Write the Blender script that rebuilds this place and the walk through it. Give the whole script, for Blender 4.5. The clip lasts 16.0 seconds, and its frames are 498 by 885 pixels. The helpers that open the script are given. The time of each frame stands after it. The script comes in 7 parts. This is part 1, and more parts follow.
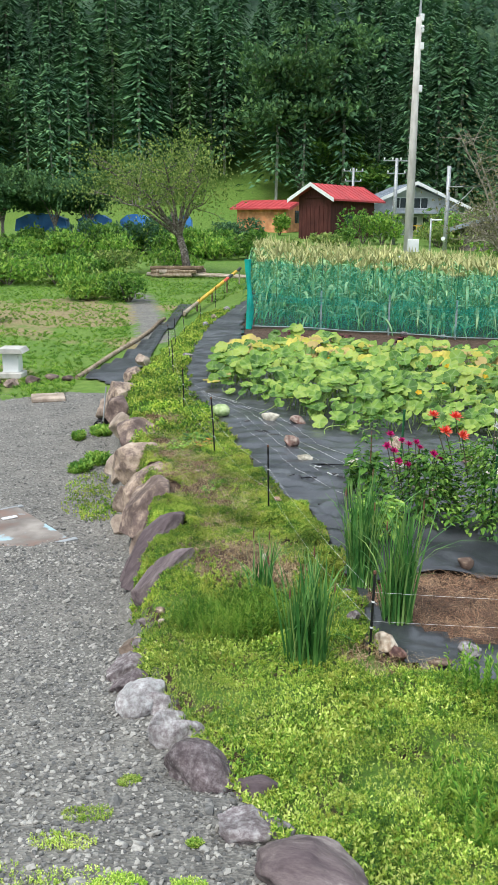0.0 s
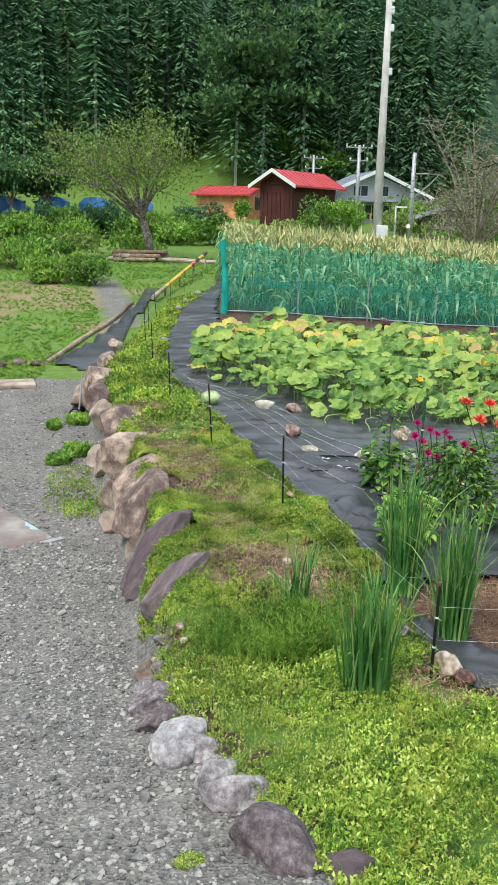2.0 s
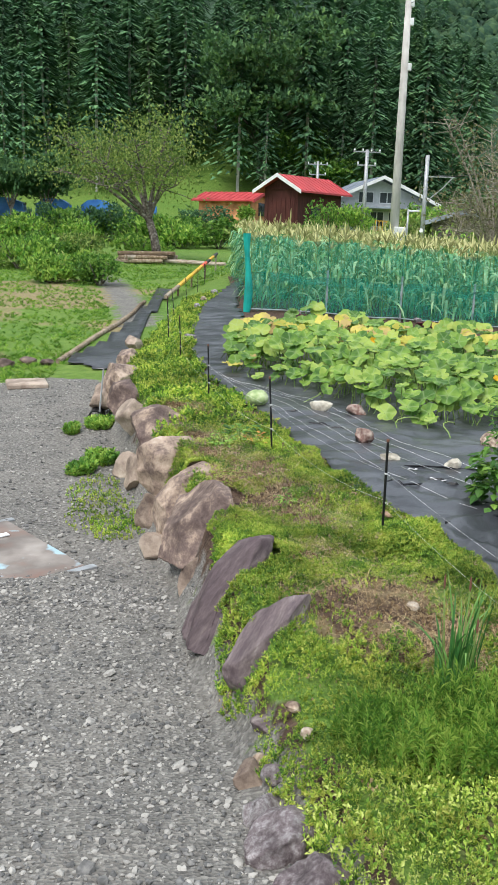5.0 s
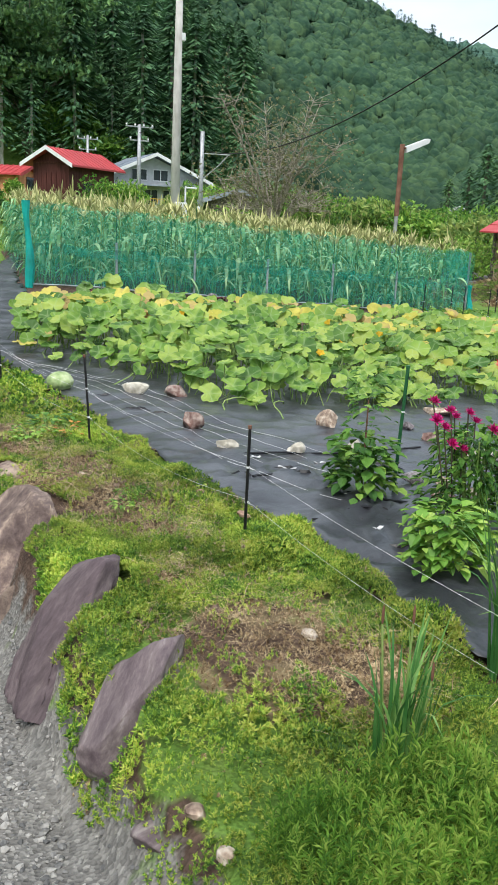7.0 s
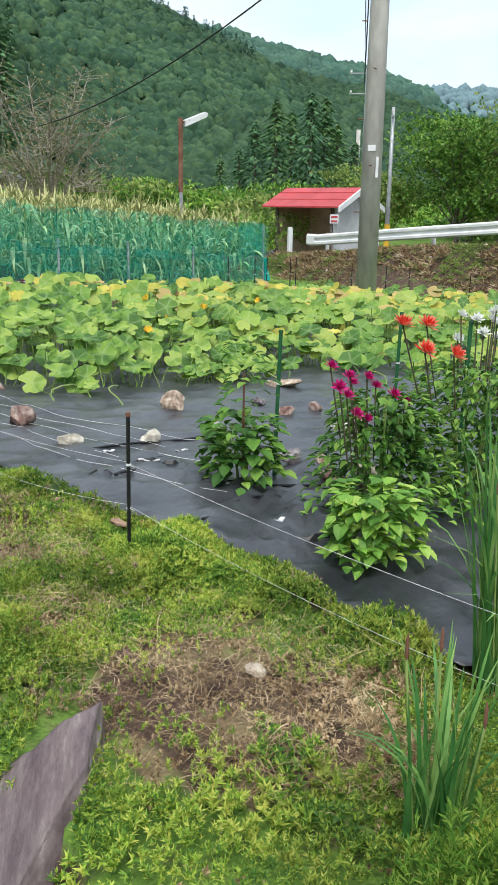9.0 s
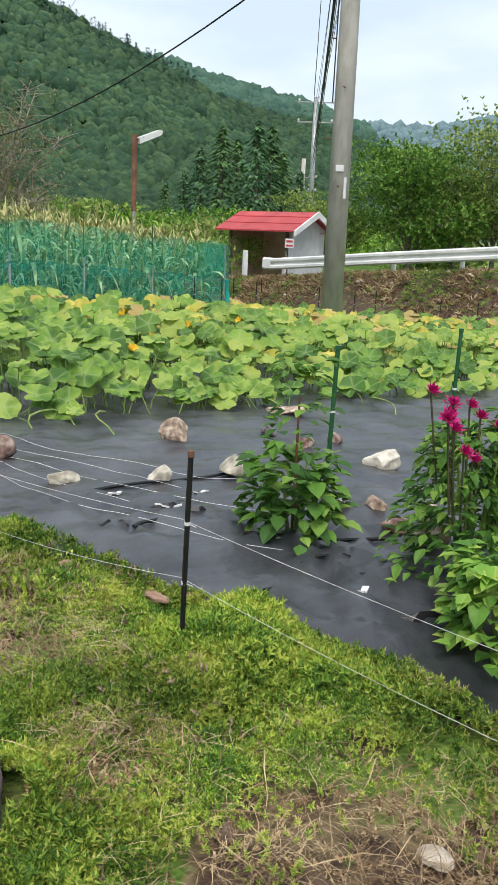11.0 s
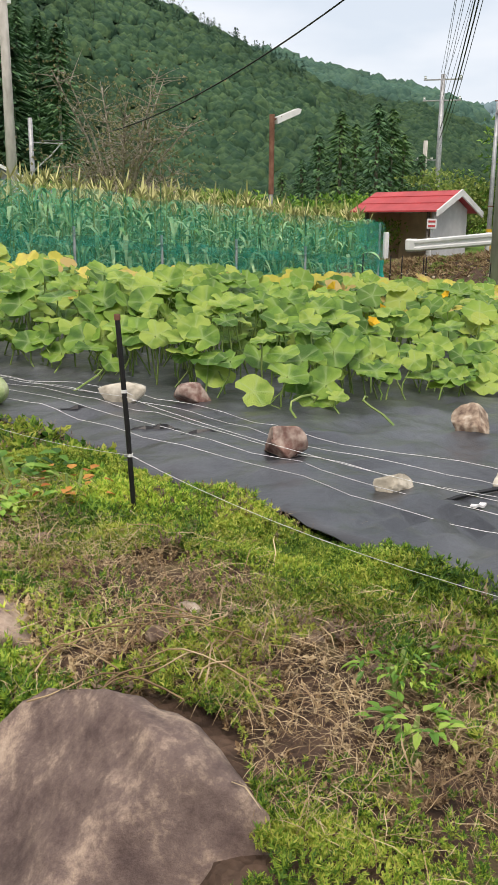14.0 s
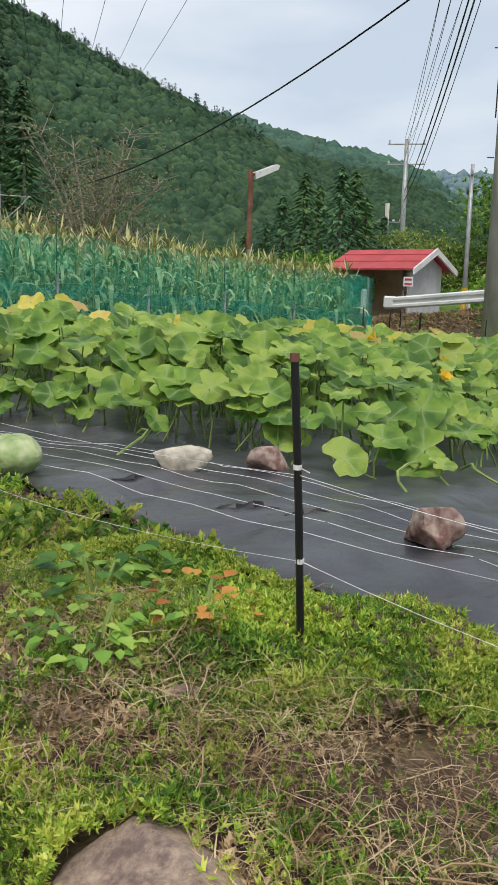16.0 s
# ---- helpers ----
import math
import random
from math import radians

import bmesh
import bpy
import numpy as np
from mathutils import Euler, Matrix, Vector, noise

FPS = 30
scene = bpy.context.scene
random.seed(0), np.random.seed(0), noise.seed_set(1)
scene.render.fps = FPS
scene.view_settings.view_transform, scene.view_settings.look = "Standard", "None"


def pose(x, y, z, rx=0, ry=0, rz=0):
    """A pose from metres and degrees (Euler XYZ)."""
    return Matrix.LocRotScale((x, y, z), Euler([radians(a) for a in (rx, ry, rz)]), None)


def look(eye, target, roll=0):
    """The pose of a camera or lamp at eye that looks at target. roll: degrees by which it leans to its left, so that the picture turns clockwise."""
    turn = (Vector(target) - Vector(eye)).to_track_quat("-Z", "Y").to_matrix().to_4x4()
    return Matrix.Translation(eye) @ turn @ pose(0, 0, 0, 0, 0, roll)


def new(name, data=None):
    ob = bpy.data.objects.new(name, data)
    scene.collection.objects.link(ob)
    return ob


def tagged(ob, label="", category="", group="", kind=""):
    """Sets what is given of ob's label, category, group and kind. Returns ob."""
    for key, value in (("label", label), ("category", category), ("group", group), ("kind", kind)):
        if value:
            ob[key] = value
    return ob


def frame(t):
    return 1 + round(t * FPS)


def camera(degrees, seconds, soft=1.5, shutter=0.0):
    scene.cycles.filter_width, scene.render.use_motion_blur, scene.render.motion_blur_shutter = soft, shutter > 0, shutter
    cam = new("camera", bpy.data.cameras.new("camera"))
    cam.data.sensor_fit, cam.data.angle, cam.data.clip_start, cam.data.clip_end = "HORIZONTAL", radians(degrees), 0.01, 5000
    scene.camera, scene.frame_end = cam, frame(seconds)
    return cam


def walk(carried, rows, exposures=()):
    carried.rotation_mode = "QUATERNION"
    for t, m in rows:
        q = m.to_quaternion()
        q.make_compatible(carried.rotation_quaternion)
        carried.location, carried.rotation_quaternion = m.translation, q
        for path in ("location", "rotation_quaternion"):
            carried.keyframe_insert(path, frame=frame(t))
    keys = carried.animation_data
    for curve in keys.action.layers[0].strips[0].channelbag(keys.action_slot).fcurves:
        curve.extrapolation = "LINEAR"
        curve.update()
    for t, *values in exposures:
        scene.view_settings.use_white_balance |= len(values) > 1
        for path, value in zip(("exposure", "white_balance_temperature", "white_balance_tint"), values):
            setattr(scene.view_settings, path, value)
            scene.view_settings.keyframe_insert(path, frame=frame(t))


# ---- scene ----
cam = camera(32.4, 16.0)
PATH = [
    (0, (-0.027, -0.083, 1.436), (-0.022, 1.859, 0.958), 0.4),
    (0.5, (-0.201, 0.071, 1.388), (-0.098, 2.008, 0.903), 0.2),
    (1, (-0.301, 0.25, 1.372), (-0.162, 2.18, 0.867), 0.8),
    (1.5, (-0.374, 0.461, 1.345), (-0.242, 2.387, 0.821), 1.1),
    (2, (-0.469, 0.643, 1.261), (-0.358, 2.575, 0.76), 1.2),
    (2.5, (-0.59, 0.858, 1.231), (-0.495, 2.792, 0.734), 1.7),
    (3, (-0.686, 1.092, 1.173), (-0.577, 3.027, 0.681), 1.4),
    (3.5, (-0.781, 1.315, 1.074), (-0.649, 3.251, 0.588), 1.3),
    (4, (-0.863, 1.553, 1.037), (-0.694, 3.485, 0.551), 2.0),
    (4.5, (-0.894, 1.808, 0.941), (-0.695, 3.742, 0.471), 2.0),
    (5, (-0.975, 2.042, 0.864), (-0.853, 3.98, 0.386), 1.6),
    (5.2, (-1.031, 2.126, 0.843), (-0.966, 4.07, 0.377), 1.6),
    (7.3, (-1.147, 3.133, 0.654), (-0.428, 4.925, 0.13), 2.1),
    (7.5, (-1.123, 3.164, 0.657), (-0.346, 4.926, 0.117), 1.6),
    (8, (-1.15, 3.431, 0.619), (-0.206, 5.108, 0.074), 1.5),
    (8.5, (-1.192, 3.674, 0.572), (-0.217, 5.329, 0.015), 0.6),
    (8.7, (-1.212, 3.775, 0.522), (-0.208, 5.419, -0.018), 0.6),
    (10.8, (-1.125, 4.885, 0.285), (0.054, 6.431, -0.187), 2.2),
    (11, (-1.11, 4.976, 0.267), (0.069, 6.525, -0.19), 2.4),
    (11.5, (-1.131, 5.214, 0.209), (0.033, 6.783, -0.216), 2.2),
    (12, (-1.123, 5.473, 0.16), (0.019, 7.061, -0.259), 1.9),
    (12.5, (-1.109, 5.715, 0.129), (-0.031, 7.344, -0.302), 1.6),
    (13, (-1.23, 5.929, 0.056), (-0.213, 7.598, -0.37), 1.2),
    (13.5, (-1.293, 6.146, 0.046), (-0.302, 7.826, -0.4), 0.8),
    (14, (-1.31, 6.394, -0.011), (-0.341, 8.077, -0.491), 0.5),
    (14.5, (-1.392, 6.6, -0.072), (-0.377, 8.266, -0.515), 0.7),
    (15, (-1.452, 6.835, -0.062), (-0.402, 8.482, -0.491), 0.9),
    (15.5, (-1.385, 7.142, -0.091), (-0.299, 8.776, -0.476), 1.2),
    (16, (-1.375, 7.387, -0.13), (-0.307, 9.041, -0.48), 1.4),
]
EXPOSURES = [(0, 0.6, 6400, 8), (5, 0.58, 6500, 10), (8.5, 0.56, 6450, 9), (11, 0.38, 6700, 11), (12, 0.3, 7200, 15), (14.7, 0.3, 7300, 16), (15.5, 0.1, 6900, 13), (16, 0.04, 6850, 13)]
walk(cam, [(t, look(eye, target, roll)) for t, eye, target, roll in PATH], EXPOSURES)

# ---- world and sun ----
SUN_EL, SUN_AZ = 58, 215
world = bpy.data.worlds.new("world")
scene.world = world
world.use_nodes = True
wn, wl = world.node_tree.nodes, world.node_tree.links
bg = wn["Background"]
sky = wn.new("ShaderNodeTexSky")
sky.sky_type, sky.sun_disc = "NISHITA", False
sky.sun_elevation, sky.sun_rotation = radians(SUN_EL), radians(SUN_AZ)
sky.dust_density, sky.air_density, sky.ozone_density = 3.0, 1.0, 1.0
wtc = wn.new("ShaderNodeTexCoord")
wmap = wn.new("ShaderNodeMapping")
wmap.inputs["Scale"].default_value = (1.0, 1.0, 3.0)
cl = wn.new("ShaderNodeTexNoise")
cl.inputs["Scale"].default_value, cl.inputs["Detail"].default_value = 2.2, 5
cr = wn.new("ShaderNodeValToRGB")
cr.color_ramp.elements[0].position, cr.color_ramp.elements[0].color = 0.32, (5.0, 6.1, 7.3, 1)
cr.color_ramp.elements[1].position, cr.color_ramp.elements[1].color = 0.68, (8.5, 9.1, 9.7, 1)
wmix = wn.new("ShaderNodeMixRGB")
wmix.inputs["Fac"].default_value = 0.85
wl.new(wtc.outputs["Generated"], wmap.inputs["Vector"])
wl.new(wmap.outputs["Vector"], cl.inputs["Vector"])
wl.new(cl.outputs["Fac"], cr.inputs["Fac"])
wl.new(sky.outputs["Color"], wmix.inputs["Color1"])
wl.new(cr.outputs["Color"], wmix.inputs["Color2"])
wl.new(wmix.outputs["Color"], bg.inputs["Color"])
bg.inputs["Strength"].default_value = 0.12

sun = new("sun", bpy.data.lights.new("sun", "SUN"))
sun.data.energy, sun.data.angle, sun.data.color = 2.0, radians(25), (1.0, 0.96, 0.9)
sun.rotation_euler = Euler((radians(90 - SUN_EL), 0, radians(180 - SUN_AZ)))

# ---- materials ----


def mat(name, stops, scale=8.0, rough=0.7, bump=0.3, detail=5, scale2=1.3, amount2=0.35, metal=0.0, island=0.0, obj=0.0, translucent=0.0, bscale=None, dist=0.02, spec=0.3, stretch=(1, 1, 1)):
    """A surface whose colour runs through stops by fine noise, darkened and lightened by broad noise, with relief."""
    m = bpy.data.materials.new(name)
    m.use_nodes = True
    n, l = m.node_tree.nodes, m.node_tree.links
    b = n["Principled BSDF"]
    tc, mp = n.new("ShaderNodeTexCoord"), n.new("ShaderNodeMapping")
    mp.inputs["Scale"].default_value = stretch
    l.new(tc.outputs["Object"], mp.inputs["Vector"])
    fine, broad = n.new("ShaderNodeTexNoise"), n.new("ShaderNodeTexNoise")
    fine.inputs["Scale"].default_value, fine.inputs["Detail"].default_value = scale, detail
    broad.inputs["Scale"].default_value, broad.inputs["Detail"].default_value = scale2, 3
    l.new(mp.outputs["Vector"], fine.inputs["Vector"])
    l.new(tc.outputs["Object"], broad.inputs["Vector"])
    ramp = n.new("ShaderNodeValToRGB")
    els = ramp.color_ramp.elements
    k = len(stops)
    while len(els) < k:
        els.new(0.5)
    for i, c in enumerate(stops):
        els[i].position = 0.3 + 0.4 * i / max(1, k - 1)
        els[i].color = (*c, 1)
    fac = fine.outputs["Fac"]
    if island or obj:
        src = n.new("ShaderNodeNewGeometry").outputs["Random Per Island"] if island else n.new("ShaderNodeObjectInfo").outputs["Random"]
        mm = n.new("ShaderNodeMapRange")
        mm.inputs["To Min"].default_value, mm.inputs["To Max"].default_value = -0.5 * (island or obj), 0.5 * (island or obj)
        l.new(src, mm.inputs["Value"])
        ad = n.new("ShaderNodeMath")
        ad.operation = "ADD"
        l.new(fac, ad.inputs[0])
        l.new(mm.outputs["Result"], ad.inputs[1])
        fac = ad.outputs["Value"]
    l.new(fac, ramp.inputs["Fac"])
    mr = n.new("ShaderNodeMapRange")
    mr.inputs["From Min"].default_value, mr.inputs["From Max"].default_value = 0.3, 0.7
    mr.inputs["To Min"].default_value, mr.inputs["To Max"].default_value = 1 - amount2, 1 + amount2
    l.new(broad.outputs["Fac"], mr.inputs["Value"])
    mul = n.new("ShaderNodeVectorMath")
    mul.operation = "SCALE"
    l.new(ramp.outputs["Color"], mul.inputs[0])
    l.new(mr.outputs["Result"], mul.inputs["Scale"])
    l.new(mul.outputs["Vector"], b.inputs["Base Color"])
    b.inputs["Roughness"].default_value, b.inputs["Metallic"].default_value = rough, metal
    b.inputs["Specular IOR Level"].default_value = spec
    if bump:
        bn = n.new("ShaderNodeTexNoise")
        bn.inputs["Scale"].default_value, bn.inputs["Detail"].default_value = bscale or scale * 2, 6
        l.new(mp.outputs["Vector"], bn.inputs["Vector"])
        bu = n.new("ShaderNodeBump")
        bu.inputs["Strength"].default_value, bu.inputs["Distance"].default_value = bump, dist
        l.new(bn.outputs["Fac"], bu.inputs["Height"])
        l.new(bu.outputs["Normal"], b.inputs["Normal"])
    if translucent:
        out = n["Material Output"]
        tr, mx = n.new("ShaderNodeBsdfTranslucent"), n.new("ShaderNodeMixShader")
        mx.inputs["Fac"].default_value = translucent
        l.new(mul.outputs["Vector"], tr.inputs["Color"])
        l.new(b.outputs["BSDF"], mx.inputs[1])
        l.new(tr.outputs["BSDF"], mx.inputs[2])
        l.new(mx.outputs["Shader"], out.inputs["Surface"])
    return m


M = {}
M["rock"] = mat("boulder_stone", [(0.055, 0.036, 0.034), (0.10, 0.068, 0.062), (0.17, 0.122, 0.105), (0.40, 0.30, 0.23), (0.50, 0.40, 0.32)], 5.5, 0.75, 0.7, 15, 1.6, 0.3, dist=0.012, obj=0.22, bscale=16)
M["rock_tan"] = mat("tan_boulder_stone", [(0.12, 0.085, 0.07), (0.25, 0.19, 0.15), (0.38, 0.30, 0.24), (0.48, 0.41, 0.34)], 5.0, 0.8, 0.7, 15, 2.2, 0.3, dist=0.012, obj=0.25, bscale=18)
M["rock_slab"] = mat("purple_slab_stone", [(0.055, 0.038, 0.042), (0.10, 0.072, 0.078), (0.18, 0.14, 0.14), (0.36, 0.31, 0.29)], 6.0, 0.7, 0.7, 15, 2.6, 0.3, dist=0.01, obj=0.1, bscale=14, stretch=(0.5, 2, 2))
M["stone_buff"] = mat("buff_field_stone", [(0.32, 0.29, 0.23), (0.52, 0.475, 0.39), (0.66, 0.62, 0.54)], 22, 0.8, 0.5, 10, 9, 0.2, obj=0.3, dist=0.01)
for k_ in ("rock", "rock_tan", "rock_slab"):
    for nd in M[k_].node_tree.nodes:
        if nd.type == "TEX_NOISE" and nd.inputs["Detail"].default_value > 5:
            nd.inputs["Roughness"].default_value = 0.78
M["rock_pale"] = mat("pale_border_stone", [(0.10, 0.075, 0.08), (0.20, 0.165, 0.17), (0.38, 0.35, 0.35), (0.58, 0.57, 0.57)], 34, 0.85, 0.8, 12, 6, 0.45, dist=0.015, obj=0.25)
for nd in M["rock_pale"].node_tree.nodes:
    if nd.type == "TEX_NOISE" and nd.inputs["Detail"].default_value > 5:
        nd.inputs["Roughness"].default_value = 0.75
M["stone_small"] = mat("field_stone", [(0.14, 0.09, 0.07), (0.36, 0.27, 0.20), (0.58, 0.50, 0.41)], 26, 0.8, 0.5, 10, 9, 0.35, obj=0.5, dist=0.01)
M["stone_red"] = mat("reddish_stone", [(0.08, 0.035, 0.03), (0.2, 0.11, 0.09), (0.42, 0.33, 0.28)], 24, 0.6, 0.5, 10, 8, 0.4, obj=0.3, dist=0.008)
M["pebble"] = mat("gravel_pebbles", [(0.11, 0.108, 0.105), (0.19, 0.184, 0.176), (0.26, 0.248, 0.228), (0.38, 0.36, 0.33)], 30, 0.85, 0.3, 3, 3, 0.2, island=0.6)
M["sprig"] = mat("creeping_leaves", [(0.07, 0.17, 0.03), (0.19, 0.34, 0.045), (0.36, 0.50, 0.065), (0.58, 0.60, 0.13)], 5.5, 0.6, 0, 6, 1.5, 0.4, island=0.45, translucent=0.4)
M["sprig_yellow"] = mat("stonecrop_leaves", [(0.20, 0.37, 0.05), (0.48, 0.63, 0.10), (0.72, 0.78, 0.24)], 3.0, 0.6, 0, 5, 1.6, 0.35, island=0.5, translucent=0.3)
M["straw"] = mat("dry_stems", [(0.16, 0.095, 0.05), (0.33, 0.23, 0.125), (0.53, 0.41, 0.25)], 6, 0.8, 0, 3, 3, 0.2, island=0.5)
M["mauve"] = mat("mauve_sprigs", [(0.16, 0.11, 0.08), (0.27, 0.19, 0.14), (0.34, 0.28, 0.16)], 5, 0.8, 0, 4, 2, 0.3, island=0.5, translucent=0.2)
M["squash"] = mat("squash_leaf", [(0.07, 0.17, 0.028), (0.15, 0.29, 0.042), (0.23, 0.37, 0.06), (0.36, 0.48, 0.10)], 1.6, 0.5, 0.4, 2, 0.8, 0.15, obj=0.4, translucent=0.3, bscale=30)
M["squash_i"] = mat("squash_leaf_far", [(0.07, 0.17, 0.028), (0.15, 0.29, 0.042), (0.24, 0.38, 0.06), (0.40, 0.49, 0.10)], 2.0, 0.5, 0.4, 2, 0.8, 0.15, island=0.45, translucent=0.3, bscale=30)
M["squash_y"] = mat("squash_leaf_yellow", [(0.45, 0.42, 0.07), (0.66, 0.58, 0.12), (0.48, 0.36, 0.14)], 5, 0.6, 0.3, 4, 2, 0.15, island=0.7, translucent=0.3)
M["stem"] = mat("green_stem", [(0.12, 0.22, 0.05), (0.3, 0.38, 0.12)], 10, 0.6, 0, 3, 2, 0.2)
M["corn"] = mat("corn_leaf", [(0.06, 0.2, 0.07), (0.16, 0.37, 0.14), (0.40, 0.58, 0.30)], 4, 0.45, 0, 3, 1, 0.2, island=0.5, translucent=0.25)
M["tassel"] = mat("corn_tassel", [(0.36, 0.36, 0.14), (0.60, 0.57, 0.28)], 8, 0.8, 0, 3, 1, 0.2, island=0.6, translucent=0.2)
M["iris"] = mat("cattail_blade", [(0.05, 0.17, 0.04), (0.12, 0.29, 0.07), (0.26, 0.42, 0.12)], 5, 0.5, 0, 3, 2, 0.2, island=0.5, translucent=0.25)
M["leaf"] = mat("bush_leaf", [(0.05, 0.14, 0.025), (0.12, 0.27, 0.04), (0.26, 0.42, 0.08)], 3, 0.5, 0, 4, 1, 0.2, island=0.5, translucent=0.3)
M["leaf_bright"] = mat("bright_leaf", [(0.10, 0.24, 0.04), (0.22, 0.42, 0.06), (0.42, 0.56, 0.12)], 4, 0.5, 0, 4, 1, 0.2, island=0.5, translucent=0.3)
M["leaf_dull"] = mat("orchard_leaf", [(0.12, 0.21, 0.05), (0.22, 0.33, 0.08), (0.40, 0.46, 0.14)], 2, 0.6, 0, 4, 1, 0.2, island=0.5, translucent=0.3)
M["leaf_olive"] = mat("olive_brown_leaf", [(0.12, 0.13, 0.06), (0.21, 0.22, 0.10), (0.32, 0.28, 0.16)], 2, 0.6, 0, 4, 1, 0.2, island=0.5, translucent=0.3)
M["twig"] = mat("bark", [(0.06, 0.05, 0.04), (0.17, 0.14, 0.12), (0.32, 0.3, 0.27)], 12, 0.9, 0.4, 5, 3, 0.3)
M["bare_twig"] = mat("grey_bare_twigs", [(0.16, 0.13, 0.10), (0.30, 0.26, 0.21), (0.42, 0.38, 0.32)], 12, 0.9, 0.2, 5, 3, 0.3)
M["conifer"] = mat("cedar_foliage", [(0.047, 0.115, 0.062), (0.082, 0.19, 0.085), (0.13, 0.26, 0.11)], 0.5, 0.8, 0, 4, 0.07, 0.3, island=0.5, translucent=0.15)
M["conifer2"] = mat("pale_cedar_foliage", [(0.05, 0.12, 0.05), (0.09, 0.19, 0.07), (0.16, 0.28, 0.09)], 0.5, 0.8, 0, 4, 0.07, 0.25, island=0.4, translucent=0.15)
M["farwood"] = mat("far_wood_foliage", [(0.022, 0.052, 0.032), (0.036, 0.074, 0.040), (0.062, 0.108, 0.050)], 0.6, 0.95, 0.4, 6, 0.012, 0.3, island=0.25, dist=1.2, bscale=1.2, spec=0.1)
# Haze is put into the next two base colours: paler and bluer with distance.
M["farwood_hazed"] = mat("haze_tinted_wood_foliage", [(0.045, 0.10, 0.08), (0.062, 0.125, 0.092), (0.085, 0.155, 0.105)], 0.6, 0.95, 0.3, 6, 0.012, 0.25, island=0.25, dist=1.2, bscale=1.2, spec=0.1)
M["farwood_bluehaze"] = mat("haze_tinted_distant_foliage", [(0.12, 0.19, 0.21), (0.15, 0.23, 0.245)], 0.1, 0.95, 0, 5, 0.004, 0.12, island=0.2)
M["concrete"] = mat("pole_concrete", [(0.36, 0.34, 0.31), (0.47, 0.45, 0.42), (0.54, 0.52, 0.49)], 6, 0.85, 0.2, 6, 1.5, 0.12, stretch=(1, 1, 0.3))
M["black"] = mat("black_plastic", [(0.012, 0.012, 0.014), (0.02, 0.02, 0.022)], 10, 0.4, 0.1)
M["wire"] = mat("cable", [(0.02, 0.02, 0.022), (0.03, 0.03, 0.03)], 10, 0.6, 0)
M["white"] = mat("white_paint", [(0.66, 0.67, 0.68), (0.8, 0.8, 0.8)], 3, 0.5, 0.1, 5, 1, 0.08)
M["string"] = mat("white_string", [(0.62, 0.62, 0.62), (0.8, 0.8, 0.8)], 60, 0.7, 0)
M["steel"] = mat("galvanised_steel", [(0.3, 0.31, 0.32), (0.45, 0.46, 0.47)], 8, 0.5, 0.1, 5, 2, 0.15, metal=0.5)
M["roofred"] = mat("red_metal_roof", [(0.40, 0.045, 0.05), (0.52, 0.075, 0.08)], 2, 0.5, 0.1, 5, 0.8, 0.15)
M["roofgrey"] = mat("grey_blue_roof", [(0.2, 0.23, 0.27), (0.33, 0.37, 0.42)], 2, 0.5, 0.1, 5, 0.8, 0.15)
M["woodred"] = mat("dark_red_boards", [(0.05, 0.014, 0.012), (0.10, 0.03, 0.025)], 3, 0.8, 0.3, 5, 1, 0.2, stretch=(4, 4, 0.4))
M["wood"] = mat("weathered_wood", [(0.16, 0.11, 0.07), (0.3, 0.23, 0.16), (0.42, 0.36, 0.29)], 10, 0.85, 0.4, 6, 2, 0.25, obj=0.5)
M["wall_grey"] = mat("grey_wall", [(0.48, 0.49, 0.50), (0.58, 0.59, 0.60)], 4, 0.85, 0.15, 6, 0.8, 0.1)
M["wall_tan"] = mat("tan_boards", [(0.50, 0.39, 0.25), (0.68, 0.55, 0.37)], 3, 0.75, 0.2, 5, 1, 0.15)
M["orange"] = mat("orange_wall", [(0.5, 0.2, 0.09), (0.62, 0.3, 0.15)], 3, 0.8, 0.1)
M["glass"] = mat("dark_glass", [(0.03, 0.035, 0.04), (0.06, 0.07, 0.08)], 2, 0.12, 0, spec=0.6)
M["yellow"] = mat("yellow_paint", [(0.66, 0.38, 0.03), (0.75, 0.48, 0.05)], 6, 0.5, 0.1)
M["greenstake"] = mat("green_plastic", [(0.015, 0.08, 0.03), (0.03, 0.13, 0.05)], 10, 0.45, 0)
M["blue"] = mat("blue_tarp", [(0.03, 0.13, 0.4), (0.08, 0.26, 0.6)], 1.5, 0.5, 0.5, 5, 1, 0.3)
M["rust"] = mat("rusty_steel", [(0.13, 0.055, 0.035), (0.24, 0.12, 0.08)], 5, 0.8, 0.2)
M["soil"] = mat("garden_soil", [(0.06, 0.035, 0.025), (0.13, 0.08, 0.06), (0.2, 0.14, 0.10)], 14, 0.95, 0.9, 8, 1, 0.2, dist=0.04)
M["asphalt"] = mat("asphalt", [(0.08, 0.08, 0.08), (0.13, 0.13, 0.13)], 20, 0.9, 0.3)


def flat(name, c, rough=0.5):
    return mat(name, [c, tuple(min(1, v * 1.25) for v in c)], 12, rough, 0.1, amount2=0.12)


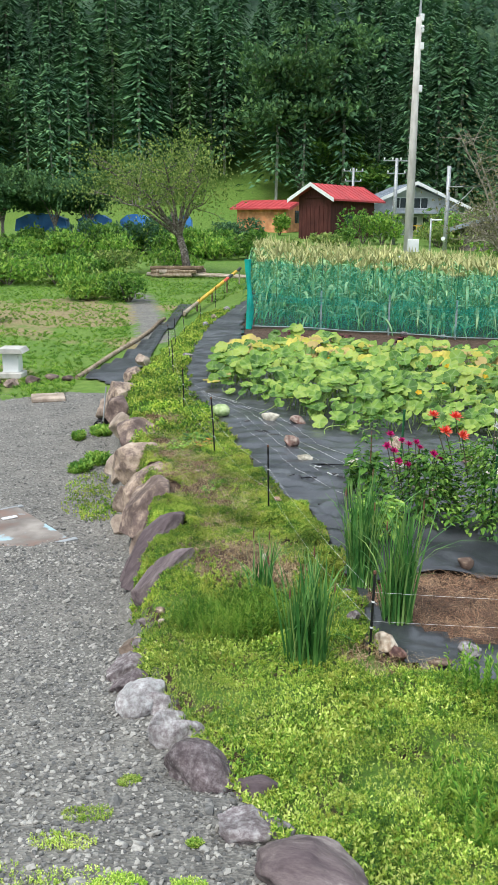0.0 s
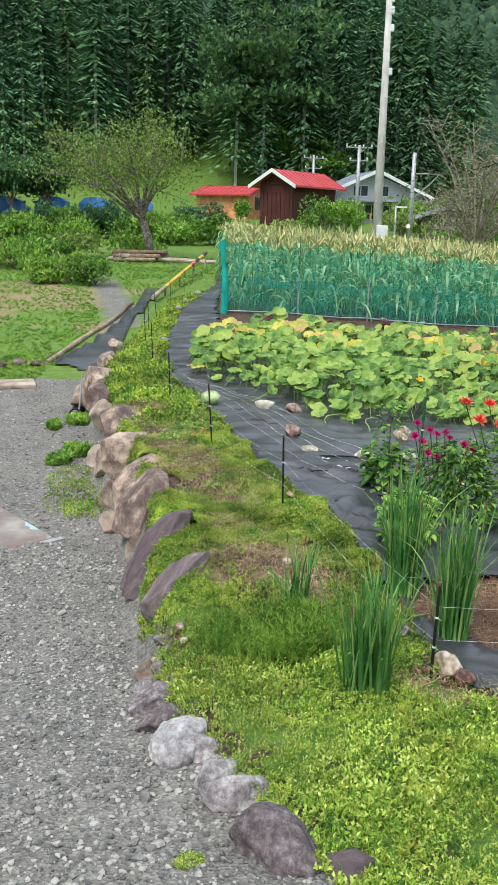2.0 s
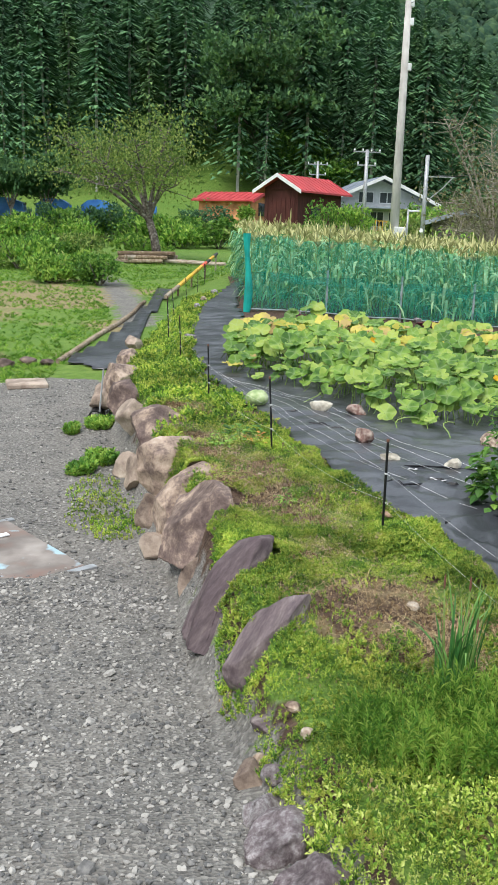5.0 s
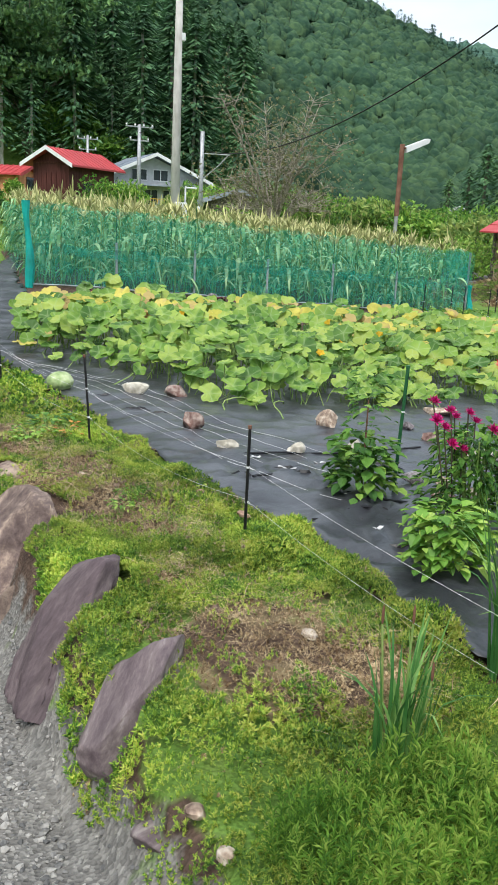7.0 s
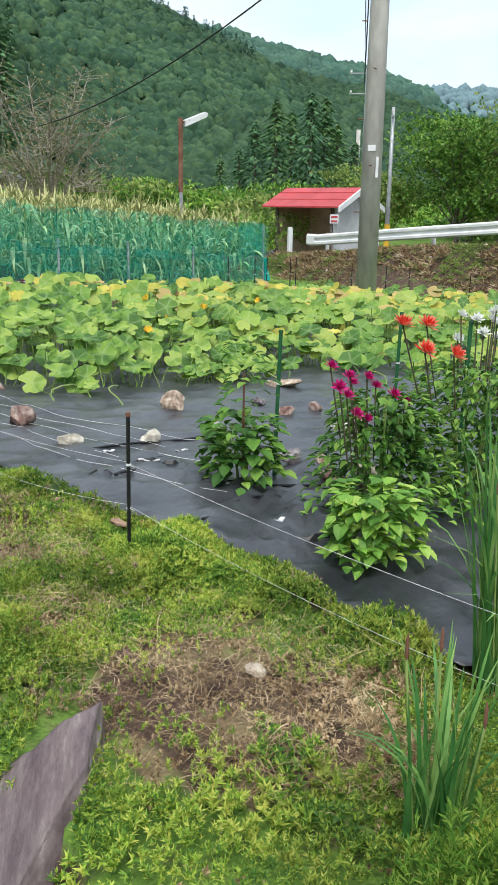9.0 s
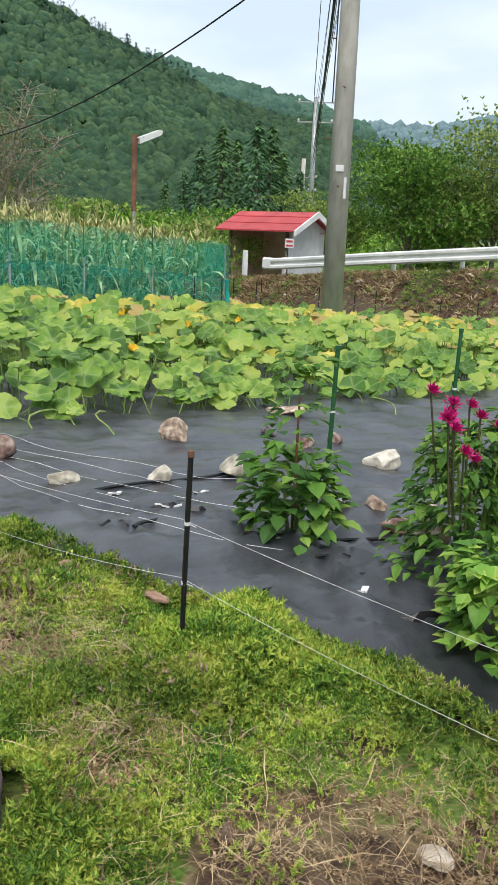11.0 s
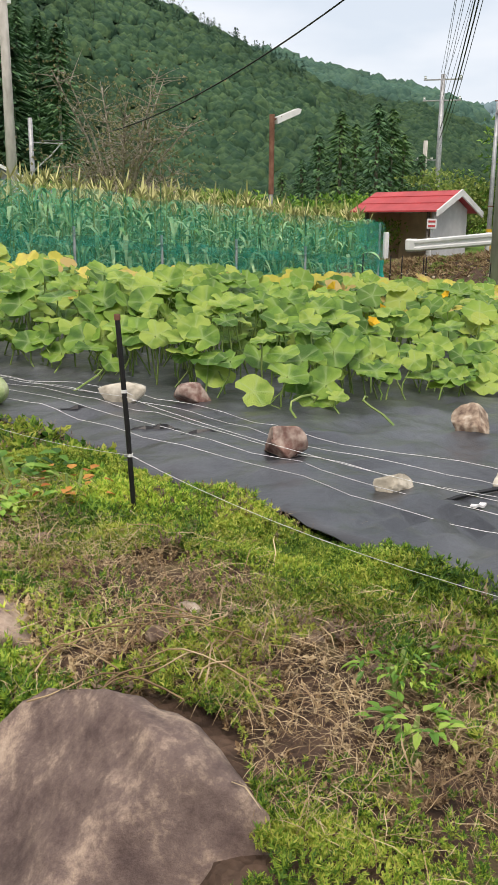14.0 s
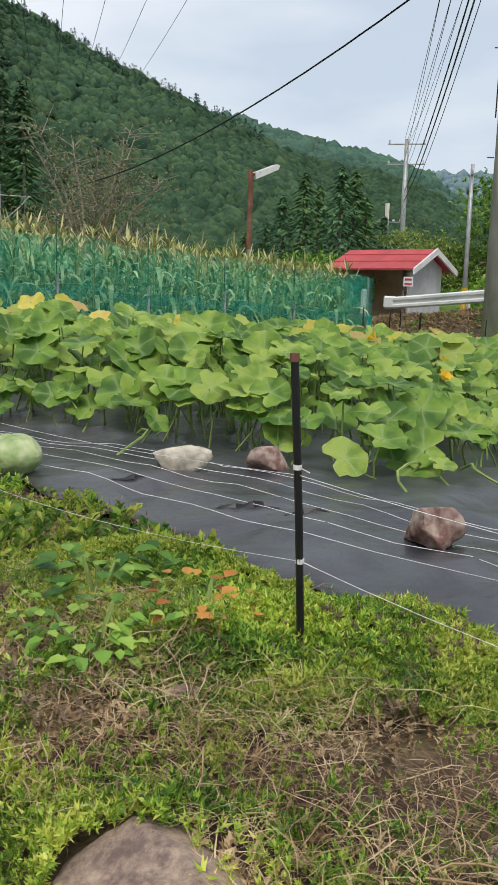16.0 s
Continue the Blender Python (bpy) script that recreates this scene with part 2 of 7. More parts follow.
M["magenta"] = mat("magenta_petal", [(0.35, 0.005, 0.10), (0.62, 0.02, 0.22)], 20, 0.6, 0, translucent=0.25, island=0.6)
M["coral"] = mat("coral_petal", [(0.75, 0.05, 0.035), (0.85, 0.25, 0.16)], 20, 0.6, 0, translucent=0.25, island=0.6)
M["petal_white"] = mat("white_petal", [(0.72, 0.74, 0.7), (0.85, 0.85, 0.82)], 20, 0.6, 0, translucent=0.25, island=0.6)
M["petal_yellow"] = mat("yellow_petal", [(0.8, 0.42, 0.02), (0.85, 0.55, 0.05)], 20, 0.6, 0, translucent=0.25, island=0.6)


def veined(m, c, share):
    """Pale veins, where the mesh's own "vein" value says so."""
    n, l = m.node_tree.nodes, m.node_tree.links
    b = n["Principled BSDF"]
    at, mx, mu = n.new("ShaderNodeAttribute"), n.new("ShaderNodeMixRGB"), n.new("ShaderNodeMath")
    at.attribute_name = "vein"
    mu.operation, mu.inputs[1].default_value = "POWER", 2.2
    l.new(at.outputs["Fac"], mu.inputs[0])
    m2 = n.new("ShaderNodeMath")
    m2.operation, m2.inputs[1].default_value = "MULTIPLY", share
    l.new(mu.outputs[0], m2.inputs[0])
    l.new(m2.outputs[0], mx.inputs["Fac"])
    l.new(b.inputs["Base Color"].links[0].from_socket, mx.inputs["Color1"])
    mx.inputs["Color2"].default_value = (*c, 1)
    l.new(mx.outputs["Color"], b.inputs["Base Color"])


for k_ in ("squash", "squash_i"):
    veined(M[k_], (0.42, 0.54, 0.26), 0.5)

# ---- mesh helpers ----
rng = np.random.default_rng(7)


def raw(name, verts, faces, material, parent=None, smooth=False, label="", kind=""):
    """One mesh object from arrays; faces all have one number of corners."""
    verts, faces = np.asarray(verts, dtype=np.float32), np.asarray(faces, dtype=np.int32)
    me = bpy.data.meshes.new(name)
    k = faces.shape[1]
    me.vertices.add(len(verts))
    me.vertices.foreach_set("co", verts.ravel())
    me.loops.add(faces.size)
    me.loops.foreach_set("vertex_index", faces.ravel())
    me.polygons.add(len(faces))
    me.polygons.foreach_set("loop_start", np.arange(0, faces.size, k, dtype=np.int32))
    me.polygons.foreach_set("loop_total", np.full(len(faces), k, dtype=np.int32))
    me.polygons.foreach_set("use_smooth", np.full(len(faces), smooth))
    me.update(calc_edges=True)
    me.materials.append(material)
    ob = new(name, me)
    ob.parent = parent
    return tagged(ob, label=label, kind=kind)


def part(name, bm, material, parent=None, label="", smooth=False):
    me = bpy.data.meshes.new(name)
    if smooth:
        for f in bm.faces:
            f.smooth = True
    bm.normal_update()
    bm.to_mesh(me)
    bm.free()
    me.materials.append(material)
    ob = new(name, me)
    ob.parent = parent
    return tagged(ob, label=label)


def thing(name, x, y, z, label, category, group="", rz=0.0):
    ob = new(name)
    ob.matrix_world = pose(x, y, z, 0, 0, rz)
    return tagged(ob, label, category, group)


def box(bm, cx, cy, cz, sx, sy, sz, bevel=0.0, rz=0.0):
    r = bmesh.ops.create_cube(bm, size=1)
    vs = r["verts"]
    bmesh.ops.transform(bm, matrix=pose(cx, cy, cz, 0, 0, rz) @ Matrix.Diagonal((sx, sy, sz, 1)), verts=vs)
    if bevel:
        es = list({e for v in vs for e in v.link_edges})
        bmesh.ops.bevel(bm, geom=es, offset=bevel, segments=1, affect="EDGES")
    return bm


def tube(bm, pts, radii, sides=8, cap=True):
    """A tube along points with a radius at each."""
    pts = [Vector(p) for p in pts]
    rings = []
    up = Vector((0.13, 0.27, 1)).normalized()
    for i, p in enumerate(pts):
        d = (pts[min(i + 1, len(pts) - 1)] - pts[max(i - 1, 0)]).normalized()
        if abs(d.dot(up)) > 0.97:
            u = d.cross(Vector((1, 0, 0))).normalized()
        else:
            u = d.cross(up).normalized()
        v = d.cross(u)
        r = radii[i] if hasattr(radii, "__len__") else radii
        rings.append([bm.verts.new(p + (u * math.cos(2 * math.pi * k / sides) + v * math.sin(2 * math.pi * k / sides)) * r) for k in range(sides)])
    for a, b in zip(rings, rings[1:]):
        for k in range(sides):
            bm.faces.new((a[k], a[(k + 1) % sides], b[(k + 1) % sides], b[k]))
    if cap:
        bm.faces.new(rings[0][::-1])
        bm.faces.new(rings[-1])
    return bm


def prism(bm, outline, y0, y1):
    """An outline of (x, z) drawn out from y0 to y1."""
    a = [bm.verts.new((x, y0, z)) for x, z in outline]
    b = [bm.verts.new((x, y1, z)) for x, z in outline]
    n = len(a)
    bm.faces.new(a)
    bm.faces.new(b[::-1])
    for i in range(n):
        bm.faces.new((a[i], b[i], b[(i + 1) % n], a[(i + 1) % n]))
    bmesh.ops.recalc_face_normals(bm, faces=bm.faces[:])
    return bm


def turns(n, tilt=0.0, generator=None):
    """n random turns about z with a random lean up to tilt, as n 3x3 arrays."""
    g = generator or rng
    a, t, b = g.uniform(0, 2 * np.pi, n), g.uniform(0, 1, n) ** 0.7 * tilt, g.uniform(0, 2 * np.pi, n)

    def rz(q):
        m = np.zeros((n, 3, 3))
        m[:, 0, 0], m[:, 0, 1], m[:, 1, 0], m[:, 1, 1], m[:, 2, 2] = np.cos(q), -np.sin(q), np.sin(q), np.cos(q), 1
        return m

    rx = np.zeros((n, 3, 3))
    rx[:, 0, 0], rx[:, 1, 1], rx[:, 1, 2], rx[:, 2, 1], rx[:, 2, 2] = 1, np.cos(t), -np.sin(t), np.sin(t), np.cos(t)
    return rz(b) @ rx @ rz(a)


def scattered(tv, tf, at, rot, size):
    """Copies of a template at places, as vertices and faces."""
    tv, tf = np.asarray(tv, float), np.asarray(tf)
    n = len(at)
    size = np.broadcast_to(np.asarray(size, float).reshape(len(np.atleast_1d(size)), -1), (n, 3) if np.ndim(size) == 2 else (n, 1))
    v = np.einsum("nij,nkj->nki", rot, tv[None] * size[:, None, :]) + np.asarray(at)[:, None, :]
    f = tf[None] + (np.arange(n) * len(tv))[:, None, None]
    return v.reshape(-1, 3), f.reshape(-1, tf.shape[1])


def joined(pairs):
    vs, fs, k = [], [], 0
    for v, f in pairs:
        vs.append(np.asarray(v, float))
        fs.append(np.asarray(f) + k)
        k += len(v)
    return np.concatenate(vs), np.concatenate(fs)


def leafy(n, length=1.0, width=0.35, spread=1.2, seed=1, base=0.0, cup=0.15):
    """n pointed leaves, of two faces each, growing up and out of a point."""
    g = np.random.default_rng(seed)
    one_v = np.array([(0, 0, 0), (width / 2, length * 0.45, cup * length), (0, length, 0), (-width / 2, length * 0.45, cup * length)])
    one_f = np.array([(0, 1, 2), (0, 2, 3)])
    vs, fs = [], []
    for i in range(n):
        a, e = g.uniform(0, 2 * np.pi), g.uniform(0.15, spread)
        ce, se = np.cos(e), np.sin(e)
        s = g.uniform(0.6, 1.1)
        rx = np.array([(1, 0, 0), (0, se, -ce), (0, ce, se)])
        rz = np.array([(np.cos(a), -np.sin(a), 0), (np.sin(a), np.cos(a), 0), (0, 0, 1)])
        vs.append((one_v * s) @ rx.T @ rz.T + (0, 0, base * g.uniform(0, 1)))
        fs.append(one_f + 4 * i)
    return np.concatenate(vs), np.concatenate(fs)


# ---- the lie of the land ----
def ip(v, a, b):
    return np.interp(v, a, b)


def smooth(s):
    s = np.clip(s, 0, 1)
    return s * s * (3 - 2 * s)


def edge(y):
    return ip(y, [-4, 1, 3.16, 4.06, 5, 6, 7.5, 9, 10.1, 12, 13.5, 16, 30], [2.0, 0.75, -0.22, -0.62, -0.8, -0.98, -1.15, -1.45, -1.7, -2.0, -2.3, -2.2, -1.0])


def rail_x(y):
    return ip(y, [-20, 11, 15, 18.9, 22.4, 26.2, 32, 80], [28, 19.1, 18.1, 17.2, 16.4, 15.8, 15.1, 15.1])


PLAIN_Y = [38, 75, 100]


def ground(x, y):
    """Height of the ground, within about 80 m."""
    x, y = np.asarray(x, float), np.asarray(y, float)
    a = ip(y, [-12, -3, 0, 2.8, 4, 4.8, 5.7, 6.7, 8, 9.7, 12.5, 14, 20, 30, 38, 75, 100], [1.2, 0.62, -0.05, -0.71, -0.95, -1.15, -1.31, -1.42, -1.52, -1.5, -1.42, -1.3, -1.0, -0.75, -0.5, 1.2, 2.2])
    b = ip(y, [-12, -3, 0, 2, 3, 4, 5, 7, 10, 19, 38, 75, 100], [1.2, 0.55, -0.1, -0.6, -0.82, -0.9, -0.97, -0.91, -0.90, -0.72, -0.5, 1.2, 2.2])
    b = b - 0.065 * np.clip(x - 0.3, 0, 13) * smooth((y - 2) / 3) * (1 - smooth((y - 32) / 20))
    w = ip(y, [0, 4, 5.5, 12, 16], [0.15, 0.15, 0.3, 0.35, 1.0])
    s = smooth((x - edge(y)) / w)
    z = a * (1 - s) + b * s
    road = ip(y, [-30, 0, 18.9, 22.4, 26.2, 30, 38, 75, 100], [2.6, 1.2, -0.25, -0.5, -0.85, -1.1, -1.0, 1.2, 2.2])
    r = smooth((x - rail_x(y) + 2.6) / 2.0)
    return z * (1 - r) + road * r


def edge_of(points, closed=True):
    return np.array(points, float)


def inside(px, py, poly):
    px, py = np.asarray(px), np.asarray(py)
    r = np.zeros(px.shape, bool)
    n = len(poly)
    for i in range(n):
        (x0, y0), (x1, y1) = poly[i], poly[(i + 1) % n]
        c = ((y0 > py) != (y1 > py)) & (px < (x1 - x0) * (py - y0) / ((y1 - y0) or 1e-9) + x0)
        r ^= c
    return r


def fuzz(x, y, s=1.0, seed=0.0):
    """Cheap smooth noise between -1 and 1."""
    x, y = np.asarray(x) * s + seed, np.asarray(y) * s - seed
    return (np.sin(x * 1.7 + 1.3 * np.sin(y * 1.1)) + np.sin(y * 2.3 + 1.7 * np.sin(x * 0.9 + 2)) + np.sin((x + y) * 3.1 + 2 * np.sin(x * 2.1 - y)) * 0.6) / 2.6


# ridges by azimuth, seen from the garden
RIDGE_AZ = [-60, -20, 5, 9, 12, 16, 20, 24, 60]
RIDGE_EL = [24, 26, 24, 18, 14, 9.0, 5, 0, 0]
FAR_AZ = [-180, -120, -60, 5, 12, 17.7, 20, 22.5, 25, 28, 31.3, 35.6, 38, 41, 43.5, 45.5, 60, 120, 180]
FAR_EL = [9, 12, 20, 19, 18, 15.6, 14.2, 13.2, 12.3, 11.6, 11.1, 9.9, 9.3, 8.6, 7.4, 5.8, 4.0, 6, 9]
# a nearer, darker spur in front of the far slope
SPUR_AZ = [-180, 14, 18, 21, 24, 27, 30, 32, 34, 36, 39, 42, 46, 50, 180]
SPUR_EL = [0, 16.5, 15.2, 13.3, 12.2, 10.9, 9.9, 8.9, 7.8, 6.6, 5.0, 3.6, 1.6, 0, 0]
LAST_AZ = [-180, 36, 40, 44, 47, 49, 52, 56, 60, 70, 90, 180]
LAST_EL = [6, 6.0, 6.9, 7.3, 7.2, 7.4, 8.0, 8.5, 8.3, 9, 9, 6]
OX, OY = -1.0, 4.0


def hills(x, y):
    d = np.hypot(x - OX, y - OY)
    az = np.degrees(np.arctan2(x - OX, y - OY))
    base = np.where(y > 38, ip(y, [38, 100], [-0.5, 2.2]), -0.9)
    bump = 1 + 0.05 * fuzz(az, d * 0.01, 0.35)
    near = np.tan(np.radians(ip(az, RIDGE_AZ, RIDGE_EL))) * 230
    z1 = near * smooth((d - 76) / 260) ** 0.72 * bump
    z1 = np.where((az > -60) & (az < 24), z1, 0)
    far = np.tan(np.radians(ip(az, FAR_AZ, FAR_EL))) * 560
    z2 = far * smooth((d - 190) / 480) ** 0.8 * (1 + 0.035 * fuzz(az, d * 0.004, 0.5, 3) * smooth((560 - d) / 200))
    spur = np.tan(np.radians(ip(az, SPUR_AZ, SPUR_EL))) * 400
    z4 = spur * smooth((d - 150) / 260) * (1 - smooth((d - 430) / 90)) * (1 + 0.03 * fuzz(az, d * 0.006, 0.6, 7))
    last = np.tan(np.radians(ip(az, LAST_AZ, LAST_EL))) * 1500
    z3 = last * smooth((d - 900) / 700)
    return base + np.maximum(np.maximum(z1, z4), np.maximum(z2, z3))


def land(x, y):
    d = np.hypot(x - OX, y - OY)
    f = smooth((d - 75) / 25)
    return ground(x, y) * (1 - f) + hills(x, y) * f


# ---- the ground sheet, fine by the path and coarse far away ----
def axis(fine0, fine1, step, far):
    c = list(np.arange(fine0, fine1 + 1e-6, step))
    s, a = step, fine1
    up = []
    while a < far:
        s *= 1.12
        a += s
        up.append(a)
    s, a = step, fine0
    dn = []
    while a > -far:
        s *= 1.12
        a -= s
        dn.append(a)
    return np.array(dn[::-1] + c + up)


def ground_material():
    m = bpy.data.materials.new("ground_cover")
    m.use_nodes = True
    n, l = m.node_tree.nodes, m.node_tree.links
    b = n["Principled BSDF"]
    b.inputs["Roughness"].default_value, b.inputs["Specular IOR Level"].default_value = 0.9, 0.2
    tc = n.new("ShaderNodeTexCoord")

    def noise_(scale, detail=5):
        t = n.new("ShaderNodeTexNoise")
        t.inputs["Scale"].default_value, t.inputs["Detail"].default_value = scale, detail
        l.new(tc.outputs["Object"], t.inputs["Vector"])
        return t.outputs["Fac"]

    def ramp_(fac, stops):
        r = n.new("ShaderNodeValToRGB")
        while len(r.color_ramp.elements) < len(stops):
            r.color_ramp.elements.new(0.5)
        for e, (p, c) in zip(r.color_ramp.elements, stops):
            e.position, e.color = p, (*c, 1)
        l.new(fac, r.inputs["Fac"])
        return r.outputs["Color"]

    def mix_(f, a, c):
        x = n.new("ShaderNodeMixRGB")
        l.new(f, x.inputs["Fac"])
        l.new(a, x.inputs["Color1"])
        l.new(c, x.inputs["Color2"])
        return x.outputs["Color"]

    def attr_(name):
        t = n.new("ShaderNodeAttribute")
        t.attribute_name = name
        return t.outputs["Fac"]

    def sharpen(a, scale):
        ad = n.new("ShaderNodeMath")
        ad.operation = "ADD"
        l.new(a, ad.inputs[0])
        sc = n.new("ShaderNodeMath")
        sc.operation = "MULTIPLY_ADD"
        l.new(noise_(scale, 6), sc.inputs[0])
        sc.inputs[1].default_value, sc.inputs[2].default_value = 1.0, -0.5
        l.new(sc.outputs[0], ad.inputs[1])
        mr = n.new("ShaderNodeMapRange")
        mr.inputs["From Min"].default_value, mr.inputs["From Max"].default_value = 0.4, 0.6
        l.new(ad.outputs[0], mr.inputs["Value"])
        return mr.outputs["Result"]

    vor = n.new("ShaderNodeTexVoronoi")
    vor.inputs["Scale"].default_value = 55
    l.new(tc.outputs["Object"], vor.inputs["Vector"])
    stones = ramp_(vor.outputs["Color"], [(0.1, (0.085, 0.082, 0.078)), (0.5, (0.18, 0.172, 0.16)), (0.8, (0.28, 0.268, 0.245)), (1.0, (0.40, 0.385, 0.35))])
    dust = ramp_(noise_(2.2), [(0.35, (0.14, 0.13, 0.117)), (0.65, (0.25, 0.228, 0.20))])
    half = n.new("ShaderNodeValue")
    half.outputs[0].default_value = 0.38
    gravel = mix_(half.outputs[0], stones, dust)
    grass = ramp_(noise_(6), [(0.3, (0.06, 0.12, 0.022)), (0.5, (0.11, 0.2, 0.035)), (0.7, (0.18, 0.26, 0.06))])
    grass2 = ramp_(noise_(0.25, 3), [(0.35, (0.09, 0.19, 0.03)), (0.65, (0.17, 0.25, 0.05))])
    grass = mix_(half.outputs[0], grass, grass2)
    dry = ramp_(noise_(9), [(0.3, (0.17, 0.13, 0.07)), (0.55, (0.3, 0.24, 0.13)), (0.7, (0.2, 0.24, 0.07))])
    soil = ramp_(noise_(12, 8), [(0.3, (0.04, 0.025, 0.018)), (0.7, (0.14, 0.092, 0.068))])
    wood = ramp_(noise_(0.06, 8), [(0.35, (0.04, 0.08, 0.05)), (0.65, (0.07, 0.12, 0.07))])
    c = mix_(sharpen(attr_("dry"), 1.5), grass, dry)
    c = mix_(sharpen(attr_("soil"), 5), c, soil)
    c = mix_(sharpen(attr_("gravel"), 7), c, gravel)
    c = mix_(attr_("wood"), c, wood)
    l.new(c, b.inputs["Base Color"])
    h = n.new("ShaderNodeMath")
    h.operation = "ADD"
    l.new(vor.outputs["Distance"], h.inputs[0])
    l.new(noise_(40, 6), h.inputs[1])
    bu = n.new("ShaderNodeBump")
    bu.inputs["Strength"].default_value, bu.inputs["Distance"].default_value = 0.8, 0.015
    l.new(h.outputs[0], bu.inputs["Height"])
    l.new(bu.outputs["Normal"], b.inputs["Normal"])
    return m


SOIL_BANDS = [[(-0.1, 15.6), (4, 15.2), (10, 15.6), (11.2, 21.2), (12, 31), (0, 31), (-0.2, 19.4)]]


def build_ground():
    xs, ys = axis(-4.5, 4.5, 0.09, 2600), axis(1.5, 16.5, 0.09, 2600)
    gx, gy = np.meshgrid(xs, ys)
    z = land(gx, gy)
    near = smooth((30 - np.hypot(gx, gy - 8)) / 20)
    z = z + near * (0.012 * fuzz(gx, gy, 5) + 0.02 * fuzz(gx, gy, 1.3, 4))
    nx, ny = len(xs), len(ys)
    i = np.arange(nx * ny).reshape(ny, nx)
    f = np.stack([i[:-1, :-1], i[:-1, 1:], i[1:, 1:], i[1:, :-1]], -1).reshape(-1, 4)
    ob = raw("ground", np.stack([gx, gy, z], -1).reshape(-1, 3), f, ground_material(), smooth=True, kind="structure")
    ob["label"] = "grey gravel drive, lawn and garden soil of a sloping plot"
    x, y = gx.ravel(), gy.ravel()
    e = edge(y)
    w = ip(y, [0, 5, 12], [0.1, 0.25, 0.3])
    gravel = np.clip((e + w * 0.6 - x) / 0.3 + 0.5, 0, 1)
    gravel *= np.clip((ip(x, [-8, -4, -3.2, -2.3, -1.5], [12.6, 14.0, 14.6, 14.3, 15]) - y) / 0.35 + 0.5, 0, 1)
    path = np.clip(1.1 - np.abs(x - ip(y, [15, 20, 24, 30, 34, 45], [-2.2, -2.2, -2.8, -3.8, -5.2, -12])) / 0.9, 0, 1) * (y > 19) * (y < 46) * 0.75
    road = ((x > rail_x(y) + 0.3) & (x < rail_x(y) + 7) & (y > -30) & (y < 60)) * 1.0
    gravel = np.maximum(np.maximum(gravel, path), road)
    soil = np.zeros(len(x))
    for poly in SOIL_BANDS:
        soil = np.maximum(soil, inside(x, y, poly) * 1.0)
    bank = ((x > rail_x(y) - 3.2) & (x < rail_x(y) + 0.3) & (y < 34)) * 0.62
    bed = ((x > edge(y) + 0.1) & (y > 1.5) & (y < 15.6) & (x < 16)) * 0.9
    bank_to = ip(y, [0, 3.4, 4.1, 4.5, 5.1, 5.9, 6.6, 7.1, 7.6, 8.3, 9.2, 9.95, 11, 12.3, 14, 16.2], [3.4, 3.4, 1.25, 0.72, 0.72, 0.62, 0.52, 0.38, 0.15, 0.02, -0.18, -0.28, -0.6, -0.92, -1.08, -1.12])
    bed = np.where((x < bank_to + 0.05) & (x > edge(y) + 0.2) & (np.hypot(x + 0.89, y - 7.6) > 0.3), 0.38, bed)
    bed = np.where((x > edge(y) + 0.15) & (x < -0.6) & (y > 6.9) & (y < 8.6), 0.85, bed)
    soil = np.maximum(np.maximum(soil, bank), bed)
    dry = np.clip(0.35 + 0.5 * fuzz(x, y, 0.8, 2), 0, 1) * (y > 13) * (y < 30) * (x < -2)
    dry = np.maximum(dry, ((y > 21.5) & (y < 27.5) & (x < -3)) * 0.62)
    for cx, cy, r in ((-0.02, 5.75, 0.42), (-0.1, 6.0, 0.35), (-0.45, 7.5, 0.4), (-0.75, 8.5, 0.4), (-0.55, 8.25, 0.4), (-0.95, 9.3, 0.4)):
        soil = np.where(np.hypot(x - cx, y - cy) < r * 0.8, 0.62, soil)
        dry = np.where(np.hypot(x - cx, y - cy) < r * 0.9, 0.9, dry)
    wood = smooth((np.hypot(x - OX, y - OY) - 105) / 25)
    for name, v in (("gravel", gravel), ("soil", soil), ("dry", dry), ("wood", wood)):
        a = ob.data.attributes.new(name, "FLOAT", "POINT")
        a.data.foreach_set("value", v.astype(np.float32))
    return ob


build_ground()


def gz(x, y):
    z = float(land(x, y))
    n = float(smooth((30 - math.hypot(x, y - 8)) / 20))
    return z + n * float(0.012 * fuzz(x, y, 5) + 0.02 * fuzz(x, y, 1.3, 4))


def gza(x, y):
    return land(x, y) + smooth((30 - np.hypot(x, y - 8)) / 20) * (0.012 * fuzz(x, y, 5) + 0.02 * fuzz(x, y, 1.3, 4))


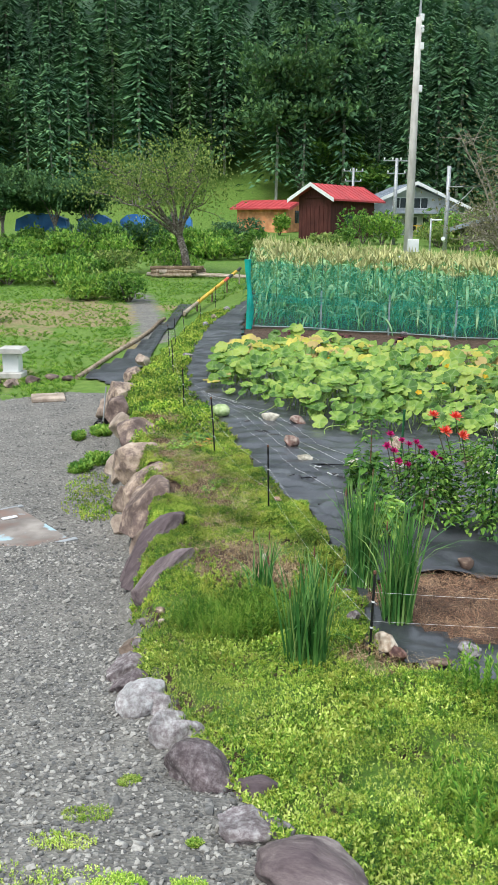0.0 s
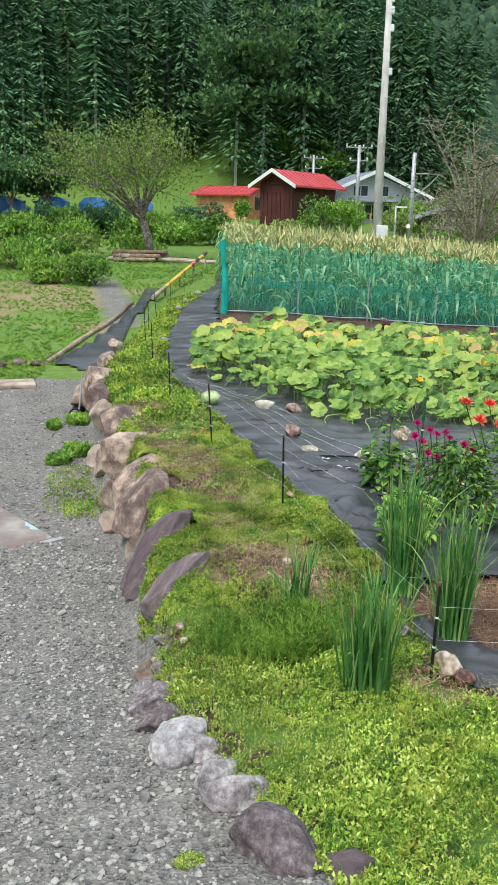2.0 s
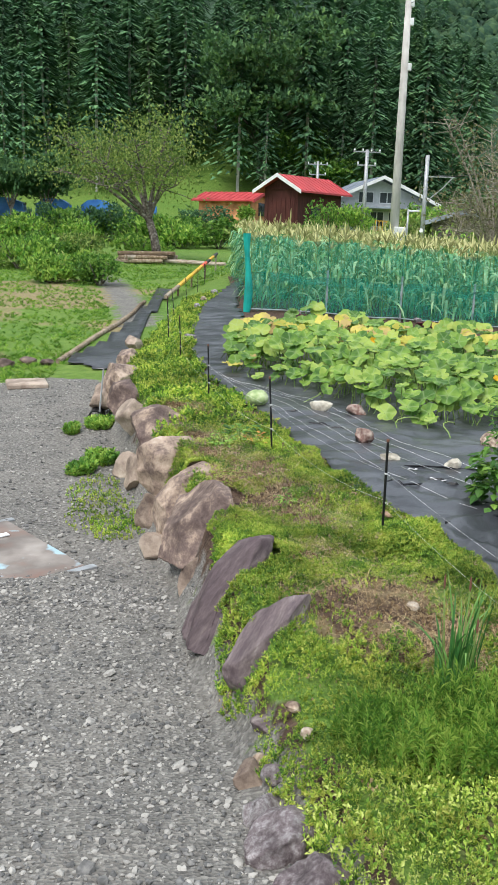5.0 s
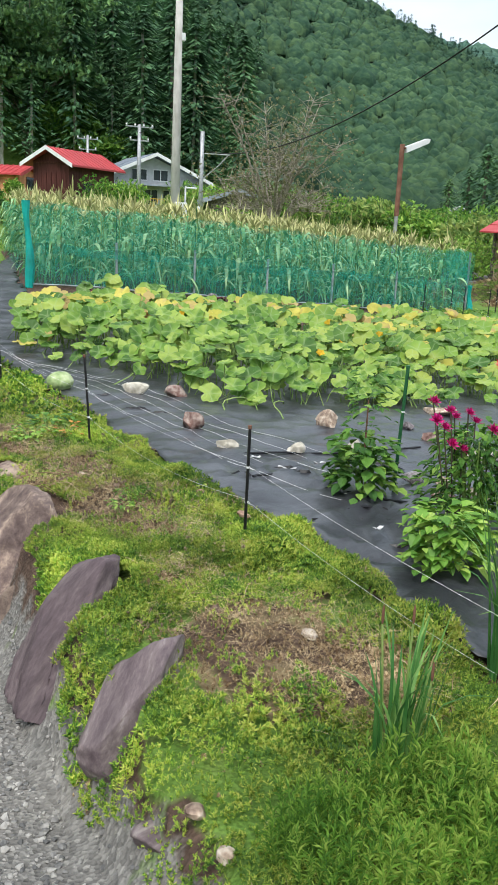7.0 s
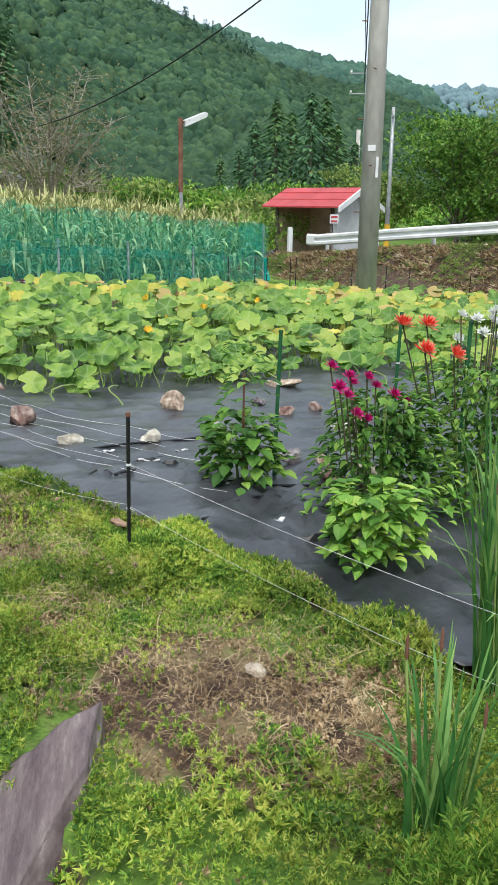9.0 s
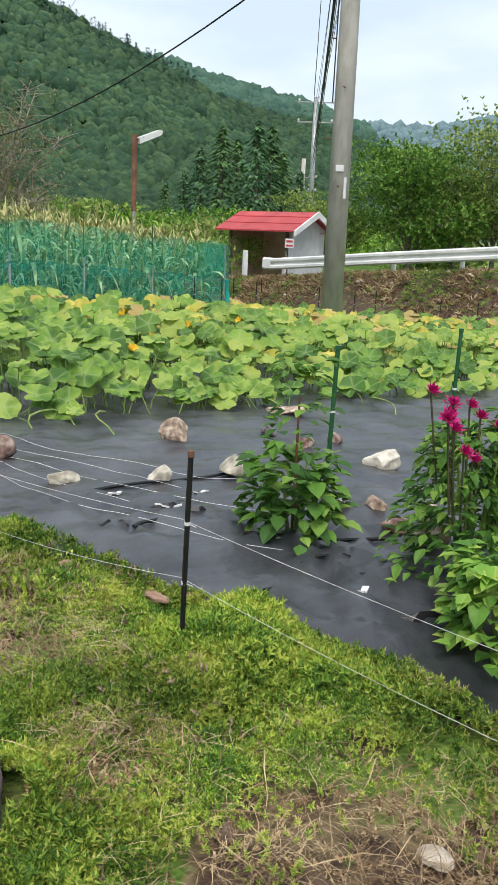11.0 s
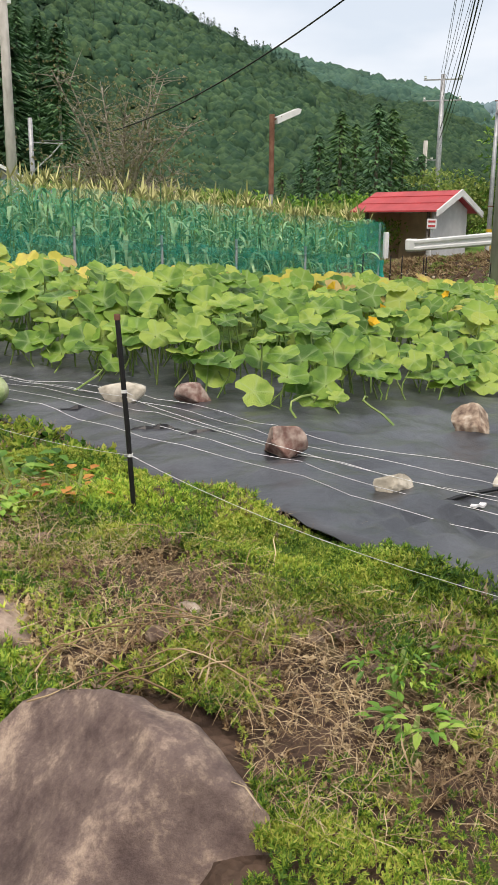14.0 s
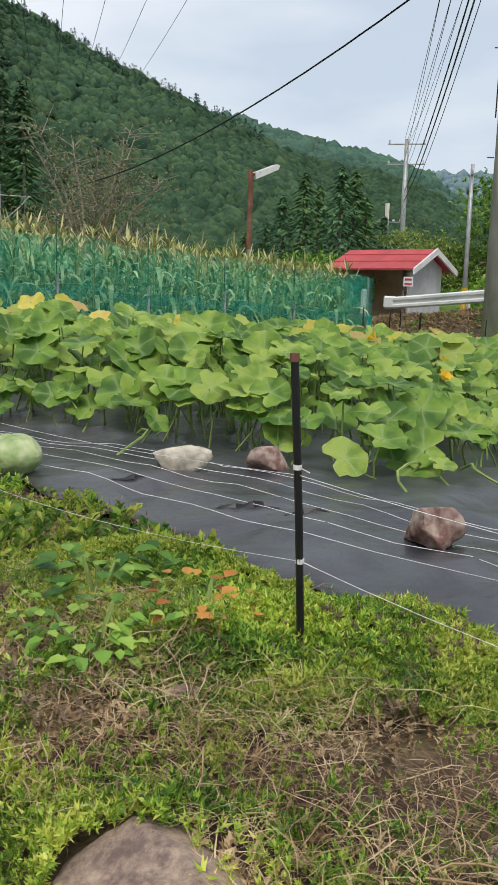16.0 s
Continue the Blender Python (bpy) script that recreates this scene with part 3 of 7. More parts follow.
# ---- black weed sheet, with its joints, creases and draw cords ----
def sheet(name, poly, label, step=0.07, lift=0.035, hole=None, crease=1.7):
    p = np.array(poly)
    x0, y0, x1, y1 = *p.min(0), *p.max(0)
    xs, ys = np.arange(x0, x1 + step, step), np.arange(y0, y1 + step, step)
    gx, gy = np.meshgrid(xs, ys)
    jx, jy = gx + 0.05 * fuzz(gx, gy, 6), gy + 0.05 * fuzz(gx, gy, 6, 9)
    ok = inside(jx, jy, poly)
    if hole is not None:
        ok &= ~inside(jx, jy, hole)
    wrinkle = 0.009 * fuzz(gx * 3 + gy, gy * 5, 2.2) + 0.006 * np.abs(fuzz(gx * 2 - gy * 3, gy + gx, 4.5, 5))
    z = gza(gx, gy) + lift + crease * wrinkle
    for cx, cy, r in ((1.2, 7.45, 0.5), (1.05, 6.35, 0.6), (0.55, 8.05, 0.3)):
        d = np.hypot(gx - cx, gy - cy)
        a = np.arctan2(gy - cy, gx - cx)
        z += crease * 0.014 * np.sin(a * 11 + 2 * np.sin(a * 3)) * np.exp(-((d - r * 0.6) / r) ** 2)
    i = np.arange(gx.size).reshape(gx.shape)
    c = ok[:-1, :-1] & ok[:-1, 1:] & ok[1:, 1:] & ok[1:, :-1]
    f = np.stack([i[:-1, :-1][c], i[:-1, 1:][c], i[1:, 1:][c], i[1:, :-1][c]], -1)
    used = np.unique(f)
    remap = np.zeros(gx.size, int)
    remap[used] = np.arange(len(used))
    v = np.stack([gx, gy, z], -1).reshape(-1, 3)[used]
    ob = raw(name, v, remap[f], M["sheet"], smooth=True)
    ob.modifiers.new("thickness", "SOLIDIFY").thickness = 0.004
    return tagged(ob, label, "ground cover")


M["sheet"] = mat("black_weed_fabric", [(0.018, 0.019, 0.023), (0.036, 0.038, 0.044), (0.066, 0.069, 0.077)], 2.2, 0.33, 0.5, 6, 0.9, 0.3, bscale=9, dist=0.02, spec=0.6)
SHEET_EDGE = [(0.72, 5.1), (0.62, 5.9), (0.5, 6.6), (0.36, 7.1), (0.12, 7.6), (0.0, 8.3), (-0.2, 9.2), (-0.3, 9.95), (-0.62, 11.0), (-0.95, 12.3), (-1.1, 14), (-1.15, 16.2), (-0.95, 20.5), (-0.45, 24), (0.0, 27.5)]
main_sheet = sheet("weed_sheet", SHEET_EDGE + [(0.35, 27.5), (-0.1, 21), (-0.1, 15.8), (3, 15.4), (10, 15.4), (12, 12), (9, 7), (4.6, 5.4), (2.2, 4.4), (1.2, 4.05), (0.62, 4.5)],
                   "black woven weed fabric with creases laid between the beds", hole=[(0.85, 5.25), (1.3, 4.75), (2.0, 4.65), (3.4, 5.1), (3.2, 5.75), (2.0, 5.75), (1.1, 5.75)])
sheet("weed_sheet", [(-3.15, 15.5), (-2.1, 14.7), (-1.95, 17.5), (-1.95, 20.2), (-1.75, 23.6), (-1.55, 27), (-2.2, 27), (-2.3, 22.5), (-2.35, 20.4), (-2.7, 17.6)],
      "black weed fabric strip beside the lawn path", step=0.14)


def string_on(name, pts, r, material, label, lift=0.05, wav=0.0, category="string", seed=0):
    """A string along points on the ground, wavering a little."""
    pts = np.array(pts, float)
    d = np.r_[0, np.cumsum(np.hypot(*np.diff(pts[:, :2], axis=0).T))]
    s = np.arange(0, d[-1], 0.12)
    x, y = np.interp(s, d, pts[:, 0]), np.interp(s, d, pts[:, 1])
    x += wav * fuzz(s * 2.2, s * 0 + seed, 1.0, seed)
    z = gza(x, y) + lift
    return tagged(part(name, tube(bmesh.new(), list(zip(x, y, z)), r, 4), material, label=label), category=category)


for k in range(5):
    o = 0.02 + 0.16 * k
    string_on("draw_cord", [(-0.85 + o * 0.6, 12.6 - 0.2 * k), (-0.3 + o * 0.9, 10.8), (0.1 + o * 1.05, 9.3), (0.5 + o * 1.2, 8.1 + 0.1 * k), (0.85 + o, 7.3 + 0.28 * k)][: 5 if k % 2 == 0 else 4], 0.0011, M["string"],
              "thin white wavy cord lying on the black weed fabric", 0.05, 0.045, "cord", seed=k)


# ---- stones ----
def rock_mesh(name, seed, material, sub=4, rough=0.12, cuts=6, size=(1, 1, 1), taper=0.0, square=0.0):
    """A boulder, knocked flat on some sides, about 1 across."""
    g = random.Random(seed)
    bm = bmesh.new()
    bmesh.ops.create_icosphere(bm, subdivisions=sub, radius=0.5)
    planes = []
    for _ in range(cuts):
        n = Vector((g.gauss(0, 1), g.gauss(0, 1), g.gauss(0, 0.8))).normalized()
        planes.append((n, g.uniform(0.26, 0.4)))
    ridge = g.uniform(0, 6)
    off = Vector((g.uniform(0, 50), g.uniform(0, 50), g.uniform(0, 50)))
    for v in bm.verts:
        v.co = v.co.lerp(v.co * (0.5 / max(abs(q) for q in v.co)), square)
        for n, d in planes:
            k = v.co.dot(n) - d
            if k > 0:
                v.co -= n * k
        c = v.co.copy()
        v.co += v.co.normalized() * (noise.noise(c * 2.2 + off) * rough * 0.5 + noise.noise(c * 6 + off) * rough * 0.3 + noise.noise(c * 16 + off) * rough * 0.2 + abs(noise.noise(Vector((c.x * 1.5, c.y * 5, c.z * 5)) + off)) * rough * -0.25)
    for v in bm.verts:
        k = 1 - taper * (v.co.x + 0.5)
        v.co = Vector((v.co.x * size[0], v.co.y * size[1] * k, v.co.z * size[2] * k))
    for f in bm.faces:
        f.smooth = True
    for e in bm.edges:
        e.smooth = e.calc_face_angle(0.0) < 0.36
    me = bpy.data.meshes.new(name)
    bm.to_mesh(me)
    bm.free()
    me.materials.append(material)
    return me


def rock(name, seed, x, y, z, size, rot, material, label, category="stone", sub=4, group="", rough=0.12, cuts=6):
    ob = new(name, rock_mesh(name, seed, material, sub, rough, cuts, size, 0.0, 0.2 if material == M["rock"] and size[0] < 0.8 else 0.0))
    ob.matrix_world = pose(x, y, z, *rot)
    return tagged(ob, label, category, group)


BOULDERS = [
    # x, y, z, size, turn, seed, material
    (-0.92, 7.57, -1.18, (0.66, 0.98, 0.82), (8, 4, 16), 6, "rock"),
    (-0.95, 7.22, -1.34, (0.26, 0.34, 0.44), (-14, 12, 10), 26, "rock_tan"),
    (-1.02, 8.26, -1.13, (0.66, 0.66, 0.66), (0, 12, -20), 7, "rock"),
    (-1.22, 9.00, -1.09, (0.62, 0.62, 0.62), (5, 5, 30), 10, "rock"),
    (-1.30, 9.96, -1.02, (0.86, 0.72, 0.58), (0, -8, 20), 12, "rock"),
    (-1.50, 9.70, -1.34, (0.36, 0.40, 0.38), (0, 0, 20), 13, "rock_tan"),
    (-1.36, 8.78, -1.42, (0.30, 0.36, 0.38), (0, 0, 10), 11, "rock_tan"),
    (-1.22, 8.14, -1.46, (0.40, 0.40, 0.32), (0, 0, 40), 8, "rock_tan"),
    (-1.64, 10.1, -1.38, (0.30, 0.34, 0.30), (0, 0, 70), 9, "rock_tan"),
    (-1.05, 7.66, -1.50, (0.28, 0.26, 0.20), (0, 0, 70), 22, "rock_tan"),
    (-1.60, 10.75, -1.04, (0.46, 0.62, 0.46), (0, 8, 10), 14, "rock_tan"),
    (-1.74, 11.35, -1.00, (0.44, 0.62, 0.52), (0, 8, 20), 15, "rock"),
    (-1.93, 12.55, -0.98, (0.46, 0.86, 0.58), (0, 12, -10), 16, "rock"),
    (-2.14, 12.55, -1.20, (0.36, 0.42, 0.42), (0, 0, 0), 17, "rock_tan"),
    (-0.62, 5.14, -1.12, (0.24, 0.28, 0.17), (10, 0, 30), 18, "rock_slab"),
    (-0.76, 4.86, -1.12, (0.14, 0.16, 0.12), (10, 0, 30), 27, "rock_tan"),
    (-1.95, 14.4, -1.0, (0.4, 0.6, 0.4), (0, 5, 0), 19, "rock"),
    (-2.0, 16.2, -0.98, (0.35, 0.5, 0.35), (0, 5, 0), 20, "rock_tan"),
    (-1.28, 9.45, -1.12, (0.42, 0.40, 0.46), (0, 5, 0), 21, "rock_tan"),
]
TONE = {"rock": "purple-grey", "rock_tan": "tan and grey", "rock_slab": "dark purple"}
for x, y, z, s, r, sd, m in BOULDERS:
    big = s[0] * s[1] > 0.3
    rock("boulder", sd, x, y, z, s, r, M[m], ("large weathered %s boulder of the retaining wall" if big else "smaller %s boulder wedged into the retaining wall") % TONE[m], "boulder", 5 if big else 4, "retaining wall boulders", 0.075, 12)
for p_, q_, w_, h_, sd in (((-1.07, 6.20, -1.35), (-0.54, 6.56, -0.85), 0.48, 0.40, 4), ((-0.74, 5.54, -1.13), (-0.46, 5.99, -0.91), 0.48, 0.38, 3)):
    p_, q_ = Vector(p_), Vector(q_)
    ob = new("boulder", rock_mesh("boulder", sd, M["rock_slab"], 5, 0.07, 12, ((q_ - p_).length * 1.12, w_, h_), 0.22, 0.3))
    ob.matrix_world = Matrix.Translation((p_ + q_) / 2) @ (q_ - p_).to_track_quat("X", "Z").to_matrix().to_4x4()
    tagged(ob, "slanting dark purple slab of rock sunk in the bank", "boulder", "retaining wall boulders")
BORDER = [
    (-0.71, 4.58, 0.26, 0.18, 30), (-0.69, 4.34, 0.40, 0.25, 65), (-0.62, 4.08, 0.34, 0.26, 20), (-0.54, 3.84, 0.42, 0.28, 60), (-0.42, 3.58, 0.28, 0.20, 40),
    (-0.33, 3.38, 0.33, 0.24, 0), (-0.19, 3.05, 0.44, 0.28, -20), (0.02, 2.98, 0.28, 0.18, 0), (0.02, 2.56, 0.38, 0.15, -15), (0.20, 2.18, 0.50, 0.30, -10), (0.44, 1.86, 0.36, 0.24, 0), (-0.66, 4.76, 0.16, 0.13, 0), (-0.46, 3.76, 0.24, 0.2, 10),
]
for i, (x, y, w, h, r) in enumerate(BORDER):
    dark = i in (9, 7)
    rock("border_stone", 40 + i, x, y, gz(x, y) + h * 0.10, (w * 0.84, w * 0.60, h * 0.76), (4 * (i % 3), 6, r), M["rock_slab"] if dark else M["rock_pale"],
         "dark rounded stone edging the gravel" if dark else "whitish lichen-speckled rounded stone edging the gravel", "stone", 4, "gravel border stones", 0.13, 6)
FIELD = [
    # x, y, size, colour, label
    (0.585, 8.655, (0.18, 0.10, 0.10), "stone_buff", "small flat grey stone weighing down the black fabric"),
    (1.085, 8.60, (0.20, 0.12, 0.11), "stone_buff", "flat brownish stone weighing down the black fabric"),
    (0.46, 9.20, (0.25, 0.20, 0.19), "stone_red", "reddish brown pointed stone on the black fabric"),
    (1.66, 9.38, (0.23, 0.19, 0.19), "stone_small", "mottled grey and red stone on the black fabric"),
    (0.265, 10.44, (0.28, 0.17, 0.15), "stone_buff", "pale flat stone on the black fabric"),
    (0.61, 10.29, (0.24, 0.18, 0.15), "stone_red", "low brown stone on the black fabric"),
    (1.54, 8.57, (0.28, 0.18, 0.16), "stone_buff", "large tan flat stone on the black fabric"),
    (2.42, 9.40, (0.16, 0.12, 0.09), "rock_pale", "small white stone on the black fabric"),
    (3.1, 10.05, (0.4, 0.24, 0.12), "stone_small", "broad pale slab-like stone by the squash bed"),
    (2.55, 8.45, (0.26, 0.17, 0.15), "stone_buff", "wedge of pale stone on the black fabric"),
    (1.62, 7.85, (0.18, 0.14, 0.12), "rock_pale", "small grey stone beside the flowering plants"),
    (1.78, 7.75, (0.15, 0.12, 0.09), "stone_small", "small tan stone beside the flowering plants"),
    (1.62, 7.45, (0.25, 0.18, 0.08), "stone_red", "flat brown stone beside the flowering plants"),
    (1.9, 7.5, (0.17, 0.14, 0.12), "stone_small", "small brown stone beside the flowering plants"),
    (1.62, 7.25, (0.18, 0.14, 0.12), "stone_small", "rounded grey-brown stone beside the flowering plants"),
    (2.4, 9.0, (0.18, 0.12, 0.1), "stone_red", "dark reddish stone on the black fabric"),
    (2.75, 9.1, (0.18, 0.12, 0.1), "stone_red", "dark reddish stone on the black fabric"),
    (1.62, 5.95, (0.16, 0.12, 0.13), "stone_small", "round tan stone on the edge of the straw bed"),
    (1.30, 4.52, (0.19, 0.13, 0.11), "rock_pale", "white rounded stone on the black fabric"),
    (1.08, 4.33, (0.17, 0.12, 0.06), "stone_small", "flat pale stone by the straw bed"),
    (0.80, 4.54, (0.15, 0.17, 0.13), "stone_small", "brown rounded rock at the stake"),
    (0.84, 4.42, (0.13, 0.13, 0.1), "stone_red", "brown rock at the stake"),
    (0.66, 4.95, (0.14, 0.1, 0.08), "rock_pale", "small white stone at the corner of the fabric"),
    (0.66, 5.3, (0.1, 0.08, 0.06), "rock_pale", "small white stone at the corner of the fabric"),
    (-1.1, 15.2, (0.25, 0.22, 0.14), "rock_pale", "white stone at the edge of the fabric lane"),
    (-1.0, 19.8, (0.2, 0.2, 0.16), "rock_pale", "white stone at the edge of the fabric lane"),
    (-0.85, 21.2, (0.2, 0.2, 0.16), "stone_small", "pale stone at the edge of the fabric lane"),
    (-0.6, 23.2, (0.2, 0.2, 0.16), "rock_pale", "white stone at the edge of the fabric lane"),
    (1.0, 19.2, (0.16, 0.14, 0.12), "rock_pale", "small white stone at the foot of the net"),
    (3.6, 19.8, (0.22, 0.18, 0.14), "rock_pale", "small white stone at the foot of the net"),
    (4.6, 20.2, (0.18, 0.14, 0.12), "rock_pale", "small white stone at the foot of the net"),
]
for i, (x, y, s, m, lab) in enumerate(FIELD):
    rock("stone", 80 + i, x, y, gz(x, y) + 0.03 + s[2] * 0.3, s, (5 * (i % 4), 7, 37 * i % 180), M[m], lab, "stone", 4 if y < 9.8 and x < 2.6 else 3, "loose stones", 0.06, 11)


# ---- loose gravel ----
def lumps(n_kinds=1, seed=5):
    bm = bmesh.new()
    bmesh.ops.create_icosphere(bm, subdivisions=1, radius=0.5)
    v = np.array([x.co[:] for x in bm.verts])
    f = np.array([[q.index for q in p.verts] for p in bm.faces])
    bm.free()
    g = np.random.default_rng(seed)
    f = f[(v[f][:, :, 2].mean(1) > -0.2)]
    return v * (1 + g.uniform(-0.28, 0.28, (len(v), 1))), f


def pebbles(name, n, xr, yr, smin, smax, label, power=2.0, seed=1):
    g = np.random.default_rng(seed)
    y = yr[0] + (yr[1] - yr[0]) * g.uniform(0, 1, n) ** 1.25
    x = edge(y) + 0.12 - g.uniform(0, 1, n) ** 0.9 * (xr)
    s = smin + (smax - smin) * g.uniform(0, 1, n) ** power * (0.75 + 0.25 * (edge(y) - x < 1.1))
    z = gza(x, y) + s * 0.12
    v, f = lumps(seed=seed)
    size = np.stack([s, s * g.uniform(0.6, 1, n), s * g.uniform(0.35, 0.65, n)], -1)
    sv, sf = scattered(v, f, np.stack([x, y, z], -1), turns(n, 0.5, g), size)
    ob = raw(name, sv, sf, M["pebble"], kind="stuff")
    return tagged(ob, label, "gravel")


pebbles("gravel", 30000, 2.6, (1.2, 7.5), 0.009, 0.036, "loose grey and white gravel on the sloping drive", 2.6, 3)
pebbles("gravel", 9000, 3.2, (7.0, 14.3), 0.012, 0.04, "loose grey gravel at the foot of the drive", 2.4, 4)
pebbles("gravel", 260, 2.2, (1.6, 9.5), 0.035, 0.07, "scattered larger pale stones in the gravel", 2.0, 9)

# ---- creeping plants on the bank ----


def in_bank(x, y):
    """Where the creeping plants grow."""
    rx = ip(y, [0, 3.4, 4.1, 4.5, 5.1, 5.9, 6.6, 7.1, 7.6, 8.3, 9.2, 9.95, 11, 12.3, 14, 16.2, 20.5, 24, 28], [3.4, 3.4, 1.25, 0.72, 0.72, 0.62, 0.52, 0.38, 0.15, 0.02, -0.18, -0.28, -0.6, -0.92, -1.08, -1.12, -0.93, -0.45, 0])
    for (ax, ay), (bx, by), r in (((-1.0, 6.25), (-0.58, 6.52), 0.09), ((-0.7, 5.6), (-0.5, 5.95), 0.08)):
        t = np.clip(((x - ax) * (bx - ax) + (y - ay) * (by - ay)) / ((bx - ax) ** 2 + (by - ay) ** 2), 0, 1)
        rx = np.where(np.hypot(x - ax - t * (bx - ax), y - ay - t * (by - ay)) < r, -9, rx)
    return (np.hypot(x + 0.89, y - 7.6) > 0.25) & ~((x < -0.76) & (y > 7.25) & (y < 7.65)) & (np.hypot(x + 0.98, y - 8.27) > 0.10) & (x < rx + 0.06 + 0.05 * fuzz(x, y, 4)) & (x > edge(y) + ip(y, [0, 3, 4, 5, 7, 12], [0.02, 0.05, 0.04, 0.04, 0.22, 0.2]) + 0.06 * fuzz(x, y, 3, 2))


DRY = [(-0.05, 5.9, 0.55), (0.15, 5.65, 0.4), (-0.3, 7.35, 0.4), (-0.7, 8.1, 0.4), (-0.85, 9.1, 0.4), (-0.35, 7.7, 0.3), (-0.02, 5.75, 0.42), (-0.1, 6.0, 0.35), (0.2, 5.5, 0.3), (-0.45, 7.5, 0.34), (-0.2, 7.15, 0.3), (-0.75, 8.5, 0.3), (-0.55, 8.25, 0.35), (-0.62, 7.95, 0.3), (-0.95, 9.3, 0.35), (-0.3, 6.5, 0.2), (-1.1, 10.4, 0.3), (0.75, 4.35, 0.3), (-0.9, 8.75, 0.3), (-0.6, 9.0, 0.2)]


def dryness(x, y):
    d = np.zeros(np.shape(x))
    for cx, cy, r in DRY:
        d = np.maximum(d, 1 - (np.hypot(x - cx, y - cy) / r) ** 2)
    return d + 0.3 * fuzz(x, y, 7)


def cover(name, n, box_, template, material, size, label, want, tilt=0.8, seed=1, lift=0.0, mound=0.05):
    g = np.random.default_rng(seed)
    x, y = g.uniform(box_[0], box_[1], n), g.uniform(box_[2], box_[3], n)
    k = in_bank(x, y) & want(x, y, g)
    x, y = x[k], y[k]
    z = gza(x, y) + lift + mound * (0.5 + 0.5 * fuzz(x, y, 4.5, 6)) - 0.01
    s = g.uniform(*size, len(x)) * (0.8 + 0.35 * fuzz(x, y, 2.5))
    v, f = scattered(*template, np.stack([x, y, z], -1), turns(len(x), tilt, g), s)
    return tagged(raw(name, v, f, material, kind="stuff"), label, "ground cover plants")


def spiky(n, length, width, spread, seed, base):
    """n narrow pointed leaves, of one face each, in whorls up a short stem."""
    g = np.random.default_rng(seed)
    vs = []
    for i in range(n):
        a, e, s = g.uniform(0, 2 * np.pi), g.uniform(0.1, spread), g.uniform(0.6, 1.1) * length
        z0 = base * (0.25 + 0.75 * i / n)
        d, o = np.array([np.cos(a) * np.cos(e), np.sin(a) * np.cos(e), np.sin(e)]), np.array([-np.sin(a), np.cos(a), 0]) * width / 2
        r = np.array([0, 0, z0])
        vs.append(np.stack([r + d * s * 0.12 - o * s, r + d * s * 0.12 + o * s, r + d * s]))
    return np.concatenate(vs), np.arange(3 * n).reshape(-1, 3)


SPRIG = leafy(11, 0.42, 0.24, 1.35, 2, base=0.7)
SPRIG_THIN = spiky(20, 0.46, 0.34, 1.15, 4, 0.85)
SPRIG_FINE = leafy(8, 0.36, 0.2, 1.3, 3, base=0.8)
cover("creeping_plants", 105000, (-1.5, 0.7, 6.2, 9.6), spiky(14, 0.5, 0.36, 1.1, 9, 0.8), M["sprig"], (0.020, 0.045), "fine low creeping plants with narrow pointed leaves", lambda x, y, g: dryness(x, y) < g.uniform(0.2, 1.0, len(x)), seed=18, mound=0.085)
cover("purplish_sprigs", 9000, (-1.5, 0.7, 6.0, 10.2), spiky(14, 0.5, 0.3, 1.2, 10, 1.0), M["mauve"], (0.025, 0.05), "fading mauve-brown sprigs among the creeping plants", lambda x, y, g: fuzz(x, y, 2.9, 5) + 0.5 * fuzz(x, y, 8, 1) > 0.25, seed=19, mound=0.09)
cover("stonecrop", 9000, (-1.4, 0.4, 7.2, 10.2), SPRIG_FINE, M["sprig_yellow"], (0.03, 0.055), "small cushions of yellow-green stonecrop in the bank", lambda x, y, g: fuzz(x, y, 3.7, 8) + 0.5 * fuzz(x, y, 9, 3) > 0.62, seed=20, mound=0.08)
yel = lambda x, y: smooth((4.9 - y + 0.6 * fuzz(x, y, 2.1, 1)) / 0.9) * (1 - 0.5 * smooth((x - edge(y) - 0.75 + 0.3 * fuzz(x, y, 1.7, 8)) / 0.6))
cover("creeping_plants", 150000, (-1.9, 3.2, 1.4, 9.5), SPRIG_THIN, M["sprig"], (0.024, 0.062), "dense low creeping plants with small green leaves on the bank", lambda x, y, g: (dryness(x, y) < g.uniform(0.1, 0.95, len(x))) & (yel(x, y) < g.uniform(0.0, 1.6, len(x))), seed=11, mound=0.085)
cover("creeping_plants", 17000, (-2.5, 0.2, 9.0, 24), SPRIG, M["sprig"], (0.07, 0.14), "low green creeping plants along the top of the boulders", lambda x, y, g: dryness(x, y) < g.uniform(0.1, 0.7, len(x)), seed=12)
cover("withered_plants", 26000, (-1.7, 1.0, 4.0, 11.0), SPRIG, M["straw"], (0.025, 0.055), "withered brown creeping plants in patches on the bank", lambda x, y, g: dryness(x, y) > g.uniform(0.0, 0.8, len(x)), seed=16)
cover("stonecrop", 46000, (-0.7, 3.4, 1.3, 5.6), SPRIG_FINE, M["sprig_yellow"], (0.035, 0.075), "bright yellow-green stonecrop spreading beside the gravel", lambda x, y, g: yel(x, y) > g.uniform(0, 1, len(x)) * 0.85, seed=13)
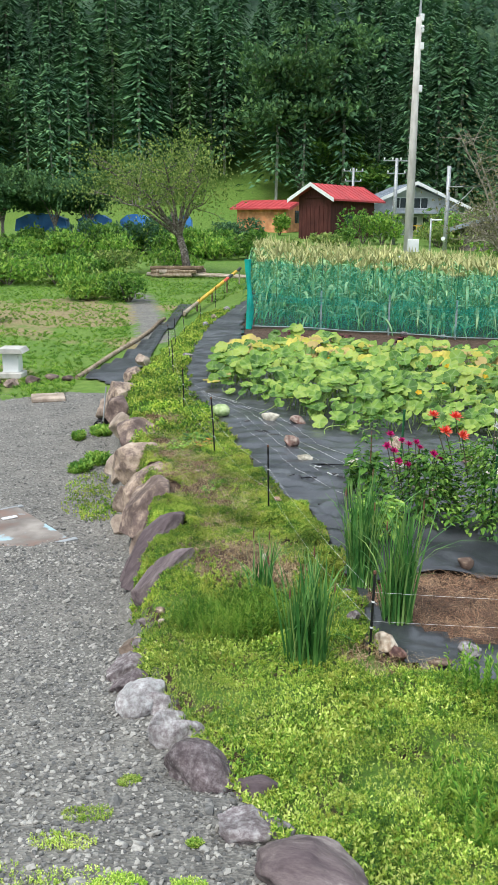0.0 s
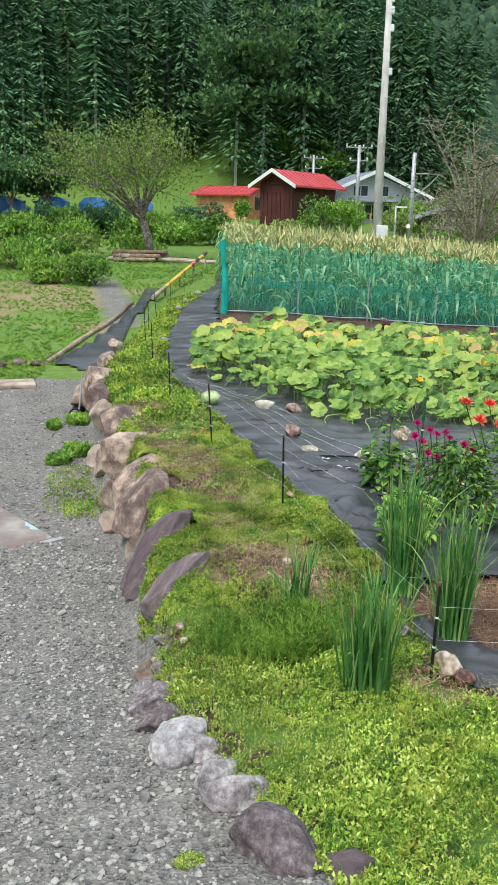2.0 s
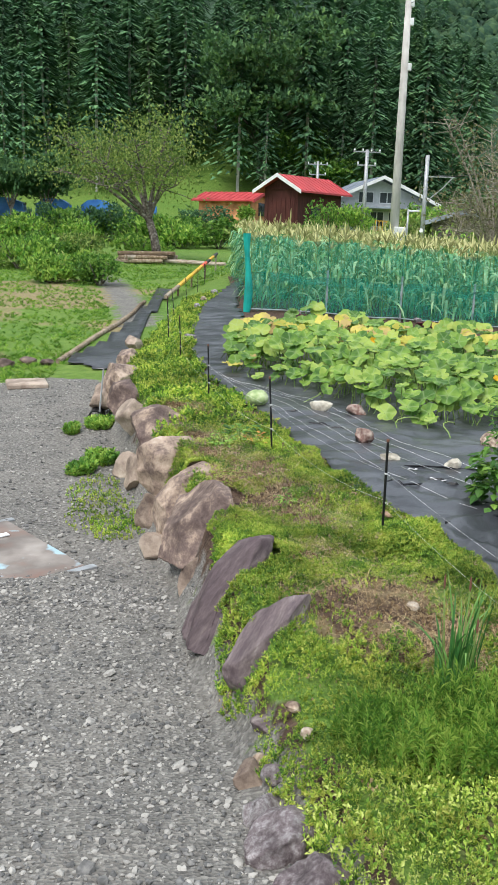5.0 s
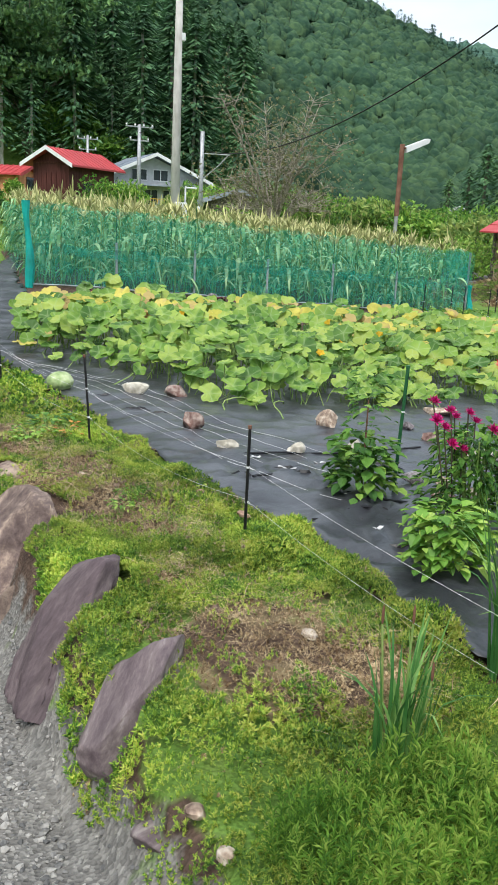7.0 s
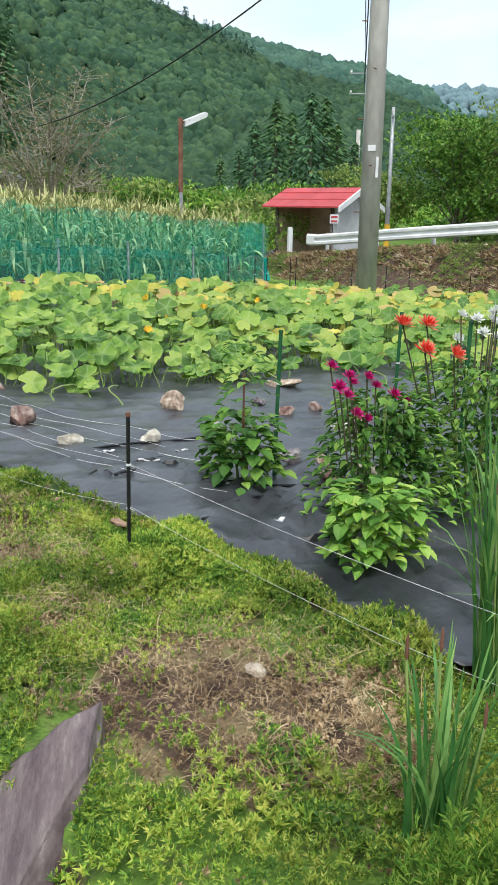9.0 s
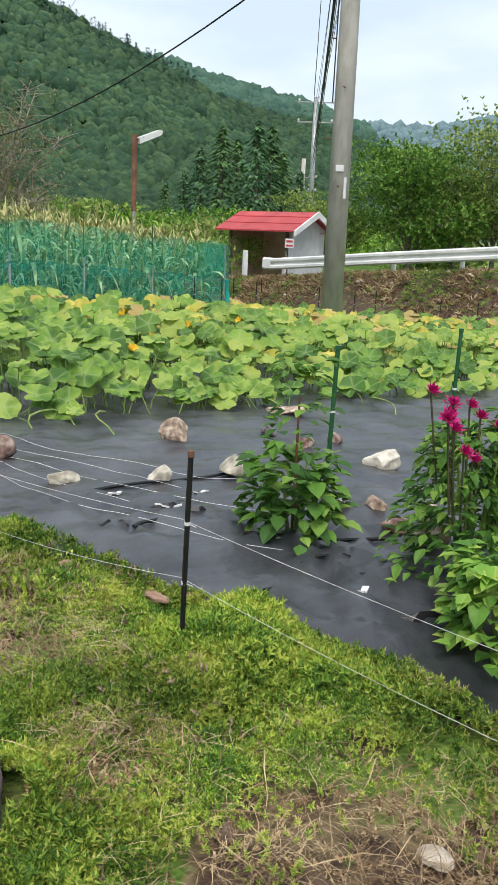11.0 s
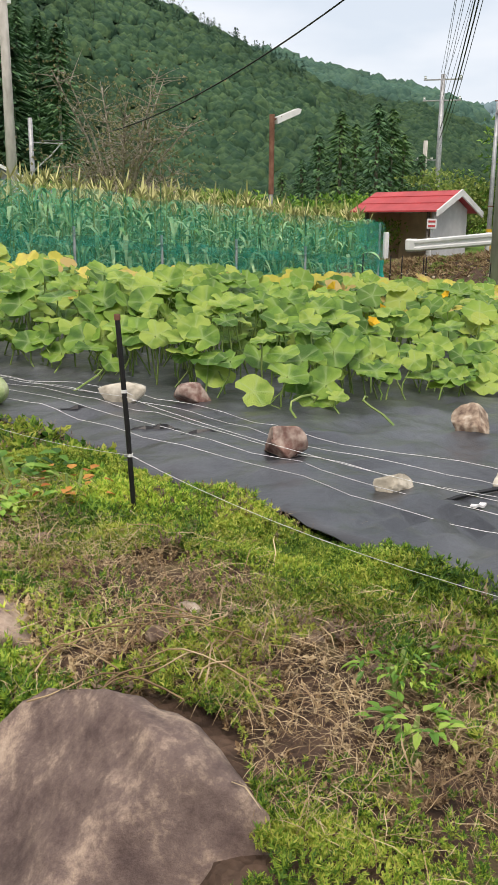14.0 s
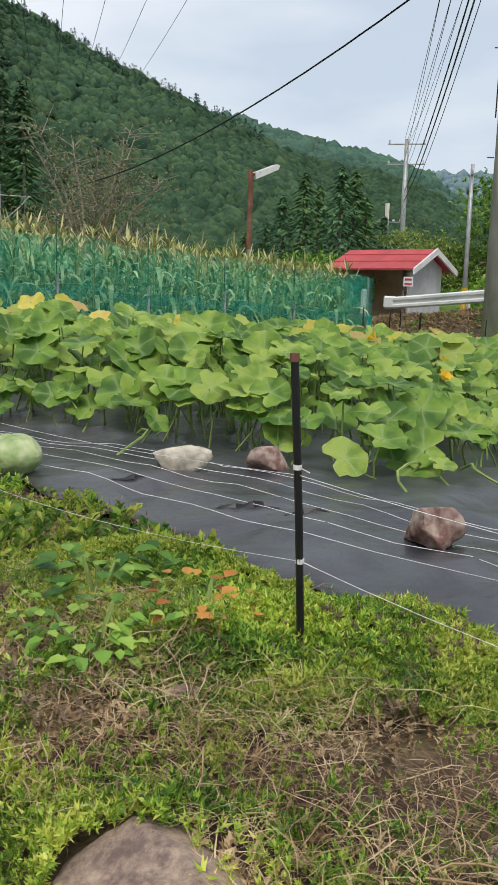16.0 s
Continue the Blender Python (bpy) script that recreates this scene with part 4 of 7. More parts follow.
cover("feathery_weeds", 2400, (0.6, 3.4, 1.3, 4.2), leafy(26, 0.4, 0.09, 1.0, 8, base=1.6), M["leaf_bright"], (0.10, 0.20), "taller feathery green weeds among the stonecrop", lambda x, y, g: fuzz(x, y, 1.5, 3) + 0.8 * (x - 1.3) > 0.1, seed=14, tilt=0.3)
cover("asparagus_fern", 900, (-0.6, 0.5, 4.45, 5.05), leafy(40, 0.34, 0.03, 1.1, 6, base=1.7), M["leaf_bright"], (0.10, 0.17), "soft feathery green tuft on the bank", lambda x, y, g: np.hypot((x + 0.12) / 0.35, (y - 4.72) / 0.25) < 1, seed=15, tilt=0.3)

# dry stems
g_ = np.random.default_rng(21)
n_ = 22000
sp_ = np.array(DRY)[g_.integers(0, len(DRY), n_)]
ra_, aa_ = sp_[:, 2] * np.sqrt(g_.uniform(0, 1.0, n_)), g_.uniform(0, 2 * np.pi, n_)
sx, sy = sp_[:, 0] + ra_ * np.cos(aa_), sp_[:, 1] + ra_ * np.sin(aa_)
stray = g_.uniform(0, 1, n_) < 0.06
sx, sy = np.where(stray, g_.uniform(-1.6, 1.2, n_), sx), np.where(stray, g_.uniform(4.0, 11, n_), sy)
k_ = in_bank(sx, sy)
sx, sy = sx[k_], sy[k_]
STEM = (np.array([(-0.5, 0, 0), (-0.15, 0.008, 0.10), (-0.15, -0.008, 0.10), (0.2, 0.05, 0.07), (0.2, 0.035, 0.07), (0.5, 0, 0.0)]), np.array([(0, 1, 2), (1, 3, 2), (2, 3, 4), (3, 5, 4)]))
v_, f_ = scattered(*STEM, np.stack([sx, sy, gza(sx, sy) + 0.02 + g_.uniform(0, 0.07, len(sx))], -1), turns(len(sx), 0.5, g_), g_.uniform(0.025, 0.09, len(sx)) * np.where(g_.uniform(0, 1, len(sx)) < 0.03, 2.2, 1))
tagged(raw("dry_stems", v_, f_, M["straw"], kind="stuff"), "withered tan stems and dead leaves lying on the bank", "dead plants")
n_ = 16000
sx, sy = g_.uniform(0.75, 3.2, n_), g_.uniform(4.6, 5.8, n_)
k_ = inside(sx, sy, [(0.72, 5.2), (1.25, 4.7), (2.0, 4.65), (3.4, 5.1), (3.2, 5.75), (1.1, 5.75)])
sx, sy = sx[k_], sy[k_]
v_, f_ = scattered(*STEM, np.stack([sx, sy, gza(sx, sy) + 0.02 + g_.uniform(0, 0.05, len(sx))], -1), turns(len(sx), 0.4, g_), g_.uniform(0.04, 0.13, len(sx)))
M["mulch"] = mat("reddish_straw", [(0.13, 0.06, 0.035), (0.3, 0.16, 0.09), (0.46, 0.3, 0.18)], 6, 0.8, 0, 3, 3, 0.2, island=0.5)
tagged(raw("straw_mulch", v_, f_, M["mulch"], kind="stuff"), "reddish brown straw mulch over the small soil bed", "mulch")


# small grass tufts on gravel and lawn
def tufts(name, n, where, size, seed, material, label, template=None):
    g = np.random.default_rng(seed)
    x, y = where(g, n)
    template = template or leafy(9, 0.9, 0.09, 1.2, 4)
    v, f = scattered(*template, np.stack([x, y, gza(x, y) - 0.005], -1), turns(len(x), 0.3, g), g.uniform(*size, len(x)))
    return tagged(raw(name, v, f, material, kind="stuff"), label, "grass")


def lawn_at(g, n):
    y = 14.2 + 26 * g.uniform(0, 1, n) ** 1.6
    x = g.uniform(-11, 0.3, n)
    k = (x < ip(y, [14, 16, 20, 24, 30, 40], [-3.2, -3.0, -2.5, -2.0, -0.4, 2])) & (fuzz(x, y, 0.9, 2) < 0.45 + g.uniform(-0.3, 0.3, n)) & (np.abs(x - ip(y, [15, 20, 24, 30, 34, 45], [-2.2, -2.2, -2.8, -3.8, -5.2, -12])) > 0.55)
    return x[k], y[k]


tufts("lawn_grass", 15000, lawn_at, (0.05, 0.11), 31, M["leaf_bright"], "short bright lawn grass beyond the drive")


def blob_at(spots):
    def f(g, n):
        i = g.integers(0, len(spots), n)
        s = np.array(spots)[i]
        r, a = np.sqrt(g.uniform(0, 1, n)), g.uniform(0, 2 * np.pi, n)
        return s[:, 0] + s[:, 2] * r * np.cos(a), s[:, 1] + s[:, 3] * r * np.sin(a)
    return f


tufts("drive_weeds", 1000, blob_at([(-1.75, 9.1, 0.34, 0.55), (-1.6, 8.8, 0.25, 0.4), (-1.9, 9.6, 0.25, 0.5)]), (0.022, 0.05), 33, M["sprig"], "patch of creeping green weeds spreading onto the gravel", SPRIG)
tufts("drive_weeds", 900, blob_at([(-1.95, 10.6, 0.16, 0.22), (-2.12, 12.0, 0.16, 0.22), (-2.4, 11.7, 0.08, 0.12), (-2.1, 10.2, 0.15, 0.15), (-1.9, 12.6, 0.15, 0.25)]), (0.07, 0.15), 34, M["leaf_bright"], "small green weed tufts at the boulder foot", SPRIG)
tufts("moss", 2800, blob_at([(-0.62, 2.72, 0.10, 0.07), (-0.66, 2.48, 0.12, 0.07), (-0.2, 2.2, 0.06, 0.05), (-0.42, 2.2, 0.09, 0.06), (-0.85, 2.2, 0.2, 0.15), (-0.5, 3.0, 0.05, 0.05), (-0.02, 2.55, 0.05, 0.04), (-0.55, 2.2, 0.2, 0.1), (-0.2, 2.5, 0.03, 0.03)]), (0.014, 0.028), 35, M["sprig_yellow"], "yellow-green moss cushions in the gravel", SPRIG_FINE)


# ---- squash bed ----
LEAF_N = 25
VEIN = np.array([1.0] + [1.0 if i % 5 == 0 else 0.0 for i in range(LEAF_N)] + [0.8 if i % 5 == 0 else 0.0 for i in range(LEAF_N)])


def set_veins(me, values):
    a = me.attributes.new("vein", "FLOAT", "POINT")
    a.data.foreach_set("value", np.asarray(values, np.float32))


def squash_leaf(seed, fold=0.25):
    """A lobed, wavy, cupped leaf about 1 across, its stalk at the origin below it."""
    g = random.Random(seed)
    v, f = [(0, 0.05, -0.10 * fold * 4)], []
    n = LEAF_N
    for ring, rr in ((1, 0.5), (2, 1.0)):
        for i in range(n):
            a = 2 * math.pi * i / n
            notch = 1 - 0.55 * math.exp(-((math.atan2(math.sin(a + math.pi / 2), math.cos(a + math.pi / 2))) / 0.28) ** 2)
            lob = 1 + 0.05 * math.cos(5 * (a - math.pi / 2)) + g.uniform(-0.03, 0.03)
            r = 0.5 * rr * (notch if ring == 2 else notch ** 0.5) * lob
            z = -0.10 * fold * 4 * (1 - rr) + fold * 0.07 * math.sin(3 * a + seed) * rr + 0.028 * math.sin(10 * a + seed) * rr - 0.06 * rr * rr * g.uniform(0.2, 1.1)
            v.append((r * math.cos(a), r * math.sin(a) + 0.05, z))
    for i in range(n):
        j = (i + 1) % n
        f.append((0, 1 + i, 1 + j, 1 + j))
        f.append((1 + i, 1 + n + i, 1 + n + j, 1 + j))
    return v, f


LEAVES = [squash_leaf(s, 0.2 + 0.08 * (s % 3)) for s in range(6)]
SQ_POLY = [(-0.62, 12.35), (-0.1, 11.7), (0.35, 10.95), (0.62, 10.75), (0.85, 10.0), (1.25, 9.85), (1.6, 10.25), (2.3, 10.25), (3.0, 10.4), (3.7, 10.5), (4.6, 10.45), (6.5, 10.8), (9.5, 11.6), (13, 13), (13, 15.4), (9, 15.6), (4.5, 15.4), (1.8, 15.3), (0.2, 15.3), (-0.35, 14.9), (-0.6, 13.8)]


def squash_height(x, y):
    e = np.minimum(1, np.clip((y - ip(x, [-0.7, 0.3, 0.9, 1.4, 3, 5, 9, 13], [12.4, 11.0, 10.0, 9.9, 10.4, 10.5, 11.5, 13])) / 1.1, 0, 1))
    return 0.08 + (0.38 + 0.14 * fuzz(x, y, 1.7, 3)) * smooth(0.15 + e) * ip(x, [-0.7, 0.4], [0.6, 1])


def leaf_mesh(i, material):
    v, f = LEAVES[i]
    me = bpy.data.meshes.new("leaf")
    me.from_pydata(v, [], [tuple(dict.fromkeys(q)) for q in f])
    for p in me.polygons:
        p.use_smooth = True
    set_veins(me, VEIN)
    me.materials.append(material)
    return me


def build_squash():
    g = np.random.default_rng(51)
    n = 5000
    x, y = g.uniform(-0.8, 13, n), g.uniform(9.7, 17.1, n)
    k = inside(x, y, SQ_POLY)
    x, y = x[k], y[k]
    top = squash_height(x, y)
    h = top * (1 - 0.65 * g.uniform(0, 1, len(x)) ** 1.6)
    s = g.uniform(0.12, 0.27, len(x))
    z = gza(x, y) + 0.05 + h
    order = np.argsort(np.hypot(x - 0.5, (y - 9.0)))
    x, y, z, s, h, top = x[order], y[order], z[order], s[order], h[order], top[order]
    yellow = (g.uniform(0, 1, len(x)) < 0.05 + 0.45 * smooth((y - 12.6) / 1.5) * smooth((fuzz(x, y, 1.1, 4) + 0.3) / 0.6)) & (h > top * 0.5)
    bed = tagged(new("squash_bed"), "sprawling bed of squash plants with large green and yellowing leaves", "squash plants")
    meshes = [leaf_mesh(i, M["squash"]) for i in range(6)]
    rot = turns(len(x), 0.65, g)
    face = np.array([math.atan2(-(xx + 1.2), (yy - 6)) for xx, yy in zip(x, y)])
    lean = g.uniform(0.05, 0.95, len(x))
    for i in range(len(x)):
        a, b = face[i] + g.normal(0, 0.5), lean[i]
        spin = g.uniform(0, 2 * np.pi)
        rz = lambda q: np.array([(math.cos(q), -math.sin(q), 0), (math.sin(q), math.cos(q), 0), (0, 0, 1)])
        rot[i] = rz(a) @ np.array([(1, 0, 0), (0, math.cos(b), -math.sin(b)), (0, math.sin(b), math.cos(b))]) @ rz(spin)
    for i in range(300):
        ob = new("leaf", meshes[i % 6])
        ob.parent = bed
        ob.matrix_world = Matrix.Translation((x[i], y[i], z[i])) @ Matrix(rot[i].tolist()).to_4x4() @ Matrix.Diagonal((s[i], s[i], s[i], 1))
        if yellow[i]:
            yellow[i] = False
    far = np.arange(300, len(x))
    for flag, m, nm, lab in ((False, M["squash_i"], "leaves", "large green squash leaves"), (True, M["squash_y"], "yellowed_leaves", "yellowed and browning squash leaves")):
        vs = []
        for kind in range(6):
            sel = far[(far % 6 == kind) & (yellow[far] == flag)]
            if len(sel):
                lv, lf = LEAVES[kind]
                vs.append(scattered(np.array(lv), np.array(lf), np.stack([x[sel], y[sel], z[sel]], -1), rot[sel], s[sel]))
        v, f = joined(vs)
        # the inner triangles are given as squares with a doubled corner
        tri = np.concatenate([f[:, [0, 1, 2]], f[f[:, 2] != f[:, 3]][:, [0, 2, 3]]])
        set_veins(raw(nm, v, tri, m, bed, True, lab, "stuff").data, np.tile(VEIN, len(v) // len(VEIN)))
    # stalks
    n = len(x)
    foot = np.stack([x + g.normal(0, 0.07, n), y + g.normal(0, 0.07, n), gza(x, y) + 0.02], -1)
    head = np.stack([x, y, z - 0.02], -1)
    mid = (foot + head) / 2 + g.normal(0, 0.02, (n, 3))
    ring = np.array([(1, 0, 0), (-0.5, 0.87, 0), (-0.5, -0.87, 0)]) * 0.006
    v = np.concatenate([foot[:, None] + ring, mid[:, None] + ring, head[:, None] + ring * 0.7], 1).reshape(-1, 3)
    q = np.array([(a + r, (a + 1) % 3 + r, (a + 1) % 3 + r + 3, a + r + 3) for r in (0, 3) for a in range(3)])
    f = (q[None] + (np.arange(n) * 9)[:, None, None]).reshape(-1, 4)
    raw("stalk_mass", v, f, M["stem"], bed, False, "pale green hairy leaf stalks", "stuff")
    # runners with small leaves creeping over the sheet
    for i, (x0, y0, x1, y1) in enumerate([(1.15, 10.0, 0.78, 9.7), (1.5, 10.1, 1.25, 9.45), (3.2, 10.4, 3.0, 9.9), (4.4, 10.4, 4.2, 9.8), (0.4, 11.0, 0.1, 10.7)]):
        pts = [(x0 + (x1 - x0) * t + 0.05 * math.sin(9 * t + i), y0 + (y1 - y0) * t, gz(x0 + (x1 - x0) * t, y0 + (y1 - y0) * t) + 0.07 + 0.05 * math.sin(5 * t)) for t in np.linspace(0, 1, 9)]
        part("runner", tube(bmesh.new(), pts, 0.006, 5), M["stem"], bed, "thin pale green creeping runner")
    # a few open flowers
    for i, (fx, fy, fz) in enumerate([(2.2, 10.9, 0.4), (2.6, 11.3, 0.45), (3.3, 11.8, 0.5), (2.9, 12.3, 0.55), (4.8, 13, 0.5), (1.2, 12.6, 0.5)]):
        bm = bmesh.new()
        c = bm.verts.new((0, 0, 0))
        ringv = [bm.verts.new(((0.05 if j % 2 else 0.035) * math.cos(j * math.pi / 5), (0.05 if j % 2 else 0.035) * math.sin(j * math.pi / 5), 0.05)) for j in range(10)]
        for j in range(10):
            bm.faces.new((c, ringv[j], ringv[(j + 1) % 10]))
        fl = part("flower", bm, M["petal_yellow"], bed, "open orange-yellow squash blossom")
        fl.location = (fx, fy, gz(fx, fy) + fz)
        fl.rotation_euler = (0.6, 0.2 * i, i)


build_squash()
# cabbage-like squash at the corner
bm = bmesh.new()
bmesh.ops.create_icosphere(bm, subdivisions=4, radius=0.115)
for v in bm.verts:
    a = math.atan2(v.co.y, v.co.x)
    v.co *= 1 + 0.05 * abs(math.sin(a * 5)) + 0.05 * noise.noise(v.co * 14)
    v.co.z *= 0.72
M["cabbage"] = mat("pale_green_rind", [(0.2, 0.3, 0.10), (0.34, 0.42, 0.2), (0.5, 0.55, 0.33)], 14, 0.6, 0.5, 5, 5, 0.2)
cab = part("squash_fruit", bm, M["cabbage"], smooth=True)
cab.location = (-0.36, 10.68, gz(-0.36, 10.68) + 0.1)
tagged(cab, "round ribbed pale green squash resting on the black fabric", "squash")


# ---- corn and its net ----
def ribbon(length, width, rise, droop, n=5, kink=0.0):
    """An arching strap leaf along +x."""
    v, f = [], []
    for i in range(n + 1):
        t = i / n
        w = width * (math.sin(math.pi * min(1, t * 0.85 + 0.15)) ** 0.7) * 0.5
        x, z = length * t * (1 - 0.25 * t), rise * t - droop * t * t
        v += [(x, -w, z), (x, w, z + kink * w)]
    for i in range(n):
        f.append((2 * i, 2 * i + 1, 2 * i + 3, 2 * i + 2))
    return np.array(v), np.array(f)


def rot_z(v, a):
    c, s = math.cos(a), math.sin(a)
    return v @ np.array([(c, s, 0), (-s, c, 0), (0, 0, 1)])


def corn_parts(seed, h=1.5):
    g = random.Random(seed)
    n = 6
    ring = [(math.cos(2 * math.pi * k / 5), math.sin(2 * math.pi * k / 5)) for k in range(5)]
    stalk_v = np.array([(0.013 * (1 - 0.5 * i) * c + 0.03 * i * g.random(), 0.013 * (1 - 0.5 * i) * s, h * i) for i in range(2) for c, s in ring])
    stalk_f = np.array([(k, (k + 1) % 5, 5 + (k + 1) % 5, 5 + k) for k in range(5)])
    lv = []
    for i in range(11):
        z = h * (0.12 + 0.84 * i / 11)
        L = g.uniform(0.45, 0.75) * (0.75 if i > 8 else 1)
        v, f = ribbon(L, g.uniform(0.05, 0.08), g.uniform(0.35, 0.6), g.uniform(0.35, 1.0), 5, 0.5)
        lv.append((rot_z(v, g.uniform(0, 6.28)) + (0, 0, z), f))
    tv = []
    for i in range(11):
        v, f = ribbon(g.uniform(0.16, 0.28), 0.03, 0.24 if i else 0.42, g.uniform(0.02, 0.14), 3)
        tv.append((rot_z(v, g.uniform(0, 6.28)) + (0, 0, h), f))
    return (stalk_v, stalk_f), joined(lv), joined(tv)


def build_corn():
    g = np.random.default_rng(61)
    kinds = [corn_parts(s) for s in range(5)]
    # the front row, plant by plant
    protos = []
    for s, leaf, tas in kinds:
        ms = []
        for nm, (v, f), m in (("stalk", s, M["stem"]), ("leaves", leaf, M["corn"]), ("tassel", tas, M["tassel"])):
            me = bpy.data.meshes.new(nm)
            me.from_pydata(v.tolist(), [], f.tolist())
            me.materials.append(m)
            ms.append((nm, me))
        protos.append(ms)
    for i in range(34):
        x = 0.35 + i * 0.285
        y = 19.95 + 0.125 * x + g.normal(0, 0.04)
        ob = thing("corn_plant", x, y, gz(x, y) - 0.01, "tall green corn plant with yellow tassel behind the net", "corn plant", "front row of corn", rz=g.uniform(0, 360))
        sc = g.uniform(0.9, 1.08)
        ob.scale = (sc, sc, sc)
        for nm, me in protos[i % 5]:
            p = new(nm, me)
            p.parent = ob
    X, Y = [], []
    for r in range(1, 18):
        m = 36
        xx = 0.3 + np.arange(m) * 0.29 + g.normal(0, 0.04, m)
        X.append(xx)
        Y.append(19.95 + 0.125 * xx + r * 0.68 + g.normal(0, 0.05, m))
    X, Y = np.concatenate(X), np.concatenate(Y)
    k = np.hypot(X - 11.9, Y - 28.2) > 0.4
    X, Y = X[k], Y[k]
    kind = g.integers(0, 5, len(X))
    rot, s = turns(len(X), 0.06, g), g.uniform(0.88, 1.12, len(X))
    at = np.stack([X, Y, gza(X, Y)], -1)
    field = tagged(new("corn_field"), "dense field of tall green corn with yellow tassels", "corn", kind="")
    for j, (nm, m) in enumerate((("stalks", M["stem"]), ("leaves", M["corn"]), ("tassels", M["tassel"]))):
        v, f = joined([scattered(*kinds[q][j], at[kind == q], rot[kind == q], s[kind == q]) for q in range(5)])
        raw(nm, v, f, m, field, False, "", "stuff")


build_corn()


def net_material(name, c, cover_):
    """Fine netting: threads that are there in part."""
    m = bpy.data.materials.new(name)
    m.use_nodes = True
    n, l = m.node_tree.nodes, m.node_tree.links
    b, out = n["Principled BSDF"], n["Material Output"]
    b.inputs["Roughness"].default_value = 0.6
    tc = n.new("ShaderNodeTexCoord")
    nz = n.new("ShaderNodeTexNoise")
    nz.inputs["Scale"].default_value, nz.inputs["Detail"].default_value = 3.0, 5
    l.new(tc.outputs["Object"], nz.inputs["Vector"])
    r = n.new("ShaderNodeValToRGB")
    r.color_ramp.elements[0].color, r.color_ramp.elements[1].color = (*[v * 0.75 for v in c], 1), (*[min(1, v * 1.2) for v in c], 1)
    l.new(nz.outputs["Fac"], r.inputs["Fac"])
    l.new(r.outputs["Color"], b.inputs["Base Color"])
    mr = n.new("ShaderNodeMapRange")
    mr.inputs["From Min"].default_value, mr.inputs["From Max"].default_value = 0.3, 0.7
    mr.inputs["To Min"].default_value, mr.inputs["To Max"].default_value = cover_ * 0.75, cover_ * 1.25
    l.new(nz.outputs["Fac"], mr.inputs["Value"])
    tr, mx = n.new("ShaderNodeBsdfTransparent"), n.new("ShaderNodeMixShader")
    l.new(mr.outputs["Result"], mx.inputs["Fac"])
    l.new(tr.outputs["BSDF"], mx.inputs[1])
    l.new(b.outputs["BSDF"], mx.inputs[2])
    l.new(mx.outputs["Shader"], out.inputs["Surface"])
    return m


M["net"] = net_material("green_netting", (0.0, 0.36, 0.27), 0.25)
M["net2"] = net_material("dark_green_netting", (0.0, 0.3, 0.22), 0.34)
M["net3"] = net_material("bundled_netting", (0.0, 0.36, 0.30), 0.85)


def net_front(x):
    return 19.56 + 0.13 * x


